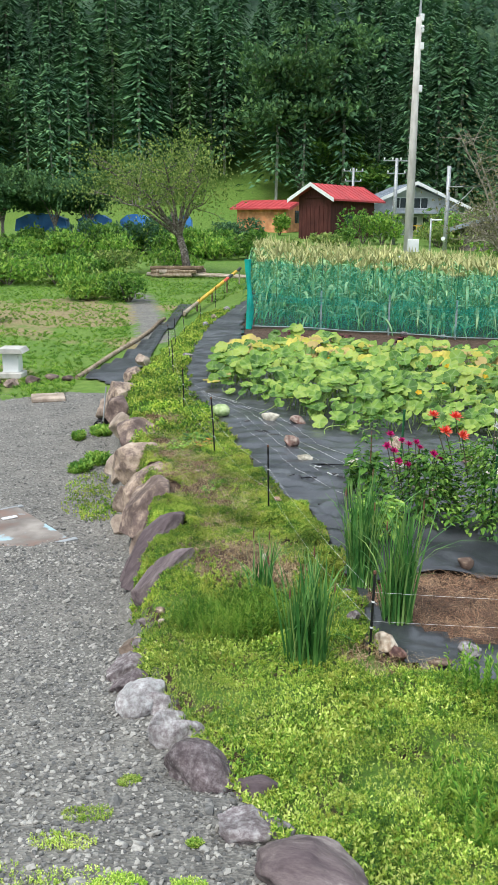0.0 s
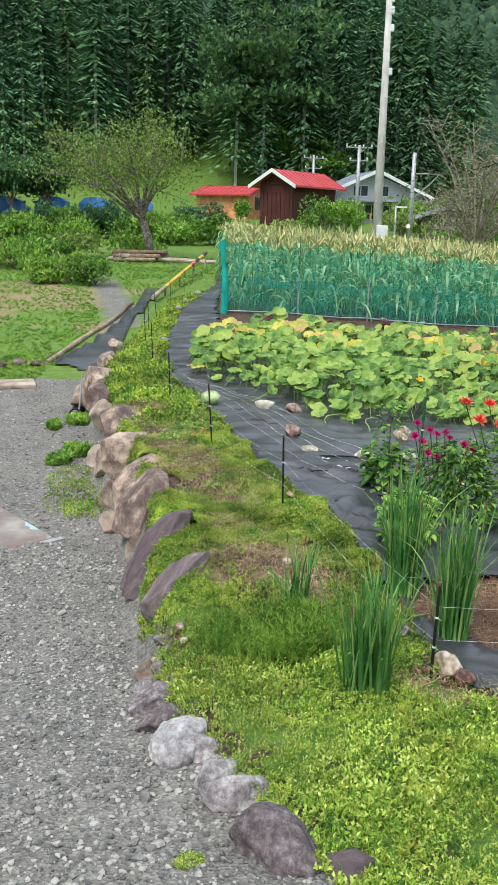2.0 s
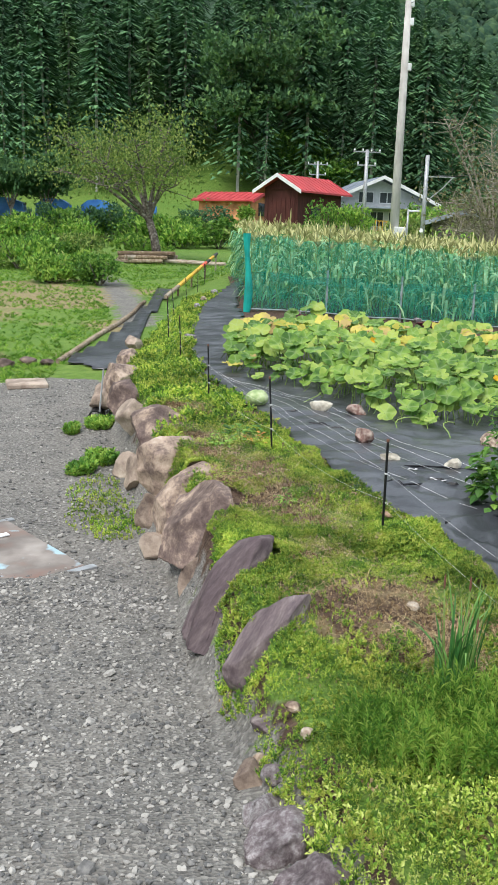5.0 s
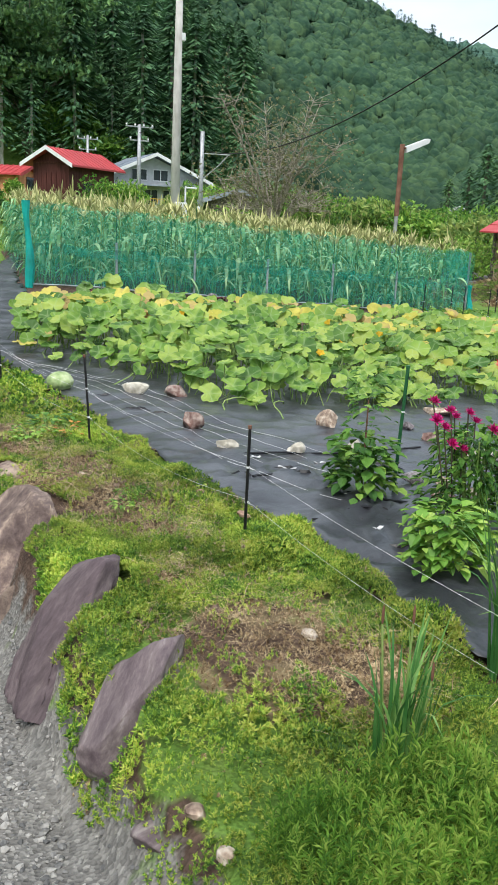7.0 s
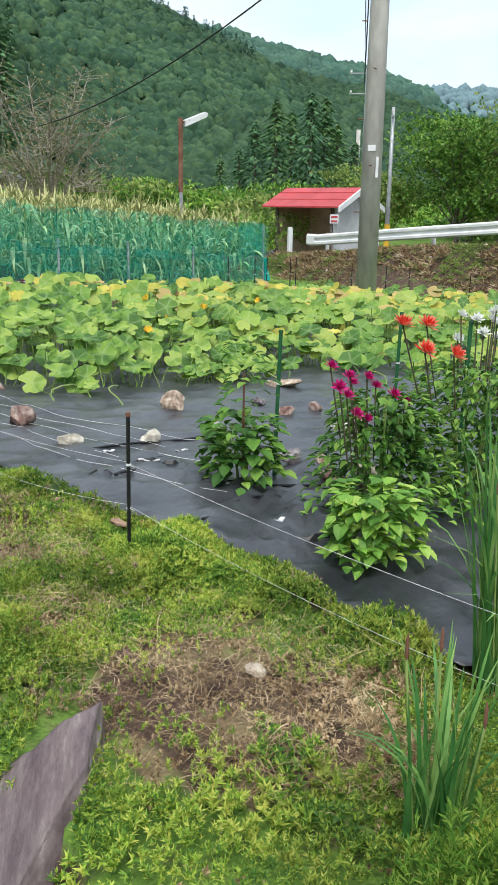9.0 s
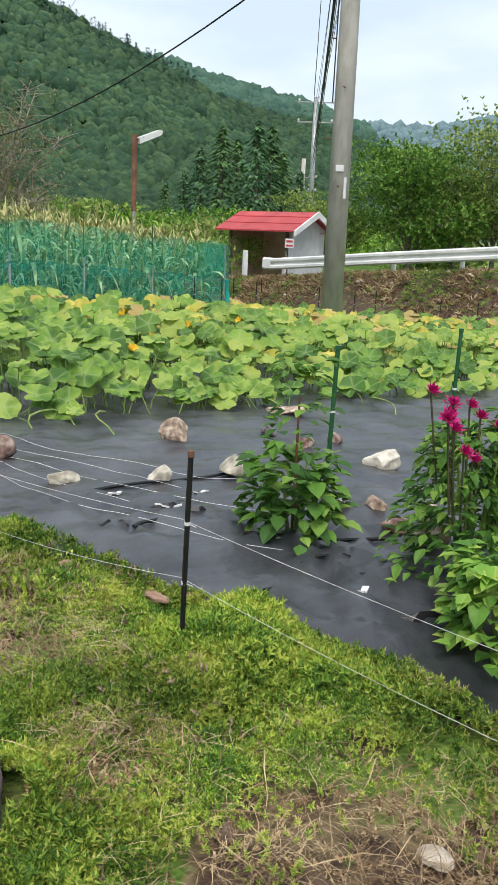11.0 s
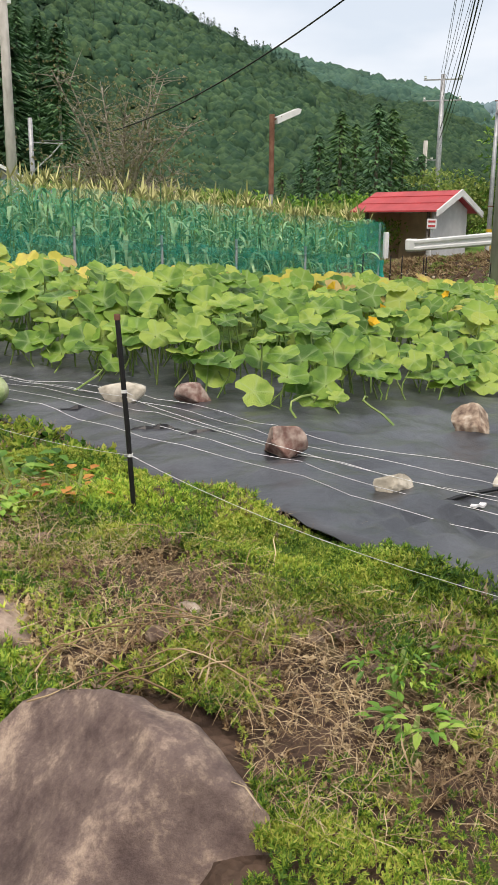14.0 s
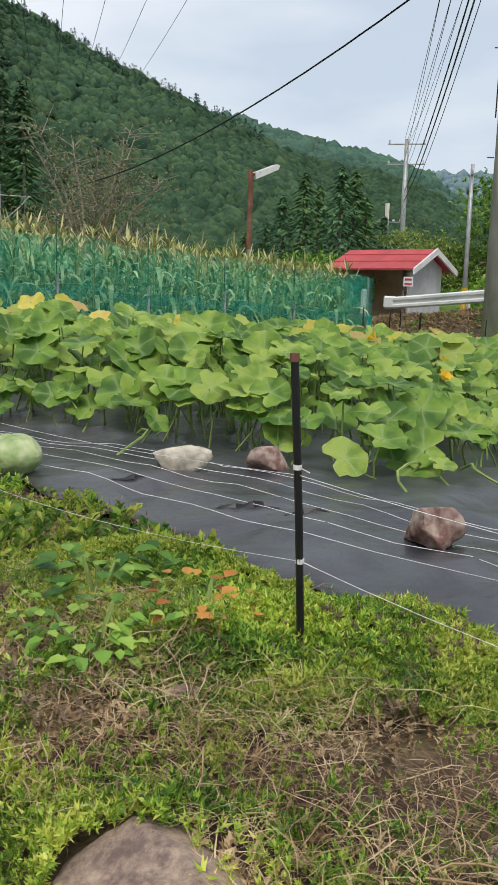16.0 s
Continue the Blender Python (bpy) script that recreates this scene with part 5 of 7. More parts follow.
def build_net():
    fence = tagged(new("crop_net"), "green plastic netting on steel posts round the corn", "net fence")

    def strip(name, pts, z0, z1, m, label=""):
        """Netting along points, sagging between posts."""
        pts = np.array(pts, float)
        d = np.r_[0, np.cumsum(np.hypot(*np.diff(pts, axis=0).T))]
        s = np.linspace(0, d[-1], int(d[-1] / 0.14) + 2)
        x, y = np.interp(s, d, pts[:, 0]), np.interp(s, d, pts[:, 1])
        rows = []
        R = 7
        for j in range(R + 1):
            t = j / R
            zz = gza(x, y) + z0 + (z1 - z0) * t + 0.03 * np.sin(s * 3.8) * t * (t > 0.9) + 0.015 * fuzz(s, s * 0 + j, 2)
            rows.append(np.stack([x + 0.02 * fuzz(s, s * 0 + j, 1.7, 2), y - 0.02 + 0.03 * fuzz(s, s * 0 + j, 2.3), zz], -1))
        v = np.stack(rows).reshape(-1, 3)
        i = np.arange(len(v)).reshape(R + 1, len(s))
        f = np.stack([i[:-1, :-1], i[:-1, 1:], i[1:, 1:], i[1:, :-1]], -1).reshape(-1, 4)
        return raw(name, v, f, m, fence, True, label)

    front = [(x, net_front(x)) for x in np.linspace(0, 10.1, 20)]
    strip("upper_netting", front, 0.62, 1.50, M["net"], "upper strip of green netting")
    strip("lower_netting", front, 0.03, 0.78, M["net2"], "lower strip of darker green netting")
    strip("side_netting", [(0, 19.56), (0.1, 31.5)], 0.03, 1.45, M["net"], "side netting")
    strip("side_netting", [(10.1, 20.9), (10.6, 33)], 0.03, 1.45, M["net"], "side netting")
    strip("end_netting", [(9.35, net_front(9.35) - 0.05), (10.2, 20.85)], 0.5, 1.5, M["net"], "doubled end of the netting")
    for x in (0, 1.66, 3.26, 4.88, 6.45, 8.1, 10.1):
        y = net_front(x)
        z = gz(x, y)
        part("post", tube(bmesh.new(), [(x, y, z - 0.1), (x, y, z + 0.92 if 0 < x < 10 else z + 1.5)], 0.025, 8), M["steel"], fence, "grey steel post")
        if 0 < x < 10:
            part("cane", tube(bmesh.new(), [(x, y + 0.03, z + 0.6), (x + 0.01, y + 0.03, z + 1.75)], 0.008, 5), M["greenstake"], fence, "thin dark green cane")
    part("bottom_rail", tube(bmesh.new(), [(x, y - 0.04, gz(x, y) + 0.06) for x, y in front], 0.014, 5), M["steel"], fence, "thin grey rail along the foot of the net")
    for bx, by, m_ in ((0.0, 19.5, 1.55), (10.2, 20.9, 0.75)):
        pts = [(bx + 0.03 * math.sin(5 * t), by, gz(bx, by) + m_ * t) for t in np.linspace(0, 1, 12)]
        part("rolled_net", tube(bmesh.new(), pts, [0.07 + 0.02 * math.sin(7 * t) for t in np.linspace(0, 1, 12)], 8), M["net3"], fence, "gathered bundle of turquoise netting")


build_net()


# ---- stakes and strings ----
def stake(x, y, h, lean=(0, 0), m="black", r=0.008, label="thin black plastic garden stake", base=None):
    z = gz(x, y) if base is None else base
    ob = thing("garden_stake", x, y, z, label, "garden stake", "garden stakes")
    part("shaft", tube(bmesh.new(), [(0, 0, -0.08), (lean[0] * h / 2, lean[1] * h / 2, h / 2), (lean[0] * h, lean[1] * h, h)], r, 8), M[m], ob)
    part("cap", tube(bmesh.new(), [(lean[0] * h, lean[1] * h, h - 0.005), (lean[0] * h * 1.01, lean[1] * h, h + 0.012)], r * 1.2, 8), M["rust"] if m == "black" else M[m], ob, "small end cap")
    for zz in (0.35, 0.66):
        bm = bmesh.new()
        tube(bm, [(lean[0] * h * zz, lean[1] * h * zz, h * zz - 0.005), (lean[0] * h * zz, lean[1] * h * zz, h * zz + 0.005)], r * 1.15, 8)
        tube(bm, [(lean[0] * h * zz, lean[1] * h * zz - r, h * zz), (lean[0] * h * zz + 0.022, lean[1] * h * zz - r - 0.004, h * zz - 0.012)], 0.0012, 5)
        part("tie", bm, M["string"], ob, "knotted white string")
    return ob


STAKES = [(0.166, 6.945, 0.60, (-0.025, -0.085)), (-0.362, 8.73, 0.63, (-0.065, 0.01)), (-0.85, 10.95, 0.6, (-0.03, 0)), (-1.2, 13.4, 0.6, (-0.03, 0)), (-1.42, 15.2, 0.6, (-0.04, 0)), (-1.5, 17.5, 0.6, (-0.04, 0)),
          (-1.45, 19.5, 0.6, (-0.1, 0)), (-1.25, 22.5, 0.6, (-0.05, 0)), (-1.0, 26, 0.6, (0, 0)), (-0.8, 29, 0.6, (0, 0)), (0.70, 4.50, 0.52, (0.02, 0))]
for s in STAKES:
    stake(*s)
for x, y in [(7.6, 17.4), (8.0, 17.6), (8.9, 18.1), (10.4, 18.0), (10.9, 17.5), (12.2, 16.4), (13.1, 16.2), (9.4, 18.6), (14, 15.6), (12.4, 18.4), (6.9, 17.2)]:
    stake(x, y, 0.85, (0.01, 0.0), "black", 0.01, "thin black stake on the far side of the squash bed")


def sag(p, q, drop, n=14):
    return [(p[0] + (q[0] - p[0]) * t, p[1] + (q[1] - p[1]) * t, p[2] + (q[2] - p[2]) * t - 4 * drop * t * (1 - t)) for t in np.linspace(0, 1, n)]


for lvl in (0.22, 0.4):
    pts = []
    order = [STAKES[10], STAKES[0], STAKES[1], STAKES[2], STAKES[3], STAKES[4], STAKES[5], STAKES[6]]
    tops = [(a[0] + a[3][0] * lvl, a[1], gz(a[0], a[1]) + lvl) for a in order]
    for p, q in zip(tops, tops[1:]):
        pts += sag(p, q, 0.04 if lvl > 0.3 else 0.07)[:-1]
    pts.append(tops[-1])
    tagged(part("fence_string", tube(bmesh.new(), pts, 0.0006, 4), M["string"], label="thin white braided string run between the black stakes"), category="string")
    a = tops[0]
    tagged(part("fence_string", tube(bmesh.new(), sag(a, (3.4, 4.7, gz(3.4, 4.7) + lvl), 0.02), 0.0006, 4), M["string"], label="thin white string across the straw bed"), category="string")
for x, y, h, ln in ((1.41, 7.71, 0.82, (0.03, 0)), (2.45, 7.9, 0.9, (0.03, 0)), (2.1, 7.0, 0.95, (0.02, 0)), (2.75, 6.9, 0.95, (0.02, 0))):
    stake(x, y, h, ln, "greenstake", 0.011, "green plastic plant support stake")


# ---- leafy plants ----
def plant(name, x, y, h, r, n_leaves, seed, material, label, category, leaf=0.1, stems=5, wide=0.5, low=0.05, group="", bark="stem", top_r=0.5):
    """Upright stems with leaves in all ways round them."""
    g = np.random.default_rng(seed)
    ob = thing(name, x, y, gz(x, y) + 0.02, label, category, group)
    tips = []
    for i in range(stems):
        a = 2 * math.pi * i / stems + g.uniform(0, 0.8)
        rr = r * g.uniform(0.15, 0.6) if stems > 1 else 0
        hh = h * g.uniform(0.75, 1)
        tip = (rr * math.cos(a), rr * math.sin(a), hh)
        part("stem", tube(bmesh.new(), [(0.25 * tip[0], 0.25 * tip[1], -0.03), (0.6 * tip[0], 0.6 * tip[1], hh * 0.5), tip], [0.009, 0.007, 0.004], 5), M[bark], ob)
        tips.append(tip)
    t = g.uniform(0, 1, n_leaves) ** 0.9
    a = g.uniform(0, 2 * np.pi, n_leaves)
    rad = r * (1 - (1 - top_r) * t) * np.sqrt(g.uniform(0.15, 1, n_leaves)) * (1 + 0.25 * np.sin(a * 3 + seed))
    p = np.stack([rad * np.cos(a), rad * np.sin(a), low + (h - low) * t], -1)
    v0 = np.array([(0, 0, 0), (wide / 2, 0.35, 0.10), (wide * 0.33, 0.72, 0.04), (0, 1.0, -0.14), (-wide * 0.33, 0.72, 0.04), (-wide / 2, 0.35, 0.10), (0, 0.5, -0.02)])
    f0 = np.array([(0, 1, 6), (1, 2, 6), (2, 3, 6), (3, 4, 6), (4, 5, 6), (5, 0, 6)])
    rot = np.zeros((n_leaves, 3, 3))
    for i in range(n_leaves):
        b, e = a[i] - math.pi / 2 + g.normal(0, 0.6), g.uniform(-0.7, 0.45)
        cb, sb, ce, se = math.cos(b), math.sin(b), math.cos(e), math.sin(e)
        rot[i] = np.array([(cb, -sb, 0), (sb, cb, 0), (0, 0, 1)]) @ np.array([(1, 0, 0), (0, ce, -se), (0, se, ce)])
    s = leaf * g.uniform(0.6, 1.25, n_leaves)
    v, f = scattered(v0, f0, p, rot, s)
    raw("leaves", v, f, material, ob, False, "", "stuff")
    return ob


def blossom(ob, x, y, z, r, material, label, seed=0, petals=26):
    """A double flower of pointed petals on its stalk."""
    g = random.Random(seed)
    vs = []
    for i in range(petals):
        e = 1.25 * (i / petals) ** 0.8
        a = i * 2.4
        L = r * (0.55 + 0.45 * math.cos(e * 0.7)) * g.uniform(0.85, 1.1)
        v = np.array([(0, 0, 0), (L * 0.55, L * 0.2, 0.04 * L), (L, 0, 0.1 * L), (L * 0.55, -L * 0.2, 0.04 * L)])
        c, s = math.cos(e), math.sin(e)
        v = v @ np.array([(c, 0, s), (0, 1, 0), (-s, 0, c)])
        vs.append((rot_z(v, a), np.array([(0, 1, 2), (0, 2, 3)])))
    v, f = joined(vs)
    tilt = np.array(Euler((g.uniform(0.3, 0.9), 0, g.uniform(-0.6, 1.4))).to_matrix())
    p = raw("flower", v @ tilt.T, f, material, ob, False, label)
    p.location = (x, y, z)
    part("flower_stalk", tube(bmesh.new(), [(x * 0.75, y * 0.75, z - 0.36), (x, y, z)], 0.004, 5), M["twigdark"], ob)


M["twigdark"] = mat("dark_stalk", [(0.05, 0.05, 0.03), (0.12, 0.1, 0.06)], 10, 0.6, 0)
plant("hollyhock", 1.10, 7.56, 0.34, 0.21, 260, 71, M["leaf"], "young garden plant with broad green lower leaves", "garden plant", 0.085, 3, 0.85, top_r=0.8)
plant("hollyhock", 1.12, 7.58, 0.78, 0.15, 110, 72, M["leaf"], "slender leafy stem with budding tips", "garden plant", 0.06, 1, 0.7, low=0.3, bark="rust", top_r=0.7)
d1 = plant("dahlia", 1.02, 6.44, 0.33, 0.21, 480, 73, M["leaf_bright"], "low bushy plant with bright yellow-green leaves", "garden plant", 0.07, 4, 0.75, top_r=0.7)
d2 = plant("dahlia", 1.5, 6.95, 0.60, 0.36, 1300, 74, M["leaf"], "leafy dahlia with magenta blooms", "dahlia", 0.062, 7, 0.55, top_r=0.5)
for i, (x, y, z) in enumerate([(-0.2, -0.1, 0.88), (-0.12, -0.02, 0.95), (-0.22, 0.0, 1.0), (-0.16, -0.12, 0.80), (0.0, 0.0, 0.93), (0.03, -0.03, 0.89), (0.15, -0.02, 0.84), (0.2, -0.05, 0.8), (-0.05, 0.05, 0.9), (-0.08, -0.1, 0.76), (-0.26, -0.12, 0.93)]):
    blossom(d2, x - 0.10, y, z - 0.25, 0.045, M["magenta"], "magenta dahlia bloom", i)
d3 = plant("dahlia", 2.05, 6.85, 0.76, 0.5, 2200, 75, M["leaf"], "large leafy dahlia clump with coral and white blooms", "dahlia", 0.062, 8, 0.55, top_r=0.6)
for i, (x, y, z) in enumerate([(-0.2, 0.0, 1.12), (0.0, 0.05, 1.1), (0.02, -0.12, 0.98), (-0.1, -0.05, 1.0)]):
    blossom(d3, x - 0.34, y, z - 0.14, 0.065, M["coral"], "coral red spidery dahlia bloom", 20 + i, 34)
for i in range(14):
    g = random.Random(i)
    blossom(d3, -0.02 + 0.4 * g.random(), -0.15 + 0.4 * g.random(), 0.82 + 0.2 * g.random(), 0.045, M["petal_white"], "white dahlia bloom", 40 + i)
d4 = plant("dahlia", 2.7, 6.9, 0.72, 0.5, 1500, 76, M["leaf"], "leafy dahlia clump behind the cattails", "dahlia", 0.062, 6, 0.55, top_r=0.6)
for i in range(7):
    g = random.Random(i + 60)
    blossom(d4, -0.2 + 0.5 * g.random(), -0.15 + 0.4 * g.random(), 0.82 + 0.2 * g.random(), 0.05, M["petal_white"] if i % 2 else M["coral"], "white dahlia bloom" if i % 2 else "coral dahlia bloom", 80 + i)


def cattail(x, y, h, r, n, seed, label):
    g = np.random.default_rng(seed)
    ob = thing("cattail_clump", x, y, gz(x, y), label, "cattail clump", "cattail clumps")
    vs = []
    for i in range(n):
        hh = h * g.uniform(0.55, 1.05)
        lean = abs(g.normal(0, 0.10)) + 0.02
        a = g.uniform(0, 2 * math.pi)
        bend = g.uniform(0, 0.16) if g.random() < 0.8 else g.uniform(0.2, 0.5)
        N = 6
        v = []
        for k in range(N + 1):
            t = k / N
            w = 0.0075 * (1 - t) ** 0.5 + 0.0004
            out = hh * (lean * t + bend * t ** 3)
            v += [(out, -w, hh * t - hh * bend * 0.6 * t ** 4), (out, w, hh * t - hh * bend * 0.6 * t ** 4)]
        f = [(2 * k, 2 * k + 1, 2 * k + 3, 2 * k + 2) for k in range(N)]
        b, q = g.uniform(0, 2 * math.pi), r * math.sqrt(g.random())
        vs.append((rot_z(np.array(v), a) + (q * math.cos(b), q * math.sin(b), -0.02), np.array(f)))
    v, f = joined(vs)
    raw("foliage", v, f, M["iris"], ob, False, "long narrow upright green blades", "stuff")
    for i in range(3):
        a, hh = g.uniform(0, 6.28), h * g.uniform(0.6, 0.85)
        px, py = r * math.cos(a) * 1.3, r * math.sin(a) * 1.3
        part("flower_spike", tube(bmesh.new(), [(px, py, hh), (px, py, hh + 0.015), (px, py, hh + 0.05), (px, py, hh + 0.065)], [0.002, 0.005, 0.004, 0.001], 7), M["rust"], ob, "brown seed spike")
        part("flower_stem", tube(bmesh.new(), [(px * 0.5, py * 0.5, 0), (px, py, hh)], 0.0035, 5), M["stem"], ob)
    return ob


cattail(0.94, 4.98, 0.92, 0.10, 130, 91, "tall clump of narrow green cattail blades with brown spikes")
cattail(0.78, 5.5, 0.95, 0.10, 120, 92, "tall clump of narrow green cattail blades beside the fabric")
cattail(0.31, 4.22, 0.72, 0.11, 130, 93, "arching clump of green cattail blades in the stonecrop")
cattail(0.07, 5.1, 0.55, 0.07, 45, 94, "small thin clump of green cattail blades")


# ---- poles, wires and the street lamp ----
def concrete_pole(name, x, y, zb, zt, r0, r1, label, lean=(0, 0)):
    ob = thing(name, x, y, zb, label, "utility pole")
    h = zt - zb
    part("shaft", tube(bmesh.new(), [(0, 0, -0.3), (lean[0] * 0.5, lean[1] * 0.5, h * 0.5), (lean[0], lean[1], h)], [r0, (r0 + r1) / 2, r1], 20), M["steel" if name == "utility_pole" and r0 < 0.21 else "concrete"], ob, smooth=True)
    return ob


def crossarm(ob, z, w, ang, insul=3, r=0.04):
    c, s = math.cos(ang), math.sin(ang)
    bm = bmesh.new()
    box(bm, 0, 0, z, w, 0.08, 0.08, 0.01, math.degrees(ang))
    part("crossarm", bm, M["steel"], ob, "grey steel crossarm")
    for i in range(insul):
        t = -0.46 + 0.92 * i / (insul - 1)
        part("insulator", tube(bmesh.new(), [(w * t * c, w * t * s, z + 0.04), (w * t * c, w * t * s, z + 0.1), (w * t * c, w * t * s, z + 0.16), (w * t * c, w * t * s, z + 0.22)], [r * 0.5, r, r * 0.6, r], 8), M["white"], ob, "white ceramic insulator")


big = concrete_pole("utility_pole", 11.4, 18.7, -1.42, 11.5, 0.23, 0.15, "tall tapered concrete utility pole standing beside the squash bed")
for i in range(9):
    z = 1.9 + i * 0.95
    part("step_bolt", tube(bmesh.new(), [(-0.15, -0.16 * (1 if i % 2 else -1), z), (-0.26, -0.22 * (1 if i % 2 else -1), z)], 0.012, 6), M["rust"], big, "small rusty step bolt")
bm = bmesh.new()
box(bm, -0.16, -0.16, 3.2, 0.16, 0.03, 0.12, 0.004, -45)
part("number_plate", bm, M["white"], big, "small white number plate")
bm = bmesh.new()
box(bm, -0.05, -0.225, 2.82, 0.06, 0.02, 0.42, 0.004, -20)
part("sign_strip", bm, M["white"], big, "narrow pale vertical plate")
crossarm(big, 11.6, 2.0, 0.3, 3)
crossarm(big, 12.3, 2.0, 0.3, 3)
part("cable_riser", tube(bmesh.new(), [(-0.17, 0.17, 4.5), (-0.15, 0.16, 8), (-0.13, 0.15, 12)], 0.014, 6), M["wire"], big, "black cable running down the pole")

mast = concrete_pole("radio_mast", 6.35, 35.0, -0.62, 9.3, 0.19, 0.11, "tall pale tapered concrete mast behind the corn")
part("antenna", tube(bmesh.new(), [(0.0, 0, 9.2), (0.05, 0, 10.9)], [0.07, 0.03], 8), M["steel"], mast, "slim antenna on top of the mast")
for z, dx in ((8.9, 0.14), (9.5, 0.12), (7.4, 0.16), (9.9, 0.1)):
    bm = bmesh.new()
    box(bm, dx, -0.02, z, 0.16, 0.14, 0.26, 0.02)
    part("mast_box", bm, M["white"], mast, "small white equipment box")
bm = bmesh.new()
box(bm, 0.16, -0.24, 1.55, 0.42, 0.22, 0.5, 0.02)
part("meter_box", bm, M["white"], mast, "white metal meter box")
bm = bmesh.new()
box(bm, -0.32, -0.05, 0.6, 0.3, 0.25, 1.1, 0.02)
part("cabinet", bm, M["white"], mast, "narrow white cabinet beside the mast")

p2 = concrete_pole("utility_pole", 10.2, 62, 0.5, 6.4, 0.16, 0.11, "slender concrete utility pole by the farm houses")
crossarm(p2, 5.75, 1.9, 0.1, 4, 0.07)
crossarm(p2, 4.9, 1.3, 0.1, 3, 0.07)
p2b = concrete_pole("utility_pole", 9.8, 84, 1.4, 7.3, 0.16, 0.11, "distant utility pole behind the farm houses")
crossarm(p2b, 5.6, 1.9, 0.1, 4, 0.07)
crossarm(p2b, 4.7, 1.6, 0.1, 3, 0.07)
p3 = concrete_pole("utility_pole", 10.5, 47.0, -0.2, 4.85, 0.12, 0.10, "short concrete pole with a steel bracket behind the corn")
part("bracket", tube(bmesh.new(), [(0.1, 0, 4.0), (1.45, -0.15, 4.0)], 0.03, 6), M["steel"], p3, "horizontal steel bracket")
part("brace", tube(bmesh.new(), [(0.1, 0, 2.8), (0.9, -0.1, 3.5), (1.35, -0.14, 4.0)], 0.03, 6), M["steel"], p3, "diagonal steel brace")
part("lamp_arm", tube(bmesh.new(), [(-0.2, -0.6, 1.2), (-0.4, -1.3, 1.35)], [0.05, 0.11], 8), M["white"], p3, "small white lamp")
p3c = concrete_pole("utility_pole", 9.7, 47.0, -0.2, 2.2, 0.05, 0.05, "thin grey pipe post with a small lamp behind the corn")
bm = bmesh.new()
box(bm, 0.3, 0, 2.3, 0.55, 0.16, 0.08, 0.02)
part("lamp_head", bm, M["white"], p3c, "white lamp head")

lamp = thing("street_lamp", 11.9, 28.2, gz(11.9, 28.2), "rusty pipe street lamp with a white tilted shade", "street lamp")
lb = gz(11.9, 28.2)
part("lower_pole", tube(bmesh.new(), [(0, 0, -0.2), (0, 0, 1.9 - lb - 0.9)], 0.06, 10), M["steel"], lamp, "grey painted lower pole")
part("upper_pole", tube(bmesh.new(), [(0, 0, 1.0 - lb), (0, 0, 3.15 - lb)], 0.075, 10), M["rust"], lamp, "rusty brown upper pole")
part("arm", tube(bmesh.new(), [(0, 0, 3.0 - lb), (0.25, -0.1, 3.1 - lb)], 0.03, 6), M["rust"], lamp)
bm = bmesh.new()
prism(bm, [(0.12, 2.9 - lb), (0.86, 3.22 - lb), (0.9, 3.34 - lb), (0.80, 3.36 - lb), (0.1, 3.08 - lb)], -0.12, 0.12)
part("shade", bm, M["white"], lamp, "white tilted lamp shade")

PX, PY = 36.6, 49.0
far_pole = concrete_pole("utility_pole", PX, PY, -0.9, 9.3, 0.2, 0.13, "tall utility pole with two crossarms by the road")
crossarm(far_pole, 9.9, 2.3, -0.75, 3, 0.08)
crossarm(far_pole, 8.7, 2.3, -0.75, 3, 0.08)
side_pole = concrete_pole("utility_pole", 19.4, 27.1, -1.0, 3.9, 0.085, 0.055, "slender utility pole with a yellow foot behind the guard rail")
crossarm(side_pole, 4.6, 0.35, 0.9, 2, 0.03)
part("yellow_guard", tube(bmesh.new(), [(0, 0, 0.1), (0, 0, 1.1)], 0.1, 12), M["yellow"], side_pole, "yellow plastic sleeve")
tr = concrete_pole("transformer_pole", 47.6, 63.0, -0.9, 7.2, 0.22, 0.17, "distant pole crowded with transformers and insulators")
for z in (6.6, 5.5, 4.4, 3.2):
    crossarm(tr, z, 2.4, -0.7, 5, 0.12)
for i in range(3):
    part("transformer", tube(bmesh.new(), [(0.5 - 0.5 * i, -0.5, 3.5), (0.5 - 0.5 * i, -0.5, 4.3)], 0.25, 10), M["steel"], tr, "grey transformer drum")


def wire(p, q, drop, r=0.012, label="thin black overhead cable strung between poles"):
    tagged(part("overhead_cable", tube(bmesh.new(), sag(p, q, drop, 24), r, 4), M["wire"], label=label), category="overhead cable")


wire((10.9, 47, 3.9), (11.4, 18.7, 6.5), 1.35, 0.026, "thick black cable from short pole to tall pole")
wire((6.4, 35, 8.9), (11.4, 18.7, 9.0), 0.3, 0.008)
for k in (-1, 0, 1):
    for z0, z1 in ((9.2, 10.4), (7.8, 11.1)):
        wire((PX + 0.8 * k, PY + 0.7 * k, z0), (11.4 + 0.9 * k, 18.7 + 0.3 * k, z1), 0.6, 0.011, "thin overhead line along the road")
        wire((11.4 + 0.9 * k, 18.7 + 0.3 * k, z1), (6 + 0.9 * k, -20 + 0.3 * k, z1), 0.6, 0.011, "thin overhead line along the road")
for i, z in enumerate((6.2, 5.6, 5.0)):
    wire((PX, PY, z), (11.3, 18.75, 8.2 - 0.55 * i), 0.7, 0.024 if i < 2 else 0.012, "thick black twisted telephone cable")
wire((6.35, 35, 5.2), (10.2, 62, 5.9), 0.4, 0.012)
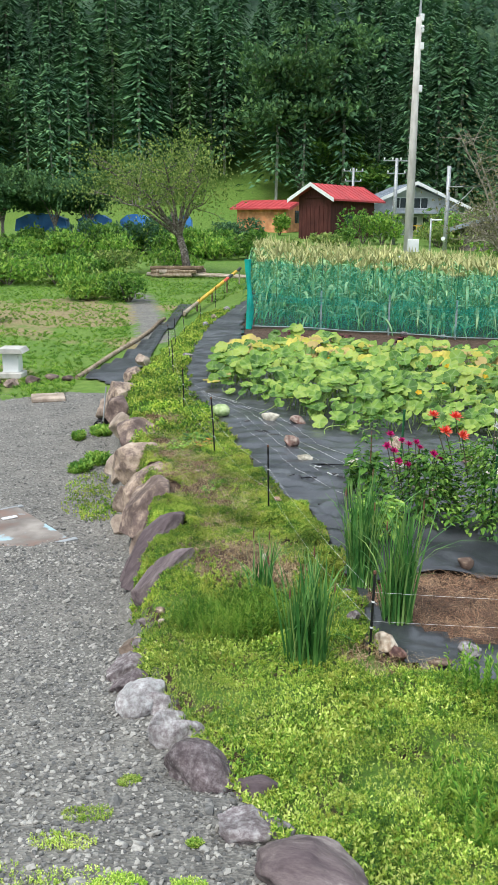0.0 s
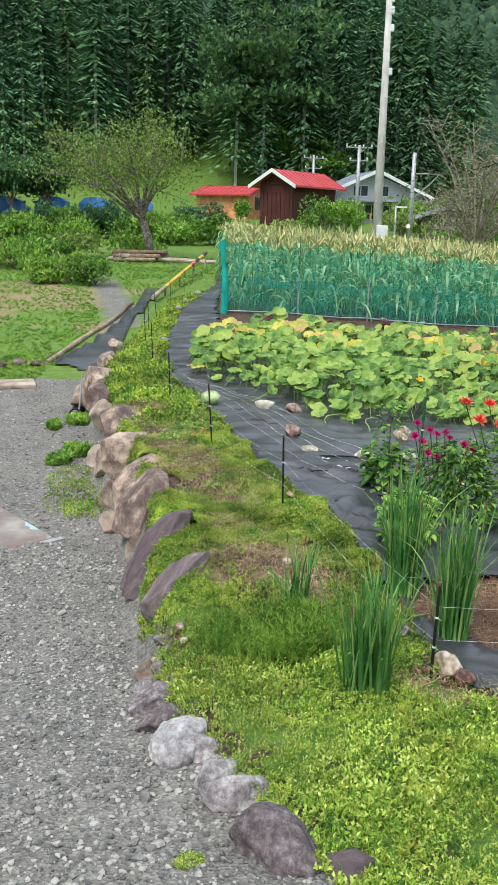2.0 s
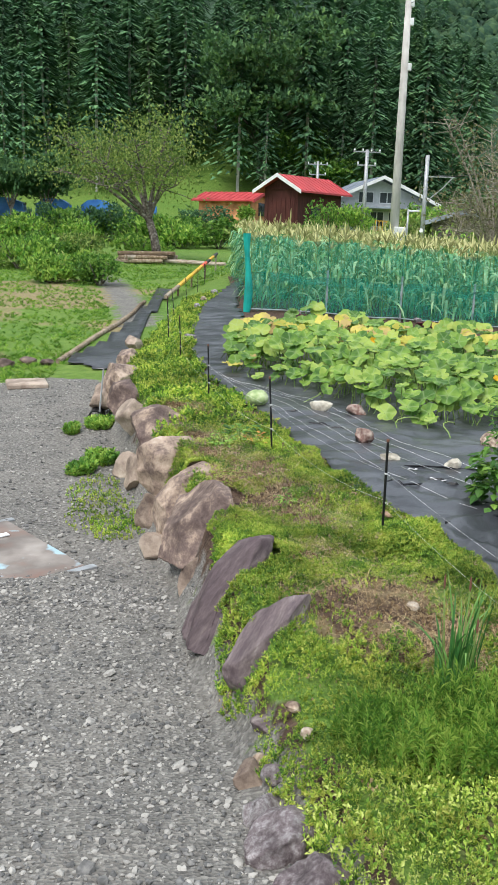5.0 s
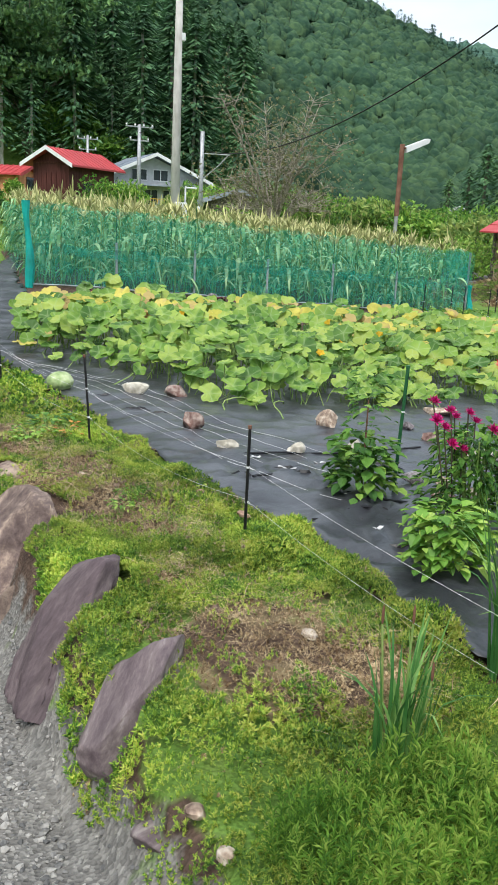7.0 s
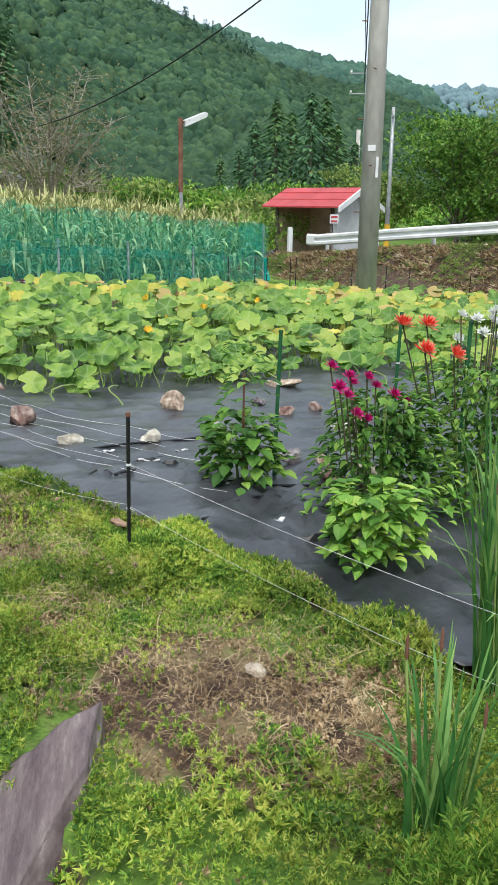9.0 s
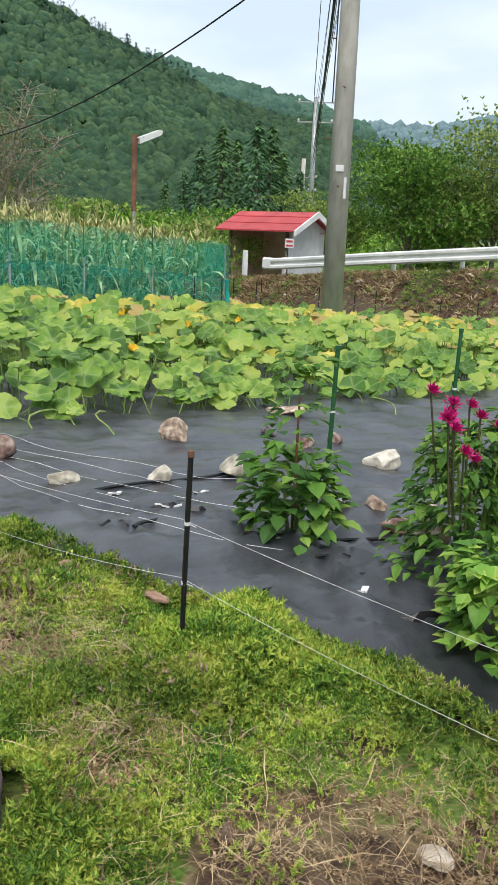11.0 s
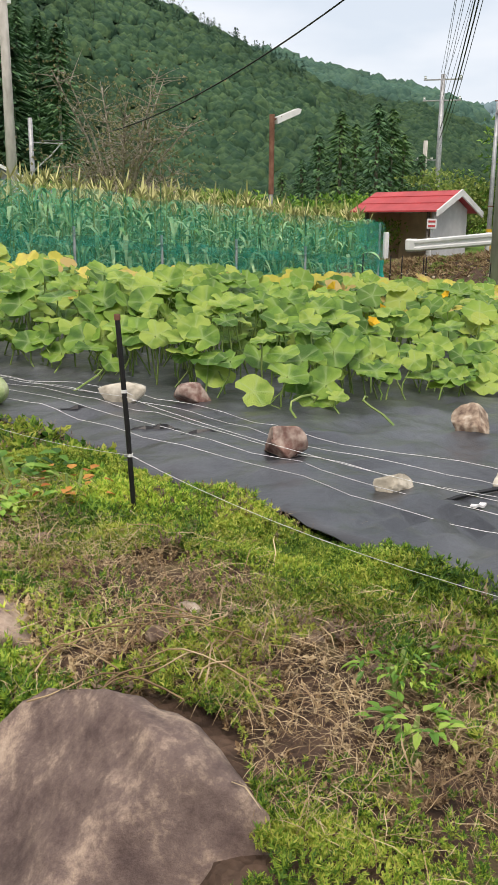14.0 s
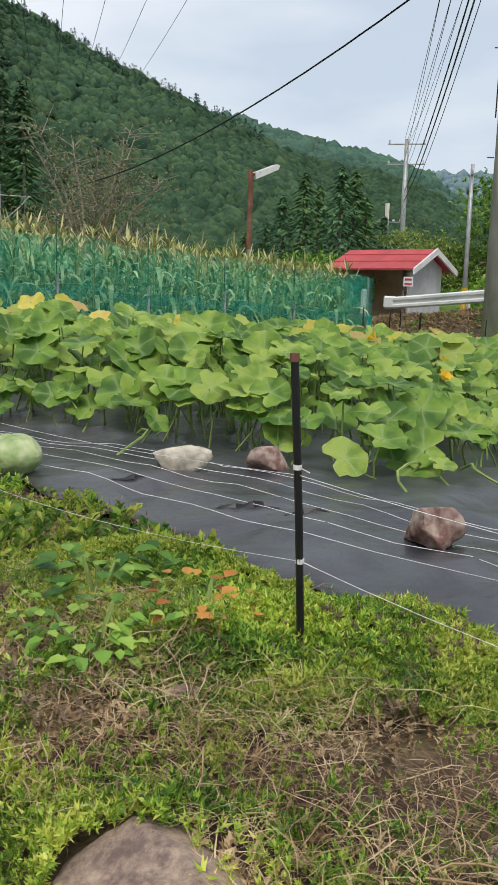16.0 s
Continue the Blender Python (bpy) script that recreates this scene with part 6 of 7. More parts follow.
for k in range(5):
    wire((110 + 9 * k, 330 + 6 * k, 66), (-30 + 9 * k, -60, 48 + 2 * k), 9, 0.05, "faint high power line crossing the valley")

# ---- shelter by the road ----
SF, SG = Vector((-0.30, 0.954, 0)), Vector((0.954, 0.30, 0))


def build_shelter():
    sh = thing("bus_shelter", 18.0, 28.1, -1.12, "small roadside shelter with a red metal roof and grey side wall", "bus shelter", rz=math.degrees(math.atan2(0.954, -0.30)))
    # local x runs along the front (away from the viewer), local y is towards the garden, -y is the depth
    L, D, E, A = 2.75, 2.1, 1.86, 2.40
    def b(nm, c, s, m, lab="", bev=0.01):
        bm = bmesh.new()
        box(bm, *c, *s, bev)
        return part(nm, bm, m, sh, lab)
    bm = bmesh.new()
    for x0 in (0.0,):
        a = [bm.verts.new(v) for v in ((0.02, -D, 0), (0.02, 0, 0), (0.02, 0, E), (0.02, -D / 2, A - 0.08), (0.02, -D, E))]
        c = [bm.verts.new((v.co.x + 0.1, v.co.y, v.co.z)) for v in a]
        bm.faces.new(a)
        bm.faces.new(c[::-1])
        for i in range(5):
            bm.faces.new((a[i], c[i], c[(i + 1) % 5], a[(i + 1) % 5]))
    bmesh.ops.recalc_face_normals(bm, faces=bm.faces[:])
    part("gable_wall", bm, M["wall_grey"], sh, "grey rendered gable wall")
    b("far_wall", (L - 0.06, -D / 2, E / 2), (0.1, D, E), M["wall_tan"], "tan boarded side wall")
    b("back_wall", (L / 2, -D + 0.05, E / 2), (L - 0.24, 0.08, E), M["wall_tan"], "tan boarded back wall")
    b("floor_slab", (L / 2, -D / 2, 0.02), (L, D, 0.08), M["concrete"])
    b("bench", (L / 2 - 0.3, -D + 0.35, 0.42), (L - 0.9, 0.36, 0.05), M["wood"], "wooden bench")
    b("front_post", (L - 0.1, 0.0, E / 2), (0.1, 0.1, E), M["twig"], "dark front post")
    b("front_post", (0.25, -0.02, E / 2), (0.09, 0.09, E), M["twig"], "dark front post")
    b("lintel", (L / 2, 0.0, E - 0.06), (L, 0.08, 0.14), M["twig"], "dark timber lintel")
    for sgn, nm in ((1, "roof_front"), (-1, "roof_back")):
        y0, y1 = -D / 2, (0.42 if sgn > 0 else -D - 0.42)
        n = 14
        for i in range(n):
            bm = bmesh.new()
            x0, x1 = -0.3 + (L + 0.6) * i / n, -0.3 + (L + 0.6) * (i + 1) / n
            za, zb = A, E - 0.12
            vs = [bm.verts.new(v) for v in ((x0, y0, za), (x1, y0, za), (x1, y1, zb), (x0, y1, zb), (x0, y0, za + 0.05), (x1, y0, za + 0.05), (x1, y1, zb + 0.05), (x0, y1, zb + 0.05))]
            for q in ((0, 1, 2, 3), (7, 6, 5, 4), (0, 4, 5, 1), (1, 5, 6, 2), (2, 6, 7, 3), (3, 7, 4, 0)):
                bm.faces.new([vs[k] for k in q])
            bmesh.ops.recalc_face_normals(bm, faces=bm.faces[:])
            part("roof_sheet", bm, M["roofred"], sh)
        bm = bmesh.new()
        for i in (4, 9):
            t = i / 14
            yy, zz = y0 + (y1 - y0) * t, A + 0.055 + (E - 0.12 - A) * t
            box(bm, L / 2, yy, zz, L + 0.6, 0.03, 0.025)
        part("roof_batten", bm, M["roofred"], sh, "raised red metal seams across the roof")
        bm = bmesh.new()
        za, zb = A, E - 0.12
        vs = []
        for x in (-0.36, -0.30):
            vs.append([bm.verts.new(v) for v in ((x, y0, za - 0.14), (x, y1, zb - 0.14), (x, y1, zb + 0.05), (x, y0, za + 0.07))])
        bm.faces.new(vs[0])
        bm.faces.new(vs[1][::-1])
        for i in range(4):
            bm.faces.new((vs[0][i], vs[1][i], vs[1][(i + 1) % 4], vs[0][(i + 1) % 4]))
        bmesh.ops.recalc_face_normals(bm, faces=bm.faces[:])
        part("barge_board", bm, M["white"], sh, "white barge board")


build_shelter()
sg = thing("road_sign", 17.6, 27.8, -1.05, "small white sign plate with red marks on a thin post", "sign")
part("post", tube(bmesh.new(), [(0, 0, 0), (0, 0, 1.45)], 0.02, 6), M["steel"], sg)
bm = bmesh.new()
box(bm, 0, -0.02, 1.3, 0.3, 0.02, 0.3, 0.004, -38)
part("plate", bm, M["white"], sg, "white sign plate")
bm = bmesh.new()
for dz in (0.07, -0.07):
    box(bm, -0.012, -0.034, 1.3 + dz, 0.22, 0.012, 0.06, 0, -38)
part("marking", bm, M["roofred"], sg, "unreadable red lettering bars")
sp = thing("marker_post", 15.5, 27.4, -1.05, "short white marker post at the road edge", "marker post")
bm = bmesh.new()
box(bm, 0, 0, 0.5, 0.14, 0.14, 1.05, 0.02)
part("post", bm, M["white"], sp)


def build_rail():
    ob = tagged(new("guard_rail"), "white corrugated steel guard rail on short posts along the road", "guard rail")
    pts = [(15.7, 26.2, -0.56), (16.0, 24.3, -0.40), (16.3, 22.4, -0.24), (17.1, 18.9, 0.05), (18.0, 15.0, 0.38), (19.0, 11.0, 0.7), (20.2, 6.0, 1.1)]
    prof = [(0.0, 0.0), (0.05, 0.04), (0.05, 0.10), (0.0, 0.14), (0.0, 0.2), (0.05, 0.24), (0.05, 0.3), (0.0, 0.34)]
    bm = bmesh.new()
    rows = []
    for x, y, z in pts:
        rows.append([bm.verts.new((x - 0.12 - a, y - 0.04, z + b)) for a, b in prof] + [bm.verts.new((x - 0.10 - a, y - 0.03, z + b)) for a, b in prof[::-1]])
    for r0, r1 in zip(rows, rows[1:]):
        n = len(r0)
        for k in range(n):
            bm.faces.new((r0[k], r0[(k + 1) % n], r1[(k + 1) % n], r1[k]))
    for r in (rows[0], rows[-1]):
        bm.faces.new(r)
    bmesh.ops.recalc_face_normals(bm, faces=bm.faces[:])
    part("beam", bm, M["white"], ob, "white corrugated steel beam")
    bm = bmesh.new()
    box(bm, 15.6, 26.35, -0.38, 0.16, 0.42, 0.36, 0.05, 8)
    part("end_piece", bm, M["white"], ob, "rounded white end piece")
    for x, y, z in [(15.85, 25.9, -0.53), (16.15, 23.9, -0.36), (16.5, 21.9, -0.2), (16.95, 19.9, -0.03), (17.45, 17.9, 0.13), (17.9, 15.9, 0.3), (18.4, 13.9, 0.46)]:
        part("post", tube(bmesh.new(), [(x + 0.03, y, z - 0.9), (x + 0.03, y, z + 0.36)], 0.065, 10), M["white"], ob, "white steel post")


build_rail()


# ---- houses ----
def house(name, x, y, z, rz, w, d, eave, apex, wall, roof, label, over=0.6, trim="white"):
    """A gabled house, its gable facing -y, w wide and d deep; x, y is the front's middle."""
    ob = thing(name, x, y, z, label, "house", rz=rz)
    bm = bmesh.new()
    prism(bm, [(-w / 2, -0.5), (w / 2, -0.5), (w / 2, eave), (0, apex - 0.12), (-w / 2, eave)], 0, d)
    part("wall", bm, wall, ob)
    sl = (apex - eave) / (w / 2)
    for s in (-1, 1):
        bm = bmesh.new()
        xe, ze = s * (w / 2 + over), eave - over * sl
        prism(bm, sorted([(0, apex), (xe, ze)], key=lambda p: p[0])[:: 1] + sorted([(0, apex + 0.13), (xe, ze + 0.13)], key=lambda p: -p[0]), -over, d + over)
        part("roof", bm, roof, ob, "metal roof slope with standing seams")
        for i in range(12):
            yy = -over + (d + 2 * over) * (i + 0.5) / 12
            seam = prism(bmesh.new(), [(0.02 * s, apex + 0.135), (xe, ze + 0.135), (xe, ze + 0.17), (0.02 * s, apex + 0.17)], yy - 0.03, yy + 0.03)
            part("roof_seam", seam, roof, ob)
        bm = bmesh.new()
        prism(bm, [(0, apex - 0.1), (xe, ze - 0.1), (xe, ze + 0.18), (0, apex + 0.18)], -over - 0.05, -over)
        part("barge_board", bm, M[trim], ob, "white barge board")
    return ob


def panel(ob, name, cx, cy, cz, sx, sy, sz, m, label=""):
    bm = bmesh.new()
    box(bm, cx, cy, cz, sx, sy, sz, 0.01)
    return part(name, bm, m, ob, label)


shed = house("red_roof_barn", 5.07, 68.0, 0.71, -38.4, 2.95, 6.4, 3.38, 4.2, M["woodred"], M["roofred"], "dark red boarded barn with a bright red metal roof", 0.66)
for i in range(7):
    panel(shed, "board", -1.2 + 0.4 * i, -0.03, 1.3, 0.06, 0.04, 2.7, M["woodred"])
panel(shed, "side_window", 1.48, 2.5, 1.7, 0.05, 1.2, 0.7, M["glass"], "dark side window")
panel(shed, "tie_beam", 0, -0.06, 3.3, 2.8, 0.08, 0.12, M["woodred"])
h2 = house("farm_house", 14.1, 76.0, 1.05, 4, 8.0, 8.0, 2.65, 4.4, M["wall_grey"], M["roofgrey"], "two-storey grey farm house with a wide grey-blue gable roof", 1.1)
bm = bmesh.new()
prism(bm, [(-5.2, 1.95), (5.2, 1.95), (5.2, 2.05), (-5.2, 2.05)], -1.5, 0.0)
part("lower_roof", bm, M["roofgrey"], h2, "grey lower eave roof")
for i, (a, b) in enumerate(((-1.5, 0.9), (0.3, 0.9), (-0.6, 0.0))):
    if b:
        fr = panel(h2, "window", a + 0.3, -0.04, 2.85, 1.3, 0.08, 0.95, M["white"], "white framed upper window")
        for k in (-0.32, 0.32):
            panel(fr, "pane", a + 0.3 + k, -0.09, 2.85, 0.56, 0.02, 0.8, M["glass"])
for i in range(5):
    fr = panel(h2, "window", -3.4 + 1.6 * i, -0.04, 1.1, 1.2, 0.08, 1.3, M["white"], "white framed lower window")
    for k in (-0.29, 0.29):
        panel(fr, "pane", -3.4 + 1.6 * i + k, -0.09, 1.1, 0.5, 0.02, 1.15, M["glass"])
bm = bmesh.new()
for i in range(9):
    box(bm, -0.6 + 0.3 * i, -1.3, 0.5, 0.05, 0.05, 0.95)
box(bm, 0.6, -1.3, 0.95, 2.6, 0.06, 0.06)
box(bm, 0.6, -1.3, 0.15, 2.6, 0.06, 0.06)
part("balcony_fence", bm, M["yellow"], h2, "yellowish lattice fence")
for k in (-4.9, -2.4, 2.2, 4.9):
    panel(h2, "porch_post", k, -1.35, 0.9, 0.12, 0.12, 2.1, M["white"])
h3 = house("small_house", 4.3, 80.0, 1.75, 62, 4.0, 5.0, 1.75, 2.35, M["orange"], M["roofred"], "small orange-walled house with a low red roof", 0.5, "roofred")
panel(h3, "window", 0.5, -0.04, 1.0, 1.6, 0.08, 1.1, M["glass"], "dark window")
panel(h3, "door", 2.03, 1.5, 0.9, 0.08, 1.0, 1.7, M["glass"], "dark sliding door")
h4 = house("farm_shed", 16.2, 58.6, 0.3, -20, 4.2, 5.0, 1.5, 2.15, M["twig"], M["roofgrey"], "low dark shed with a grey roof behind the corn", 0.6, "roofgrey")
h5 = house("farm_house", 70, 120, -1.0, -30, 9, 9, 3, 5, M["wall_grey"], M["roofgrey"], "distant pale house in the valley", 0.6)

# ---- left of the drive ----
plate = thing("steel_plate", -2.62, 7.95, gz(-2.4, 8.0) + 0.02, "rusty steel cover plate with flaking light blue paint on the gravel", "cover plate", rz=38)


def plate_material():
    m = mat("flaking_blue_plate", [(0.22, 0.12, 0.09), (0.2, 0.17, 0.15), (0.34, 0.3, 0.27)], 3, 0.45, 0.2, 6, 2, 0.3)
    n, l = m.node_tree.nodes, m.node_tree.links
    b = n["Principled BSDF"]
    src = b.inputs["Base Color"].links[0].from_socket
    nz, r, mx = n.new("ShaderNodeTexNoise"), n.new("ShaderNodeValToRGB"), n.new("ShaderNodeMixRGB")
    nz.inputs["Scale"].default_value, nz.inputs["Detail"].default_value = 2.1, 7
    r.color_ramp.elements[0].position, r.color_ramp.elements[1].position = 0.6, 0.64
    mx.inputs["Color2"].default_value = (0.36, 0.5, 0.56, 1)
    l.new(n["Texture Coordinate"].outputs["Object"], nz.inputs["Vector"])
    l.new(nz.outputs["Fac"], r.inputs["Fac"])
    l.new(r.outputs["Color"], mx.inputs["Fac"])
    l.new(src, mx.inputs["Color1"])
    l.new(mx.outputs["Color"], b.inputs["Base Color"])
    return m


bm = bmesh.new()
box(bm, 0, 0, 0, 1.22, 1.22, 0.03, 0.006)
part("plate", bm, plate_material(), plate)
bm = bmesh.new()
box(bm, 0.38, 0.28, 0.024, 0.16, 0.06, 0.014, 0.004)
part("handle", bm, M["white"], plate, "pale recessed grip")
for s in (-1, 1):
    bm = bmesh.new()
    box(bm, 0, s * 0.64, -0.01, 1.36, 0.06, 0.04, 0.004)
    part("frame", bm, M["steel"], plate, "grey steel edge frame")
slab = thing("paving_slab", -3.35, 14.0, gz(-3.35, 14.0), "flat grey stone slab lying on the gravel", "slab", rz=15)
bm = bmesh.new()
box(bm, 0, 0, 0.03, 0.55, 0.5, 0.07, 0.015)
part("slab", bm, M["rock_tan"], slab)
for i, (x, y, s) in enumerate([(-4.9, 14.2, 0.4), (-4.5, 14.5, 0.42), (-4.2, 14.9, 0.36), (-3.9, 15.2, 0.36), (-3.6, 15.45, 0.3), (-3.3, 15.4, 0.24), (-4.6, 15.0, 0.4), (-5.2, 14.7, 0.5), (-5.0, 13.8, 0.34)]):
    rock("edging_stone", 130 + i, x, y, gz(x, y) + s * 0.12, (s, s * 0.8, s * 0.55), (0, 0, 40 * i), M["rock"], "brownish rounded stone edging the drive by the lawn", "stone", 3, "drive edging stones")
lant = thing("garden_lantern", -4.35, 15.6, gz(-4.35, 15.6), "small weathered white stone garden lantern at the lawn corner", "garden lantern")
bm = bmesh.new()
box(bm, 0, 0, 0.06, 0.42, 0.42, 0.12, 0.02)
part("base", bm, M["concrete"], lant)
bm = bmesh.new()
box(bm, 0, 0, 0.30, 0.30, 0.30, 0.38, 0.02)
part("body", bm, M["white"], lant, "whitish square body")
bm = bmesh.new()
prism(bm, [(-0.26, 0.48), (0.26, 0.48), (0.2, 0.56), (-0.2, 0.56)], -0.26, 0.26)
part("roof", bm, M["concrete"], lant, "grey stone cap")
for i, (p, q) in enumerate((((-3.15, 15.5), (-2.45, 20.3)), ((-2.45, 20.3), (-2.3, 23.5)))):
    pts = [(p[0] + (q[0] - p[0]) * t, p[1] + (q[1] - p[1]) * t, gz(p[0] + (q[0] - p[0]) * t, p[1] + (q[1] - p[1]) * t) + 0.04) for t in np.linspace(0, 1, 8)]
    tagged(part("edging_pole", tube(bmesh.new(), pts, 0.045, 8), M["wood"], label="weathered wooden pole edging the lawn"), category="edging")
yp = thing("marker_bar", -1.78, 23.6, gz(-1.78, 23.6) + 0.08, "long yellow barrier poles with black and orange bands lying on supports", "barrier pole")
for k, o in enumerate((0, 0.14)):
    a, b = Vector((0, o, 0.05)), Vector((1.45, 10.6 + o, 0.85))
    seq = [(0, 0.18, "wood"), (0.18, 0.62, "yellow"), (0.62, 0.72, "coral"), (0.72, 0.80, "black"), (0.80, 0.9, "yellow"), (0.9, 1.0, "black")]
    for t0, t1, m in seq:
        p, q = a.lerp(b, t0), a.lerp(b, t1)
        part("band", tube(bmesh.new(), [p, q], 0.055, 8), M[m], yp, "yellow band" if m == "yellow" else "black band" if m == "black" else "orange band" if m == "coral" else "bare wooden end")
for y in (25.5, 28, 31, 34):
    t = (y - 23.6) / 10.6
    part("support", tube(bmesh.new(), [(1.45 * t - 0.02, y - 23.6, -0.3), (1.45 * t, y - 23.6, 0.05 + 0.8 * t)], 0.03, 6), M["wood"], yp, "thin support stick")
for i in range(13):
    g = random.Random(i)
    x, y = -3.5 + (0.9 * g.random()), 37.2 + 0.9 * g.random()
    L = 1.4 + g.random()
    a = g.uniform(-0.35, 0.35)
    z = gz(x, y) + 0.1 + 0.14 * (i // 5)
    tagged(part("log", tube(bmesh.new(), [(x - L / 2 * math.cos(a), y - L / 2 * math.sin(a), z), (x + L / 2 * math.cos(a), y + L / 2 * math.sin(a), z + 0.04)], [0.09, 0.08], 9), M["wood"], label="weathered log in a pile under the orchard tree"), category="log", group="log pile")
for i in range(3):
    y = 37.2 + 0.35 * i
    tagged(part("plank", tube(bmesh.new(), [(-2.3, y, gz(-2.3, y) + 0.15), (0.1, y - 0.4, gz(0.1, y) + 0.06)], 0.06, 6), M["wood"], label="long weathered plank lying beside the log pile"), category="plank", group="planks")


# ---- trees and bushes ----
def limb_tree(name, x, y, h, spread, seed, leaf_m, label, category="tree", n_leaf=2200, leaf=0.11, trunk=0.12, bare=0.0, lean=(0, 0), fork=0.35, limbs=7, blobs=26, flatten=0.6, base=None, bark="twig", low=0.45, twigs=5):
    """A trunk with limbs, twigs, and leaves in uneven clumps round the twigs' ends."""
    g = np.random.default_rng(seed)
    ob = thing(name, x, y, (gz(x, y) if base is None else base), label, category)
    fk = Vector((lean[0] * fork, lean[1] * fork, h * fork))
    bm = tube(bmesh.new(), [(0, 0, -0.2), (lean[0] * fork * 0.4, lean[1] * fork * 0.4, h * fork * 0.5), fk], [trunk * 1.25, trunk, trunk * 0.85], 10)
    part("trunk", bm, M[bark], ob, smooth=True)
    ends = []
    bm = bmesh.new()
    for i in range(limbs):
        a = 2 * math.pi * i / limbs + g.uniform(-0.3, 0.3)
        r = spread * g.uniform(0.55, 1.0)
        top = h * g.uniform(low + 0.15, 1.0)
        e = Vector((lean[0] + r * math.cos(a), lean[1] + r * math.sin(a), top))
        st = fk * g.uniform(0.7, 1.0)
        m_ = st.lerp(e, 0.5) + Vector((0, 0, h * 0.06))
        tube(bm, [st, m_, e], [trunk * 0.5, trunk * 0.3, trunk * 0.08], 6)
        ends += [e, m_]
        for _ in range(twigs):
            q = m_.lerp(e, g.uniform(0, 0.9))
            d = Vector((g.normal(0, 1), g.normal(0, 1), g.uniform(-0.1, 1.0))).normalized() * spread * g.uniform(0.2, 0.5)
            tube(bm, [q, q + d * 0.5 + Vector((0, 0, 0.03)), q + d], [trunk * 0.15, trunk * 0.08, trunk * 0.02], 4, False)
            ends.append(q + d)
    part("branching", bm, M[bark], ob)
    E = np.array([e[:] for e in ends])
    while len(E) < blobs:
        k = g.integers(0, len(ends), 8)
        E = np.concatenate([E, E[k] + g.normal(0, spread * 0.15, (8, 3))])
    n = int(n_leaf)
    c = E[g.integers(0, len(E), n)]
    sz = spread * 0.2 * (0.6 + g.uniform(0, 0.8, n))[:, None]
    p = c + g.normal(0, 1, (n, 3)) * sz * np.array([1, 1, flatten])
    p[:, 2] = np.maximum(p[:, 2], h * low * 0.6)
    lv, lf = leafy(3, 1.0, 0.55, 1.4, seed)
    v, f = scattered(lv, lf, p, turns(n, 1.2, g), leaf * g.uniform(0.6, 1.3, n))
    raw("crown", v, f, M[leaf_m], ob, False, "", "stuff")
    return ob


limb_tree("orchard_tree", -2.62, 38.4, 5.9, 3.0, 3, "leaf_dull", "leaning old orchard tree with sparse dull green leaves on the lawn", n_leaf=6500, leaf=0.12, trunk=0.17, lean=(-1.5, 0), fork=0.36, limbs=14, twigs=9, low=0.3)
limb_tree("half_dead_tree", 11.6, 39.0, 6.9, 2.9, 4, "leaf_olive", "tall half-bare tree with grey twigs behind the corn", n_leaf=2600, leaf=0.11, trunk=0.14, fork=0.2, limbs=30, twigs=20, blobs=60, low=0.1, bark="bare_twig")
for i, (x, y, h, r, s) in enumerate([(25.4, 29.6, 5.6, 2.7, 5), (27.6, 27.2, 5.7, 2.8, 6), (29.0, 23.3, 5.6, 2.8, 7), (24.2, 33.8, 3.4, 1.9, 8), (31.5, 32.5, 5.6, 3, 9), (28.5, 18.5, 5.4, 2.6, 10)]):
    limb_tree("roadside_tree", x, y, h, r, s, "leaf_dull" if i % 2 else "leaf", "spreading green roadside tree with layered branches beyond the guard rail", n_leaf=4800, leaf=0.2, trunk=0.10, fork=0.2, limbs=13, twigs=9, flatten=0.3, low=0.12)


def bush(name, x, y, w, h, seed, m, label, n=900, leaf=0.12, base=None):
    g = np.random.default_rng(seed)
    ob = thing(name, x, y, gz(x, y) if base is None else base, label, "bush")
    bm = bmesh.new()
    for i in range(6):
        a = i * 1.05
        tube(bm, [(0, 0, -0.1), (0.2 * w * math.cos(a), 0.2 * w * math.sin(a), h * 0.4), (0.36 * w * math.cos(a), 0.36 * w * math.sin(a), h * 0.8)], [0.03, 0.02, 0.008], 5)
    part("stems", bm, M["twig"], ob)
    k = 9
    c = np.stack([g.uniform(-0.36, 0.36, k) * w, g.uniform(-0.36, 0.36, k) * w, g.uniform(0.25, 0.75, k) * h], -1)
    i = g.integers(0, k, n)
    d = g.normal(0, 1, (n, 3))
    d /= np.linalg.norm(d, axis=1)[:, None]
    p = c[i] + d * np.array([0.3 * w, 0.3 * w, 0.32 * h]) * g.uniform(0.6, 1.08, (n, 1))
    p[:, 2] = np.abs(p[:, 2])
    lv, lf = leafy(3, 1.0, 0.5, 1.4, seed)
    v, f = scattered(lv, lf, p, turns(n, 1.0, g), leaf * g.uniform(0.6, 1.3, n))
    raw("foliage", v, f, M[m], ob, False, "", "stuff")
    return ob


bush("berry_bush", -5.5, 28.6, 1.5, 0.75, 1, "leaf_bright", "loose blueberry-like bush on the lawn", 1100, 0.13)
bush("berry_bush", -3.9, 28.0, 1.4, 0.85, 2, "leaf", "loose leafy bush on the lawn", 1100, 0.13)
bush("berry_bush", -4.5, 29.4, 1.2, 0.9, 3, "leaf_bright", "loose leafy bush on the lawn", 700, 0.12)
bush("berry_bush", -7.4, 22.5, 1.4, 1.0, 4, "leaf", "leafy bush at the lawn edge", 700, 0.12)
gq = random.Random(77)
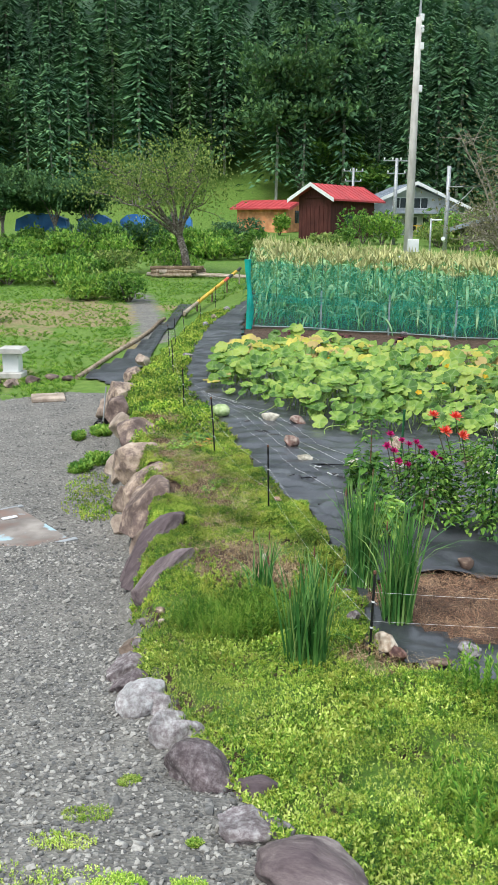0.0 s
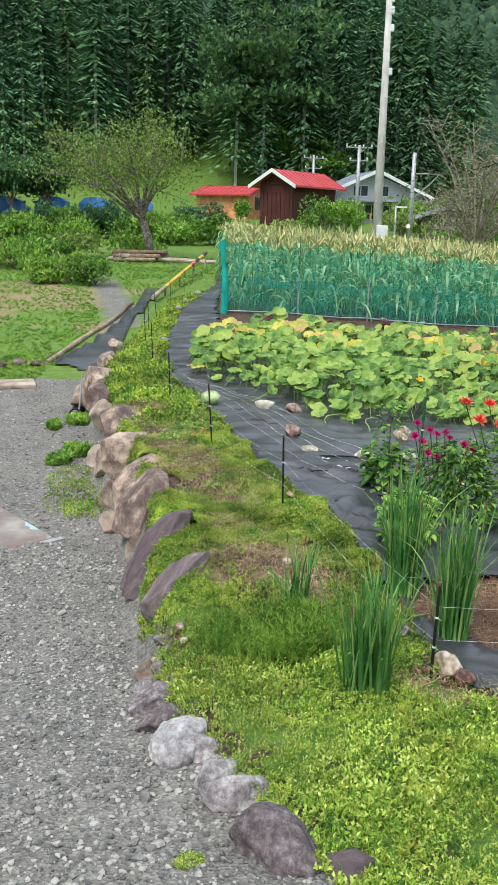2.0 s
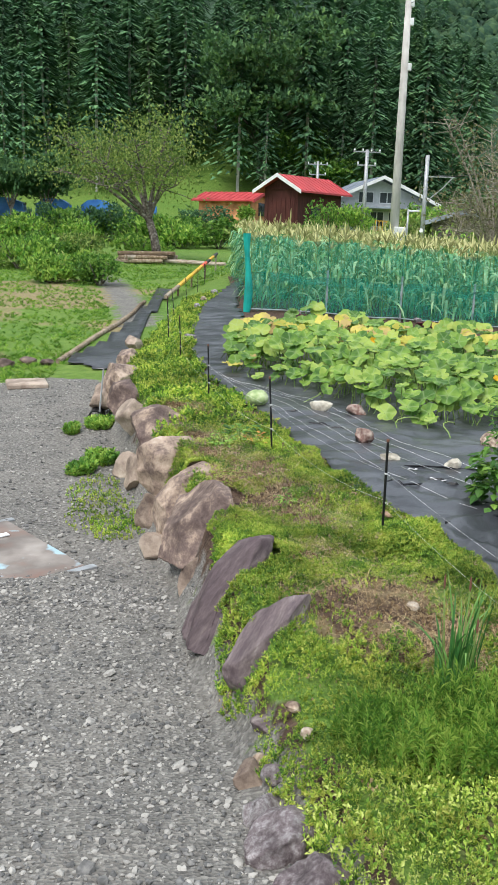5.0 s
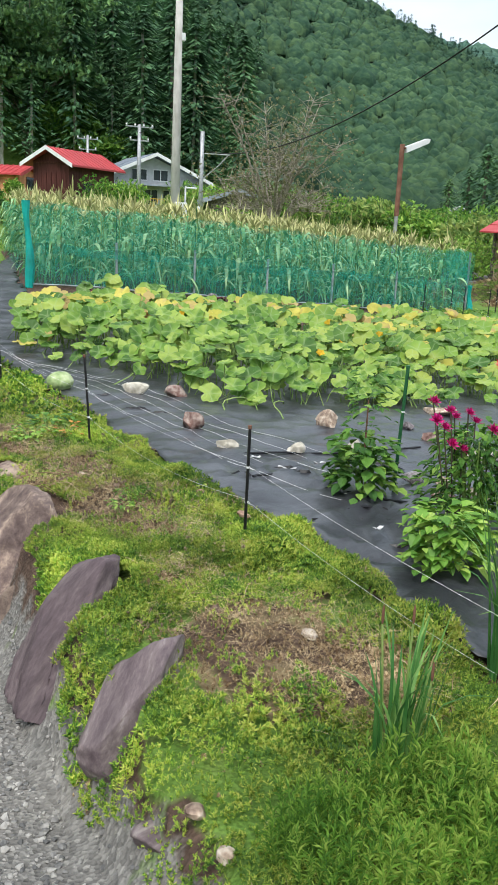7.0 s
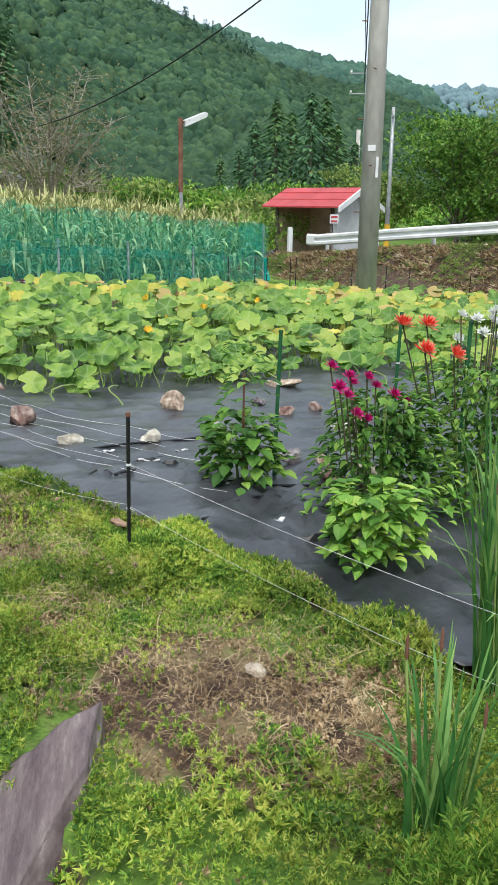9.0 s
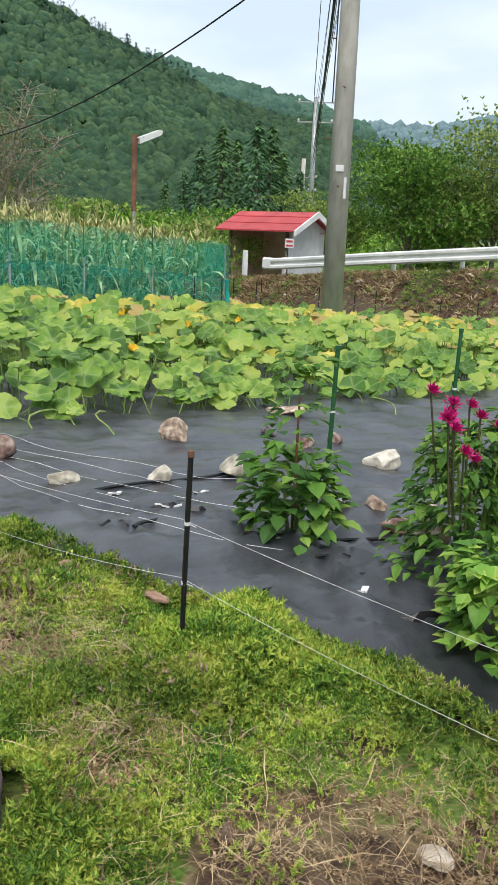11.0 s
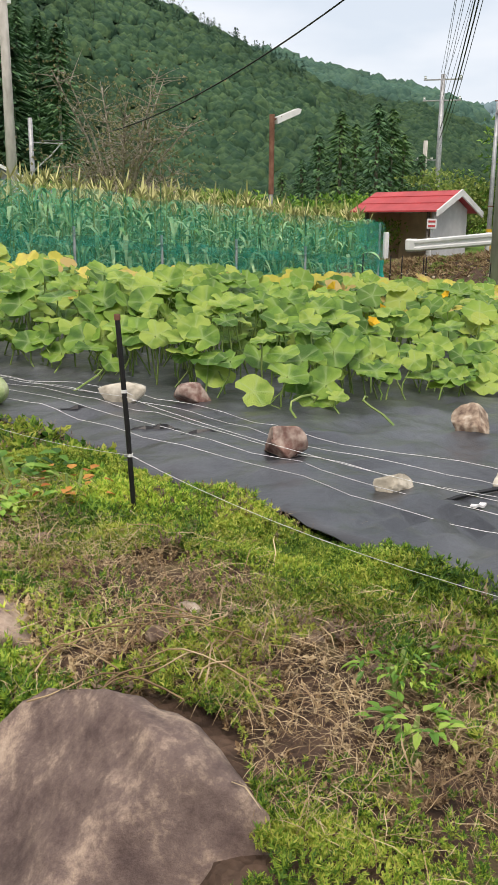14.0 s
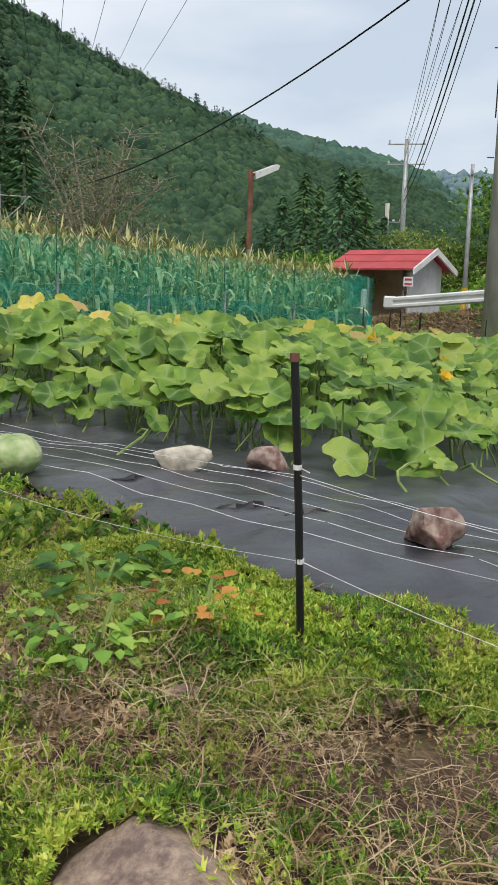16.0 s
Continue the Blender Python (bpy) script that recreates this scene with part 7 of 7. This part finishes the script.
for i in range(22):
    x, y = -12.5 + gq.uniform(0, 10.5), gq.uniform(33, 41)
    if y < 40 and x > -4.6:
        x -= 4
    bush("garden_bush", x, y, gq.uniform(1.6, 2.6), gq.uniform(0.6, 1.1), 200 + i, ("leaf_bright", "leaf", "leaf_dull")[i % 3], "rounded green bush in the vegetable plot", 450, 0.19)
for i in range(30):
    x, y = -14 + i * 0.65 + gq.uniform(-0.4, 0.4), 49 + gq.uniform(-1.5, 3)
    if x > 0.6:
        continue
    bush("hedge_bush", x, y, gq.uniform(1.8, 2.6), gq.uniform(1.0, 1.8), 300 + i, ("leaf", "leaf_bright", "leaf")[i % 3], "dense green bush in the row behind the lawn", 450, 0.25)
for i, (x, y, w, h, m) in enumerate([(4.0, 44, 2.5, 0.9, "leaf_dull"), (1.8, 46, 2.2, 1.2, "leaf_dull"), (8.2, 63, 3.2, 2.6, "leaf"), (9.4, 62, 2.4, 2.2, "leaf_bright"), (6.8, 60, 1.6, 1.2, "leaf"), (13, 60, 3.0, 1.4, "leaf_dull"), (17.0, 52, 4.0, 2.2, "leaf_dull"), (20, 50, 3.4, 1.8, "leaf"),
                               (13.5, 44, 2.2, 1.2, "leaf"), (15.6, 43, 2.4, 1.3, "leaf_dull"), (2.6, 74, 1.6, 1.6, "leaf_bright"), (5.0, 58, 2.0, 1.0, "leaf_dull")]):
    bush("garden_bush", x, y, w, h, 400 + i, m, "green bush near the farm houses", 500, 0.26)
for i in range(34):
    az_ = radians(14 + i * 1.05)
    d = 56 + gq.uniform(-8, 12)
    bush("field_bush", OX + d * math.sin(az_), OY + d * math.cos(az_), gq.uniform(3.2, 5.5), gq.uniform(1.6, 2.6), 500 + i, ("leaf_dull", "leaf", "leaf_bright")[i % 3], "green bush in the fields beyond the corn", 420, 0.4)
for i in range(9):
    x, y = 13.6 + 0.5 * i, 33.5 - 0.3 * i + gq.uniform(-1, 1)
    bush("roadside_bush", x, y, 2.2, gq.uniform(1.1, 1.7), 600 + i, ("leaf_bright", "leaf_dull")[i % 2], "yellow-green bush behind the shelter", 900, 0.14)
bush("roadside_bush", 17.7, 20.6, 0.8, 0.75, 650, "leaf_dull", "small dark bush on the road bank by the guard rail", 500, 0.08, base=-1.05)
for i, (x, y, h) in enumerate([(-14.5, 52, 4.6), (-12.9, 54, 4.2), (-11.4, 52, 4.5), (-9.6, 53, 4.2), (-16, 52, 4.8)]):
    limb_tree("pine_tree", x, y, h, 1.5, 700 + i, "conifer2", "dark bushy conifer behind the vegetable plot", n_leaf=2600, leaf=0.24, trunk=0.1, fork=0.45, limbs=7, twigs=4, low=0.42)
for i, (x, y, h) in enumerate([(-8.9, 50, 1.9), (-7.3, 51, 2.0), (-5.6, 51, 2.1), (-4.4, 52, 2.0), (-1.2, 52, 1.9), (0.0, 53, 2.0), (-10.2, 50, 1.9)]):
    bush("clipped_tree", x, y, 1.7, h, 720 + i, "conifer", "dark clipped garden tree behind the hedge", 700, 0.2)
for i, (x0, w) in enumerate(((-12.6, 3.2), (-9.4, 2.0), (-6.9, 1.9), (-3.9, 0.9))):
    bm = bmesh.new()
    pr = [(-w / 2, 0), (w / 2, 0), (w / 2 * 0.92, 0.75), (w / 2 * 0.5, 1.0), (0, 1.06), (-w / 2 * 0.5, 1.0), (-w / 2 * 0.92, 0.7)]
    prism(bm, pr, 0, 1.2)
    tp = part("tarpaulin", bm, M["blue"], label="blue tarpaulin draped over a low heap behind the plot")
    tp.location = (x0, 53.5, gz(x0, 53.5) + 1.15)
    tagged(tp, category="tarpaulin")


# ---- woods ----
def conifer_template(seed, n, h=18.0, r=3.0, bare=0.15, droop=0.35):
    """A tall conifer: tiers of drooping branches built of many small faces."""
    g = np.random.default_rng(seed)
    t = g.uniform(0, 1, n) ** 0.85
    tier = np.clip(np.round(t * 26) / 26 + g.normal(0, 0.017, n), 0, 0.995)
    z = h * (bare + (1 - bare) * tier)
    rr = r * (1 - tier) ** 0.75 * (0.82 + 0.3 * np.sin(tier * 83 + seed)) + 0.15
    a = g.uniform(0, 2 * np.pi, n)
    rad = rr * g.uniform(0.3, 1.05, n) * (1 + 0.22 * np.sin(5 * a + tier * 40))
    c = np.stack([rad * np.cos(a), rad * np.sin(a), z - droop * rad], -1)
    L = g.uniform(0.6, 1.4, n) * (h / 18) * (620 / n) ** 0.25
    W = L * g.uniform(0.35, 0.6, n)
    out = np.stack([np.cos(a), np.sin(a), -0.45 * np.ones(n)], -1)
    side = np.stack([-np.sin(a), np.cos(a), g.uniform(-0.4, 0.4, n)], -1)
    v = np.stack([c - out * L[:, None] * 0.4 - side * W[:, None] * 0.5, c - out * L[:, None] * 0.4 + side * W[:, None] * 0.5, c + out * L[:, None] * 0.7], 1).reshape(-1, 3)
    f = np.arange(n * 3).reshape(-1, 3)
    tv = np.array([(0.16 * math.cos(k * 2.1), 0.16 * math.sin(k * 2.1), z_) for z_ in (-1.5, h * 0.9) for k in range(3)])
    tf = np.array([(0, 1, 4), (0, 4, 3), (1, 2, 5), (1, 5, 4), (2, 0, 3), (2, 3, 5)])
    return (v, f), (tv, tf)


def woods():
    g = np.random.default_rng(808)
    near = [conifer_template(s, 1500, 15, 3.4, 0.1) for s in range(4)]
    mid = [conifer_template(s + 10, 210, 14, 3.4, 0.05) for s in range(4)]
    # the nearest rank of the wood
    sets = []
    n = 24000
    az_ = g.uniform(-26, 26, n)
    d = np.sqrt(g.uniform(88 ** 2, 330 ** 2, n))
    x, y = OX + d * np.sin(np.radians(az_)), OY + d * np.cos(np.radians(az_))
    cell = {}
    keep = []
    for i in range(n):
        sp = 3.5 + (d[i] - 88) * 0.012
        key = (int(x[i] / sp), int(y[i] / sp))
        el_ = math.degrees(math.atan2(float(hills(x[i], y[i])) - 1.4, d[i]))
        if key not in cell and el_ > ip(az_[i], [-26, -12, -3, 1, 4, 8, 20], [2.2, 2.2, 2.9, 2.9, 1.9, 1.0, 0.8]) and az_[i] < 16.5 - 2 * fuzz(d[i] * 0.1, 0.0):
            cell[key] = 1
            keep.append(i)
    keep = np.array(keep)
    x, y, d = x[keep], y[keep], d[keep]
    z = hills(x, y)
    isnear = d < 128
    for flag, temps, nm in ((True, near, "near"), (False, mid, "far")):
        sel = np.where(isnear == flag)[0]
        k = g.integers(0, 4, len(sel))
        pale = g.uniform(0, 1, len(sel)) < 0.13
        s = g.uniform(0.75, 1.15, len(sel))
        rot = turns(len(sel), 0.03, g)
        at = np.stack([x[sel], y[sel], z[sel]], -1)
        for pf, m in ((False, "conifer"), (True, "conifer2")):
            vf = [scattered(*temps[q][0], at[(k == q) & (pale == pf)], rot[(k == q) & (pale == pf)], s[(k == q) & (pale == pf)]) for q in range(4) if ((k == q) & (pale == pf)).any()]
            v, f = joined([q for q in vf if len(q[0])])
            tagged(raw("wood_foliage", v, f, M[m], kind="stuff"), "dense dark cedar wood on the hillside", "forest")
        vf = [scattered(*temps[q][1], at[k == q], rot[k == q], s[k == q]) for q in range(4) if (k == q).any()]
        v, f = joined(vf)
        if flag:
            tagged(raw("wood_trunks", v, f, M["concrete"], kind="stuff"), "pale straight trunks at the edge of the cedar wood", "forest")


woods()


def crowns(name, n, az0, az1, d0, d1, size, material, label, seed, where=None, tri=26):
    """Rounded, ragged crowns that cover a far hillside."""
    g = np.random.default_rng(seed)
    az_ = g.uniform(az0, az1, n)
    d = np.sqrt(g.uniform(d0 ** 2, d1 ** 2, n))
    x, y = OX + d * np.sin(np.radians(az_)), OY + d * np.cos(np.radians(az_))
    z = hills(x, y)
    k = z > 1.5
    x, y, z, d = x[k], y[k], z[k], d[k]
    bm = bmesh.new()
    bmesh.ops.create_icosphere(bm, subdivisions=1, radius=0.5)
    c = np.array([q.co[:] for q in bm.verts])
    f = np.array([[q.index for q in p.verts] for p in bm.faces])
    bm.free()
    top = c[:, 2] > -0.25
    f = f[top[f].all(1)]
    kinds = [c * (1 + g.uniform(-0.14, 0.16, (len(c), 1))) for _ in range(7)]
    s = g.uniform(*size, len(x)) * (1 + (g.uniform(0, 1, len(x)) < 0.06) * 0.5)
    sz = np.stack([s, s, s * g.uniform(0.75, 1.15, len(x))], -1)
    at, rot, pick = np.stack([x, y, z + s * 0.2], -1), turns(len(x), 0.3, g), np.arange(len(x)) % 7
    V, F = joined([scattered(kinds[q], f, at[pick == q], rot[pick == q], sz[pick == q]) for q in range(7)])
    tagged(raw(name, V, F, material, None, True, kind="stuff"), label, "forest")


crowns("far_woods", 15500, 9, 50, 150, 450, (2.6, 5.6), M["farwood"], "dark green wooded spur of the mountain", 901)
# From here on the slopes take the foliage colours with haze painted in.
crowns("far_woods", 9500, 11, 50, 450, 720, (5, 8.5), M["farwood_hazed"], "green wooded mountainside with haze tinted into its colour", 904)
crowns("far_woods", 3000, 11, 47, 600, 720, (5, 8), M["farwood_hazed"], "wooded mountain ridge against the sky", 902)
crowns("distant_woods", 4500, 36, 62, 900, 1650, (12, 20), M["farwood_bluehaze"], "distant wooded mountains coloured blue-green for haze", 903)


def ridge_firs():
    """Pointed trees that stand out along the crest and on the upper slope of the spur."""
    g = np.random.default_rng(77)
    n = 900
    az_, d = g.uniform(15, 33, n), g.uniform(330, 440, n)
    x, y = OX + d * np.sin(np.radians(az_)), OY + d * np.cos(np.radians(az_))
    k = fuzz(az_, d * 0.02, 2.1, 3) > -0.25
    at = np.stack([x, y, hills(x, y)], -1)[k]
    size = g.uniform(0.3, 0.75, int(k.sum()))
    forms = [conifer_template(60 + i, 110, 11, 4.2, 0.0) for i in range(4)]
    pick, rot = np.arange(len(at)) % 4, turns(len(at), 0.05, g)
    v, f = joined([scattered(*forms[q][0], at[pick == q], rot[pick == q], size[pick == q]) for q in range(4)])
    # These trees share the paler foliage colour that has haze painted into it.
    tagged(raw("ridge_trees", v, f, M["farwood_hazed"], kind="stuff"), "pointed trees along the crest of the wooded spur", "forest")


def single_conifer(x, y, h, seed, m="conifer"):
    ob = thing("conifer_tree", x, y, -0.9, "tall dark pointed conifer beyond the road", "conifer tree", "valley conifers")
    (v, f), (tv, tf) = conifer_template(seed, 1100, h * 0.9, h * 0.33, 0.02)
    raw("crown", v, f, M[m], ob, False, "", "stuff")
    raw("trunk", tv, tf, M["twig"], ob)


ridge_firs()
for i, (a, d, h) in enumerate([(33.0, 76, 9.5), (34.3, 74, 11.2), (35.3, 78, 10.6), (36.5, 72, 11.5), (37.4, 74, 11.3), (38.2, 76, 9.5), (39.3, 76, 7.8), (40.3, 80, 7.2), (41.6, 78, 6.4), (32.0, 78, 7.5), (43.0, 80, 6), (30.8, 80, 6.5)]):
    single_conifer(OX + d * math.sin(radians(a)), OY + d * math.cos(radians(a)), h, 950 + i, "conifer2" if i % 3 else "conifer")
limb_tree("broadleaf_tree", 5.6, 97, 17, 6.5, 771, "conifer2", "large layered pale green tree at the foot of the wooded hill", n_leaf=5000, leaf=0.7, trunk=0.3, fork=0.25, limbs=12, twigs=6, flatten=0.3, low=0.2, base=5.0)
for i, (a, d, h, r) in enumerate([(-17, 96, 13, 5.5), (8.5, 92, 6, 3.0), (6.3, 93, 6, 3)]):
    limb_tree("broadleaf_tree", OX + d * math.sin(radians(a)), OY + d * math.cos(radians(a)), h, r, 780 + i, "leaf" if i else "conifer2", "leafy tree at the foot of the wooded hill", n_leaf=3000, leaf=0.5, trunk=0.25, fork=0.25, limbs=9, twigs=5, flatten=0.4, low=0.2, base=float(land(OX + d * math.sin(radians(a)), OY + d * math.cos(radians(a)))))


# ---- small things ----
M["clay"] = mat("pinkish_clay", [(0.22, 0.12, 0.08), (0.4, 0.26, 0.19), (0.55, 0.42, 0.33)], 10, 0.85, 0.5, 6, 4, 0.3, obj=0.4)
for i, (x, y, sx, sy) in enumerate([(0.14, 7.50, 0.16, 0.12), (0.19, 7.36, 0.18, 0.13), (0.25, 7.24, 0.2, 0.12), (0.36, 7.20, 0.17, 0.10), (0.10, 7.62, 0.12, 0.10), (0.30, 7.36, 0.1, 0.08)]):
    rock("clay_clod", 160 + i, x, y, gz(x, y) + 0.025, (sx * 0.8, sy * 0.8, 0.035), (5, 4, 40 * i), M["clay"], "flat broken piece of pinkish dried clay at the fabric's edge", "clay piece", 3, "clay pieces", 0.1, 12)
for i, (x, y) in enumerate([(-0.52, 8.05), (-0.62, 7.98), (-0.45, 7.9), (-0.35, 7.8), (-0.66, 8.7), (-0.2, 6.2), (0.1, 5.9), (-0.58, 5.05), (-0.72, 4.95), (-0.55, 4.85)]):
    rock("stone", 180 + i, x, y, gz(x, y) + 0.03, (0.08, 0.06, 0.045), (5, 4, 50 * i), M["stone_small"], "small pale pebble among the bank plants", "stone", 2, "bank pebbles", 0.1, 5)


def strip(name, x, y, w, ang, m, label, category, thick=0.004):
    bm = bmesh.new()
    c, s = math.cos(ang), math.sin(ang)
    n = 7
    rows = []
    for i in range(n):
        t = i / (n - 1) - 0.5
        px, py = x + w * t * c, y + w * t * s
        h = gz(px, py) + 0.045 + 0.006 * math.sin(6 * t + x * 5)
        rows.append([bm.verts.new((px - 0.012 * s, py + 0.012 * c, h)), bm.verts.new((px + 0.012 * s, py - 0.012 * c, h + 0.004)), bm.verts.new((px + 0.012 * s, py - 0.012 * c, h - thick)), bm.verts.new((px - 0.012 * s, py + 0.012 * c, h - thick))])
    for a, b in zip(rows, rows[1:]):
        for k in range(4):
            bm.faces.new((a[k], a[(k + 1) % 4], b[(k + 1) % 4], b[k]))
    bm.faces.new(rows[0])
    bm.faces.new(rows[-1])
    bmesh.ops.recalc_face_normals(bm, faces=bm.faces[:])
    return tagged(part(name, bm, m, label=label), category=category)


for x, y, w, a in ((0.83, 8.10, 0.12, -0.5), (0.93, 7.51, 0.11, -0.2), (1.16, 8.33, 0.08, 0.1), (0.70, 8.36, 0.07, 0.3), (0.92, 6.95, 0.07, 0.5)):
    strip("plastic_tag", x, y, w, a, M["white"], "small white torn plastic strip lying on the fabric", "plastic strip")


def crumple(x, y, w, seed, label="crumpled fold of black plastic standing up from the sheet"):
    g = random.Random(seed)
    bm = bmesh.new()
    n = 8
    rows = []
    for i in range(n):
        t = i / (n - 1) - 0.5
        px, py = x + w * t + g.uniform(-0.01, 0.01), y - w * 0.35 * t + g.uniform(-0.012, 0.012)
        h = 0.022 * math.sin(math.pi * (t + 0.5)) * g.uniform(0.3, 1.4)
        z = gz(px, py) + 0.035
        rows.append([bm.verts.new((px, py - 0.012, z)), bm.verts.new((px + 0.004, py, z + h)), bm.verts.new((px, py + 0.012, z))])
    for a, b in zip(rows, rows[1:]):
        bm.faces.new((a[0], b[0], b[1], a[1]))
        bm.faces.new((a[1], b[1], b[2], a[2]))
        bm.faces.new((a[2], b[2], b[0], a[0]))
    bmesh.ops.recalc_face_normals(bm, faces=bm.faces[:])
    tagged(part("plastic_fold", bm, M["black"], label=label), category="plastic fold")


for i, (x, y, w) in enumerate([(0.82, 8.1, 0.16), (0.9, 8.0, 0.12), (0.15, 9.75, 0.22), (0.3, 9.6, 0.18), (0.45, 7.9, 0.12), (1.3, 8.0, 0.3), (1.6, 8.25, 0.3), (1.05, 7.25, 0.2), (0.0, 10.3, 0.16), (1.15, 7.05, 0.22), (0.95, 6.7, 0.25)]):
    crumple(x, y, w, i)
for i, (x0, y0, x1, y1) in enumerate([(0.62, 8.45, 2.2, 8.75), (0.5, 7.8, 0.95, 8.15), (0.9, 7.6, 1.6, 7.3), (0.6, 7.1, 1.1, 7.3)]):
    pts = [(x0 + (x1 - x0) * t, y0 + (y1 - y0) * t + 0.03 * math.sin(8 * t + i), gz(x0 + (x1 - x0) * t, y0 + (y1 - y0) * t) + 0.042) for t in np.linspace(0, 1, 14)]
    tagged(part("plastic_seam", tube(bmesh.new(), pts, 0.008, 5), M["black"], label="raised overlapping seam of the black plastic sheet"), category="plastic seam")

plant("weed", -0.38, 7.42, 0.07, 0.07, 60, 301, M["leaf_bright"], "bright green broad-leaved weed beside the boulder", "weed", 0.028, 3, 0.5, top_r=0.9)
plant("weed", -0.30, 7.56, 0.08, 0.08, 80, 302, M["leaf_bright"], "bright green upright weed on the bank", "weed", 0.024, 4, 0.4, top_r=0.9)
plant("weed", -0.74, 8.95, 0.12, 0.16, 80, 303, M["leaf_bright"], "patch of bright green lobed weed leaves", "weed", 0.035, 3, 0.9, top_r=1.0)
plant("weed", -0.60, 9.25, 0.12, 0.14, 60, 304, M["leaf"], "patch of green lobed weed leaves", "weed", 0.055, 3, 0.9, top_r=1.0)
M["autumn"] = mat("orange_leaf", [(0.45, 0.16, 0.04), (0.62, 0.32, 0.08)], 8, 0.7, 0, island=0.6, translucent=0.2)
plant("weed", -0.50, 8.92, 0.13, 0.12, 22, 305, M["autumn"], "lobed weed leaves turned orange-brown", "weed", 0.035, 2, 0.95, top_r=1.0)
M["lettuce"] = mat("dark_red_leaf", [(0.07, 0.015, 0.02), (0.16, 0.04, 0.04)], 8, 0.6, 0.2, island=0.5, translucent=0.1)
for i, (x, y) in enumerate([(0.95, 17.2), (3.3, 17.9), (1.9, 17.5)]):
    plant("red_lettuce", x, y, 0.22, 0.17, 70, 310 + i, M["lettuce"], "dark red leafy lettuce in the soil strip", "lettuce", 0.12, 3, 0.9, top_r=0.9, group="red lettuces")
for i, (x, y) in enumerate([(7.0, 18.4), (7.8, 18.7), (8.6, 18.9), (9.3, 19.1)]):
    plant("seedling_clump", x, y, 0.3, 0.4, 260, 320 + i, M["leaf_bright"], "low bright green clump at the foot of the net", "garden plant", 0.12, 3, 0.3, top_r=0.9)
dr = thing("drain_pipe", -2.2, 12.35, gz(-2.2, 12.35), "black drain pipe mouth with a thin grey rod", "drain pipe")
bm = bmesh.new()
r1 = [bm.verts.new((0.09 * math.cos(k * math.pi / 8), -0.12, 0.05 + 0.09 * math.sin(k * math.pi / 8))) for k in range(16)]
r2 = [bm.verts.new((0.075 * math.cos(k * math.pi / 8), -0.12, 0.05 + 0.075 * math.sin(k * math.pi / 8))) for k in range(16)]
r3 = [bm.verts.new((v.co.x, 0.2, v.co.z)) for v in r1]
r4 = [bm.verts.new((v.co.x, 0.15, v.co.z)) for v in r2]
for k in range(16):
    j = (k + 1) % 16
    bm.faces.new((r1[k], r1[j], r2[j], r2[k]))
    bm.faces.new((r1[k], r3[k], r3[j], r1[j]))
    bm.faces.new((r2[k], r2[j], r4[j], r4[k]))
part("pipe", bm, M["black"], dr, "black plastic pipe mouth")
part("rod", tube(bmesh.new(), [(0.04, -0.1, 0.0), (0.09, 0.05, 0.62)], 0.012, 6), M["steel"], dr, "thin grey metal rod")
# bent dry stalks lying over the boulder's top
g_ = random.Random(5)
for i in range(16):
    x, y = -0.72 + g_.uniform(-0.12, 0.22), 7.85 + g_.uniform(-0.12, 0.14)
    a, L = g_.uniform(-0.9, 0.7), g_.uniform(0.1, 0.28)
    pts = [(x + L * (t - 0.5) * math.cos(a), y + L * (t - 0.5) * math.sin(a) + 0.03 * math.sin(5 * t + i), gz(x, y) + 0.06 + 0.035 * math.sin(math.pi * t)) for t in np.linspace(0, 1, 8)]
    tagged(part("dry_stalk", tube(bmesh.new(), pts, 0.0018, 5), M["straw"], label="bent dry tan stalk lying over the boulder top"), category="dry stalk", group="dry stalks")
# rough dry growth on the road bank
gb = np.random.default_rng(404)
n_ = 5200
by = gb.uniform(8, 27.5, n_)
bx = rail_x(by) - gb.uniform(0.1, 2.8, n_)
lv_, lf_ = leafy(7, 1.0, 0.07, 1.35, 9)
zz = gza(bx, by)
sel = fuzz(bx, by, 1.2, 5) > -0.15
v_, f_ = scattered(lv_, lf_, np.stack([bx, by, zz], -1)[sel], turns(int(sel.sum()), 0.5, gb), gb.uniform(0.08, 0.24, int(sel.sum())))
tagged(raw("bank_grass", v_, f_, M["straw"], kind="stuff"), "dry tan grass on the soil bank below the road", "grass")
sel = ~sel | (gb.uniform(0, 1, n_) < 0.25)
v_, f_ = scattered(lv_, lf_, np.stack([bx, by, zz], -1)[sel], turns(int(sel.sum()), 0.5, gb), gb.uniform(0.06, 0.18, int(sel.sum())))
tagged(raw("bank_grass", v_, f_, M["leaf_dull"], kind="stuff"), "green grass tufts on the soil bank below the road", "grass")
for i in range(60):
    y = gb.uniform(9, 27)
    x = float(rail_x(y)) - gb.uniform(0.2, 2.2)
    rock("bank_stone", 900 + i % 5, x, y, gz(x, y) + 0.02, (gb.uniform(0.1, 0.3),) * 2 + (gb.uniform(0.08, 0.16),), (0, 0, 31 * i), M["stone_small"], "rough brownish stone in the soil bank", "stone", 2, "bank stones", 0.12, 5)
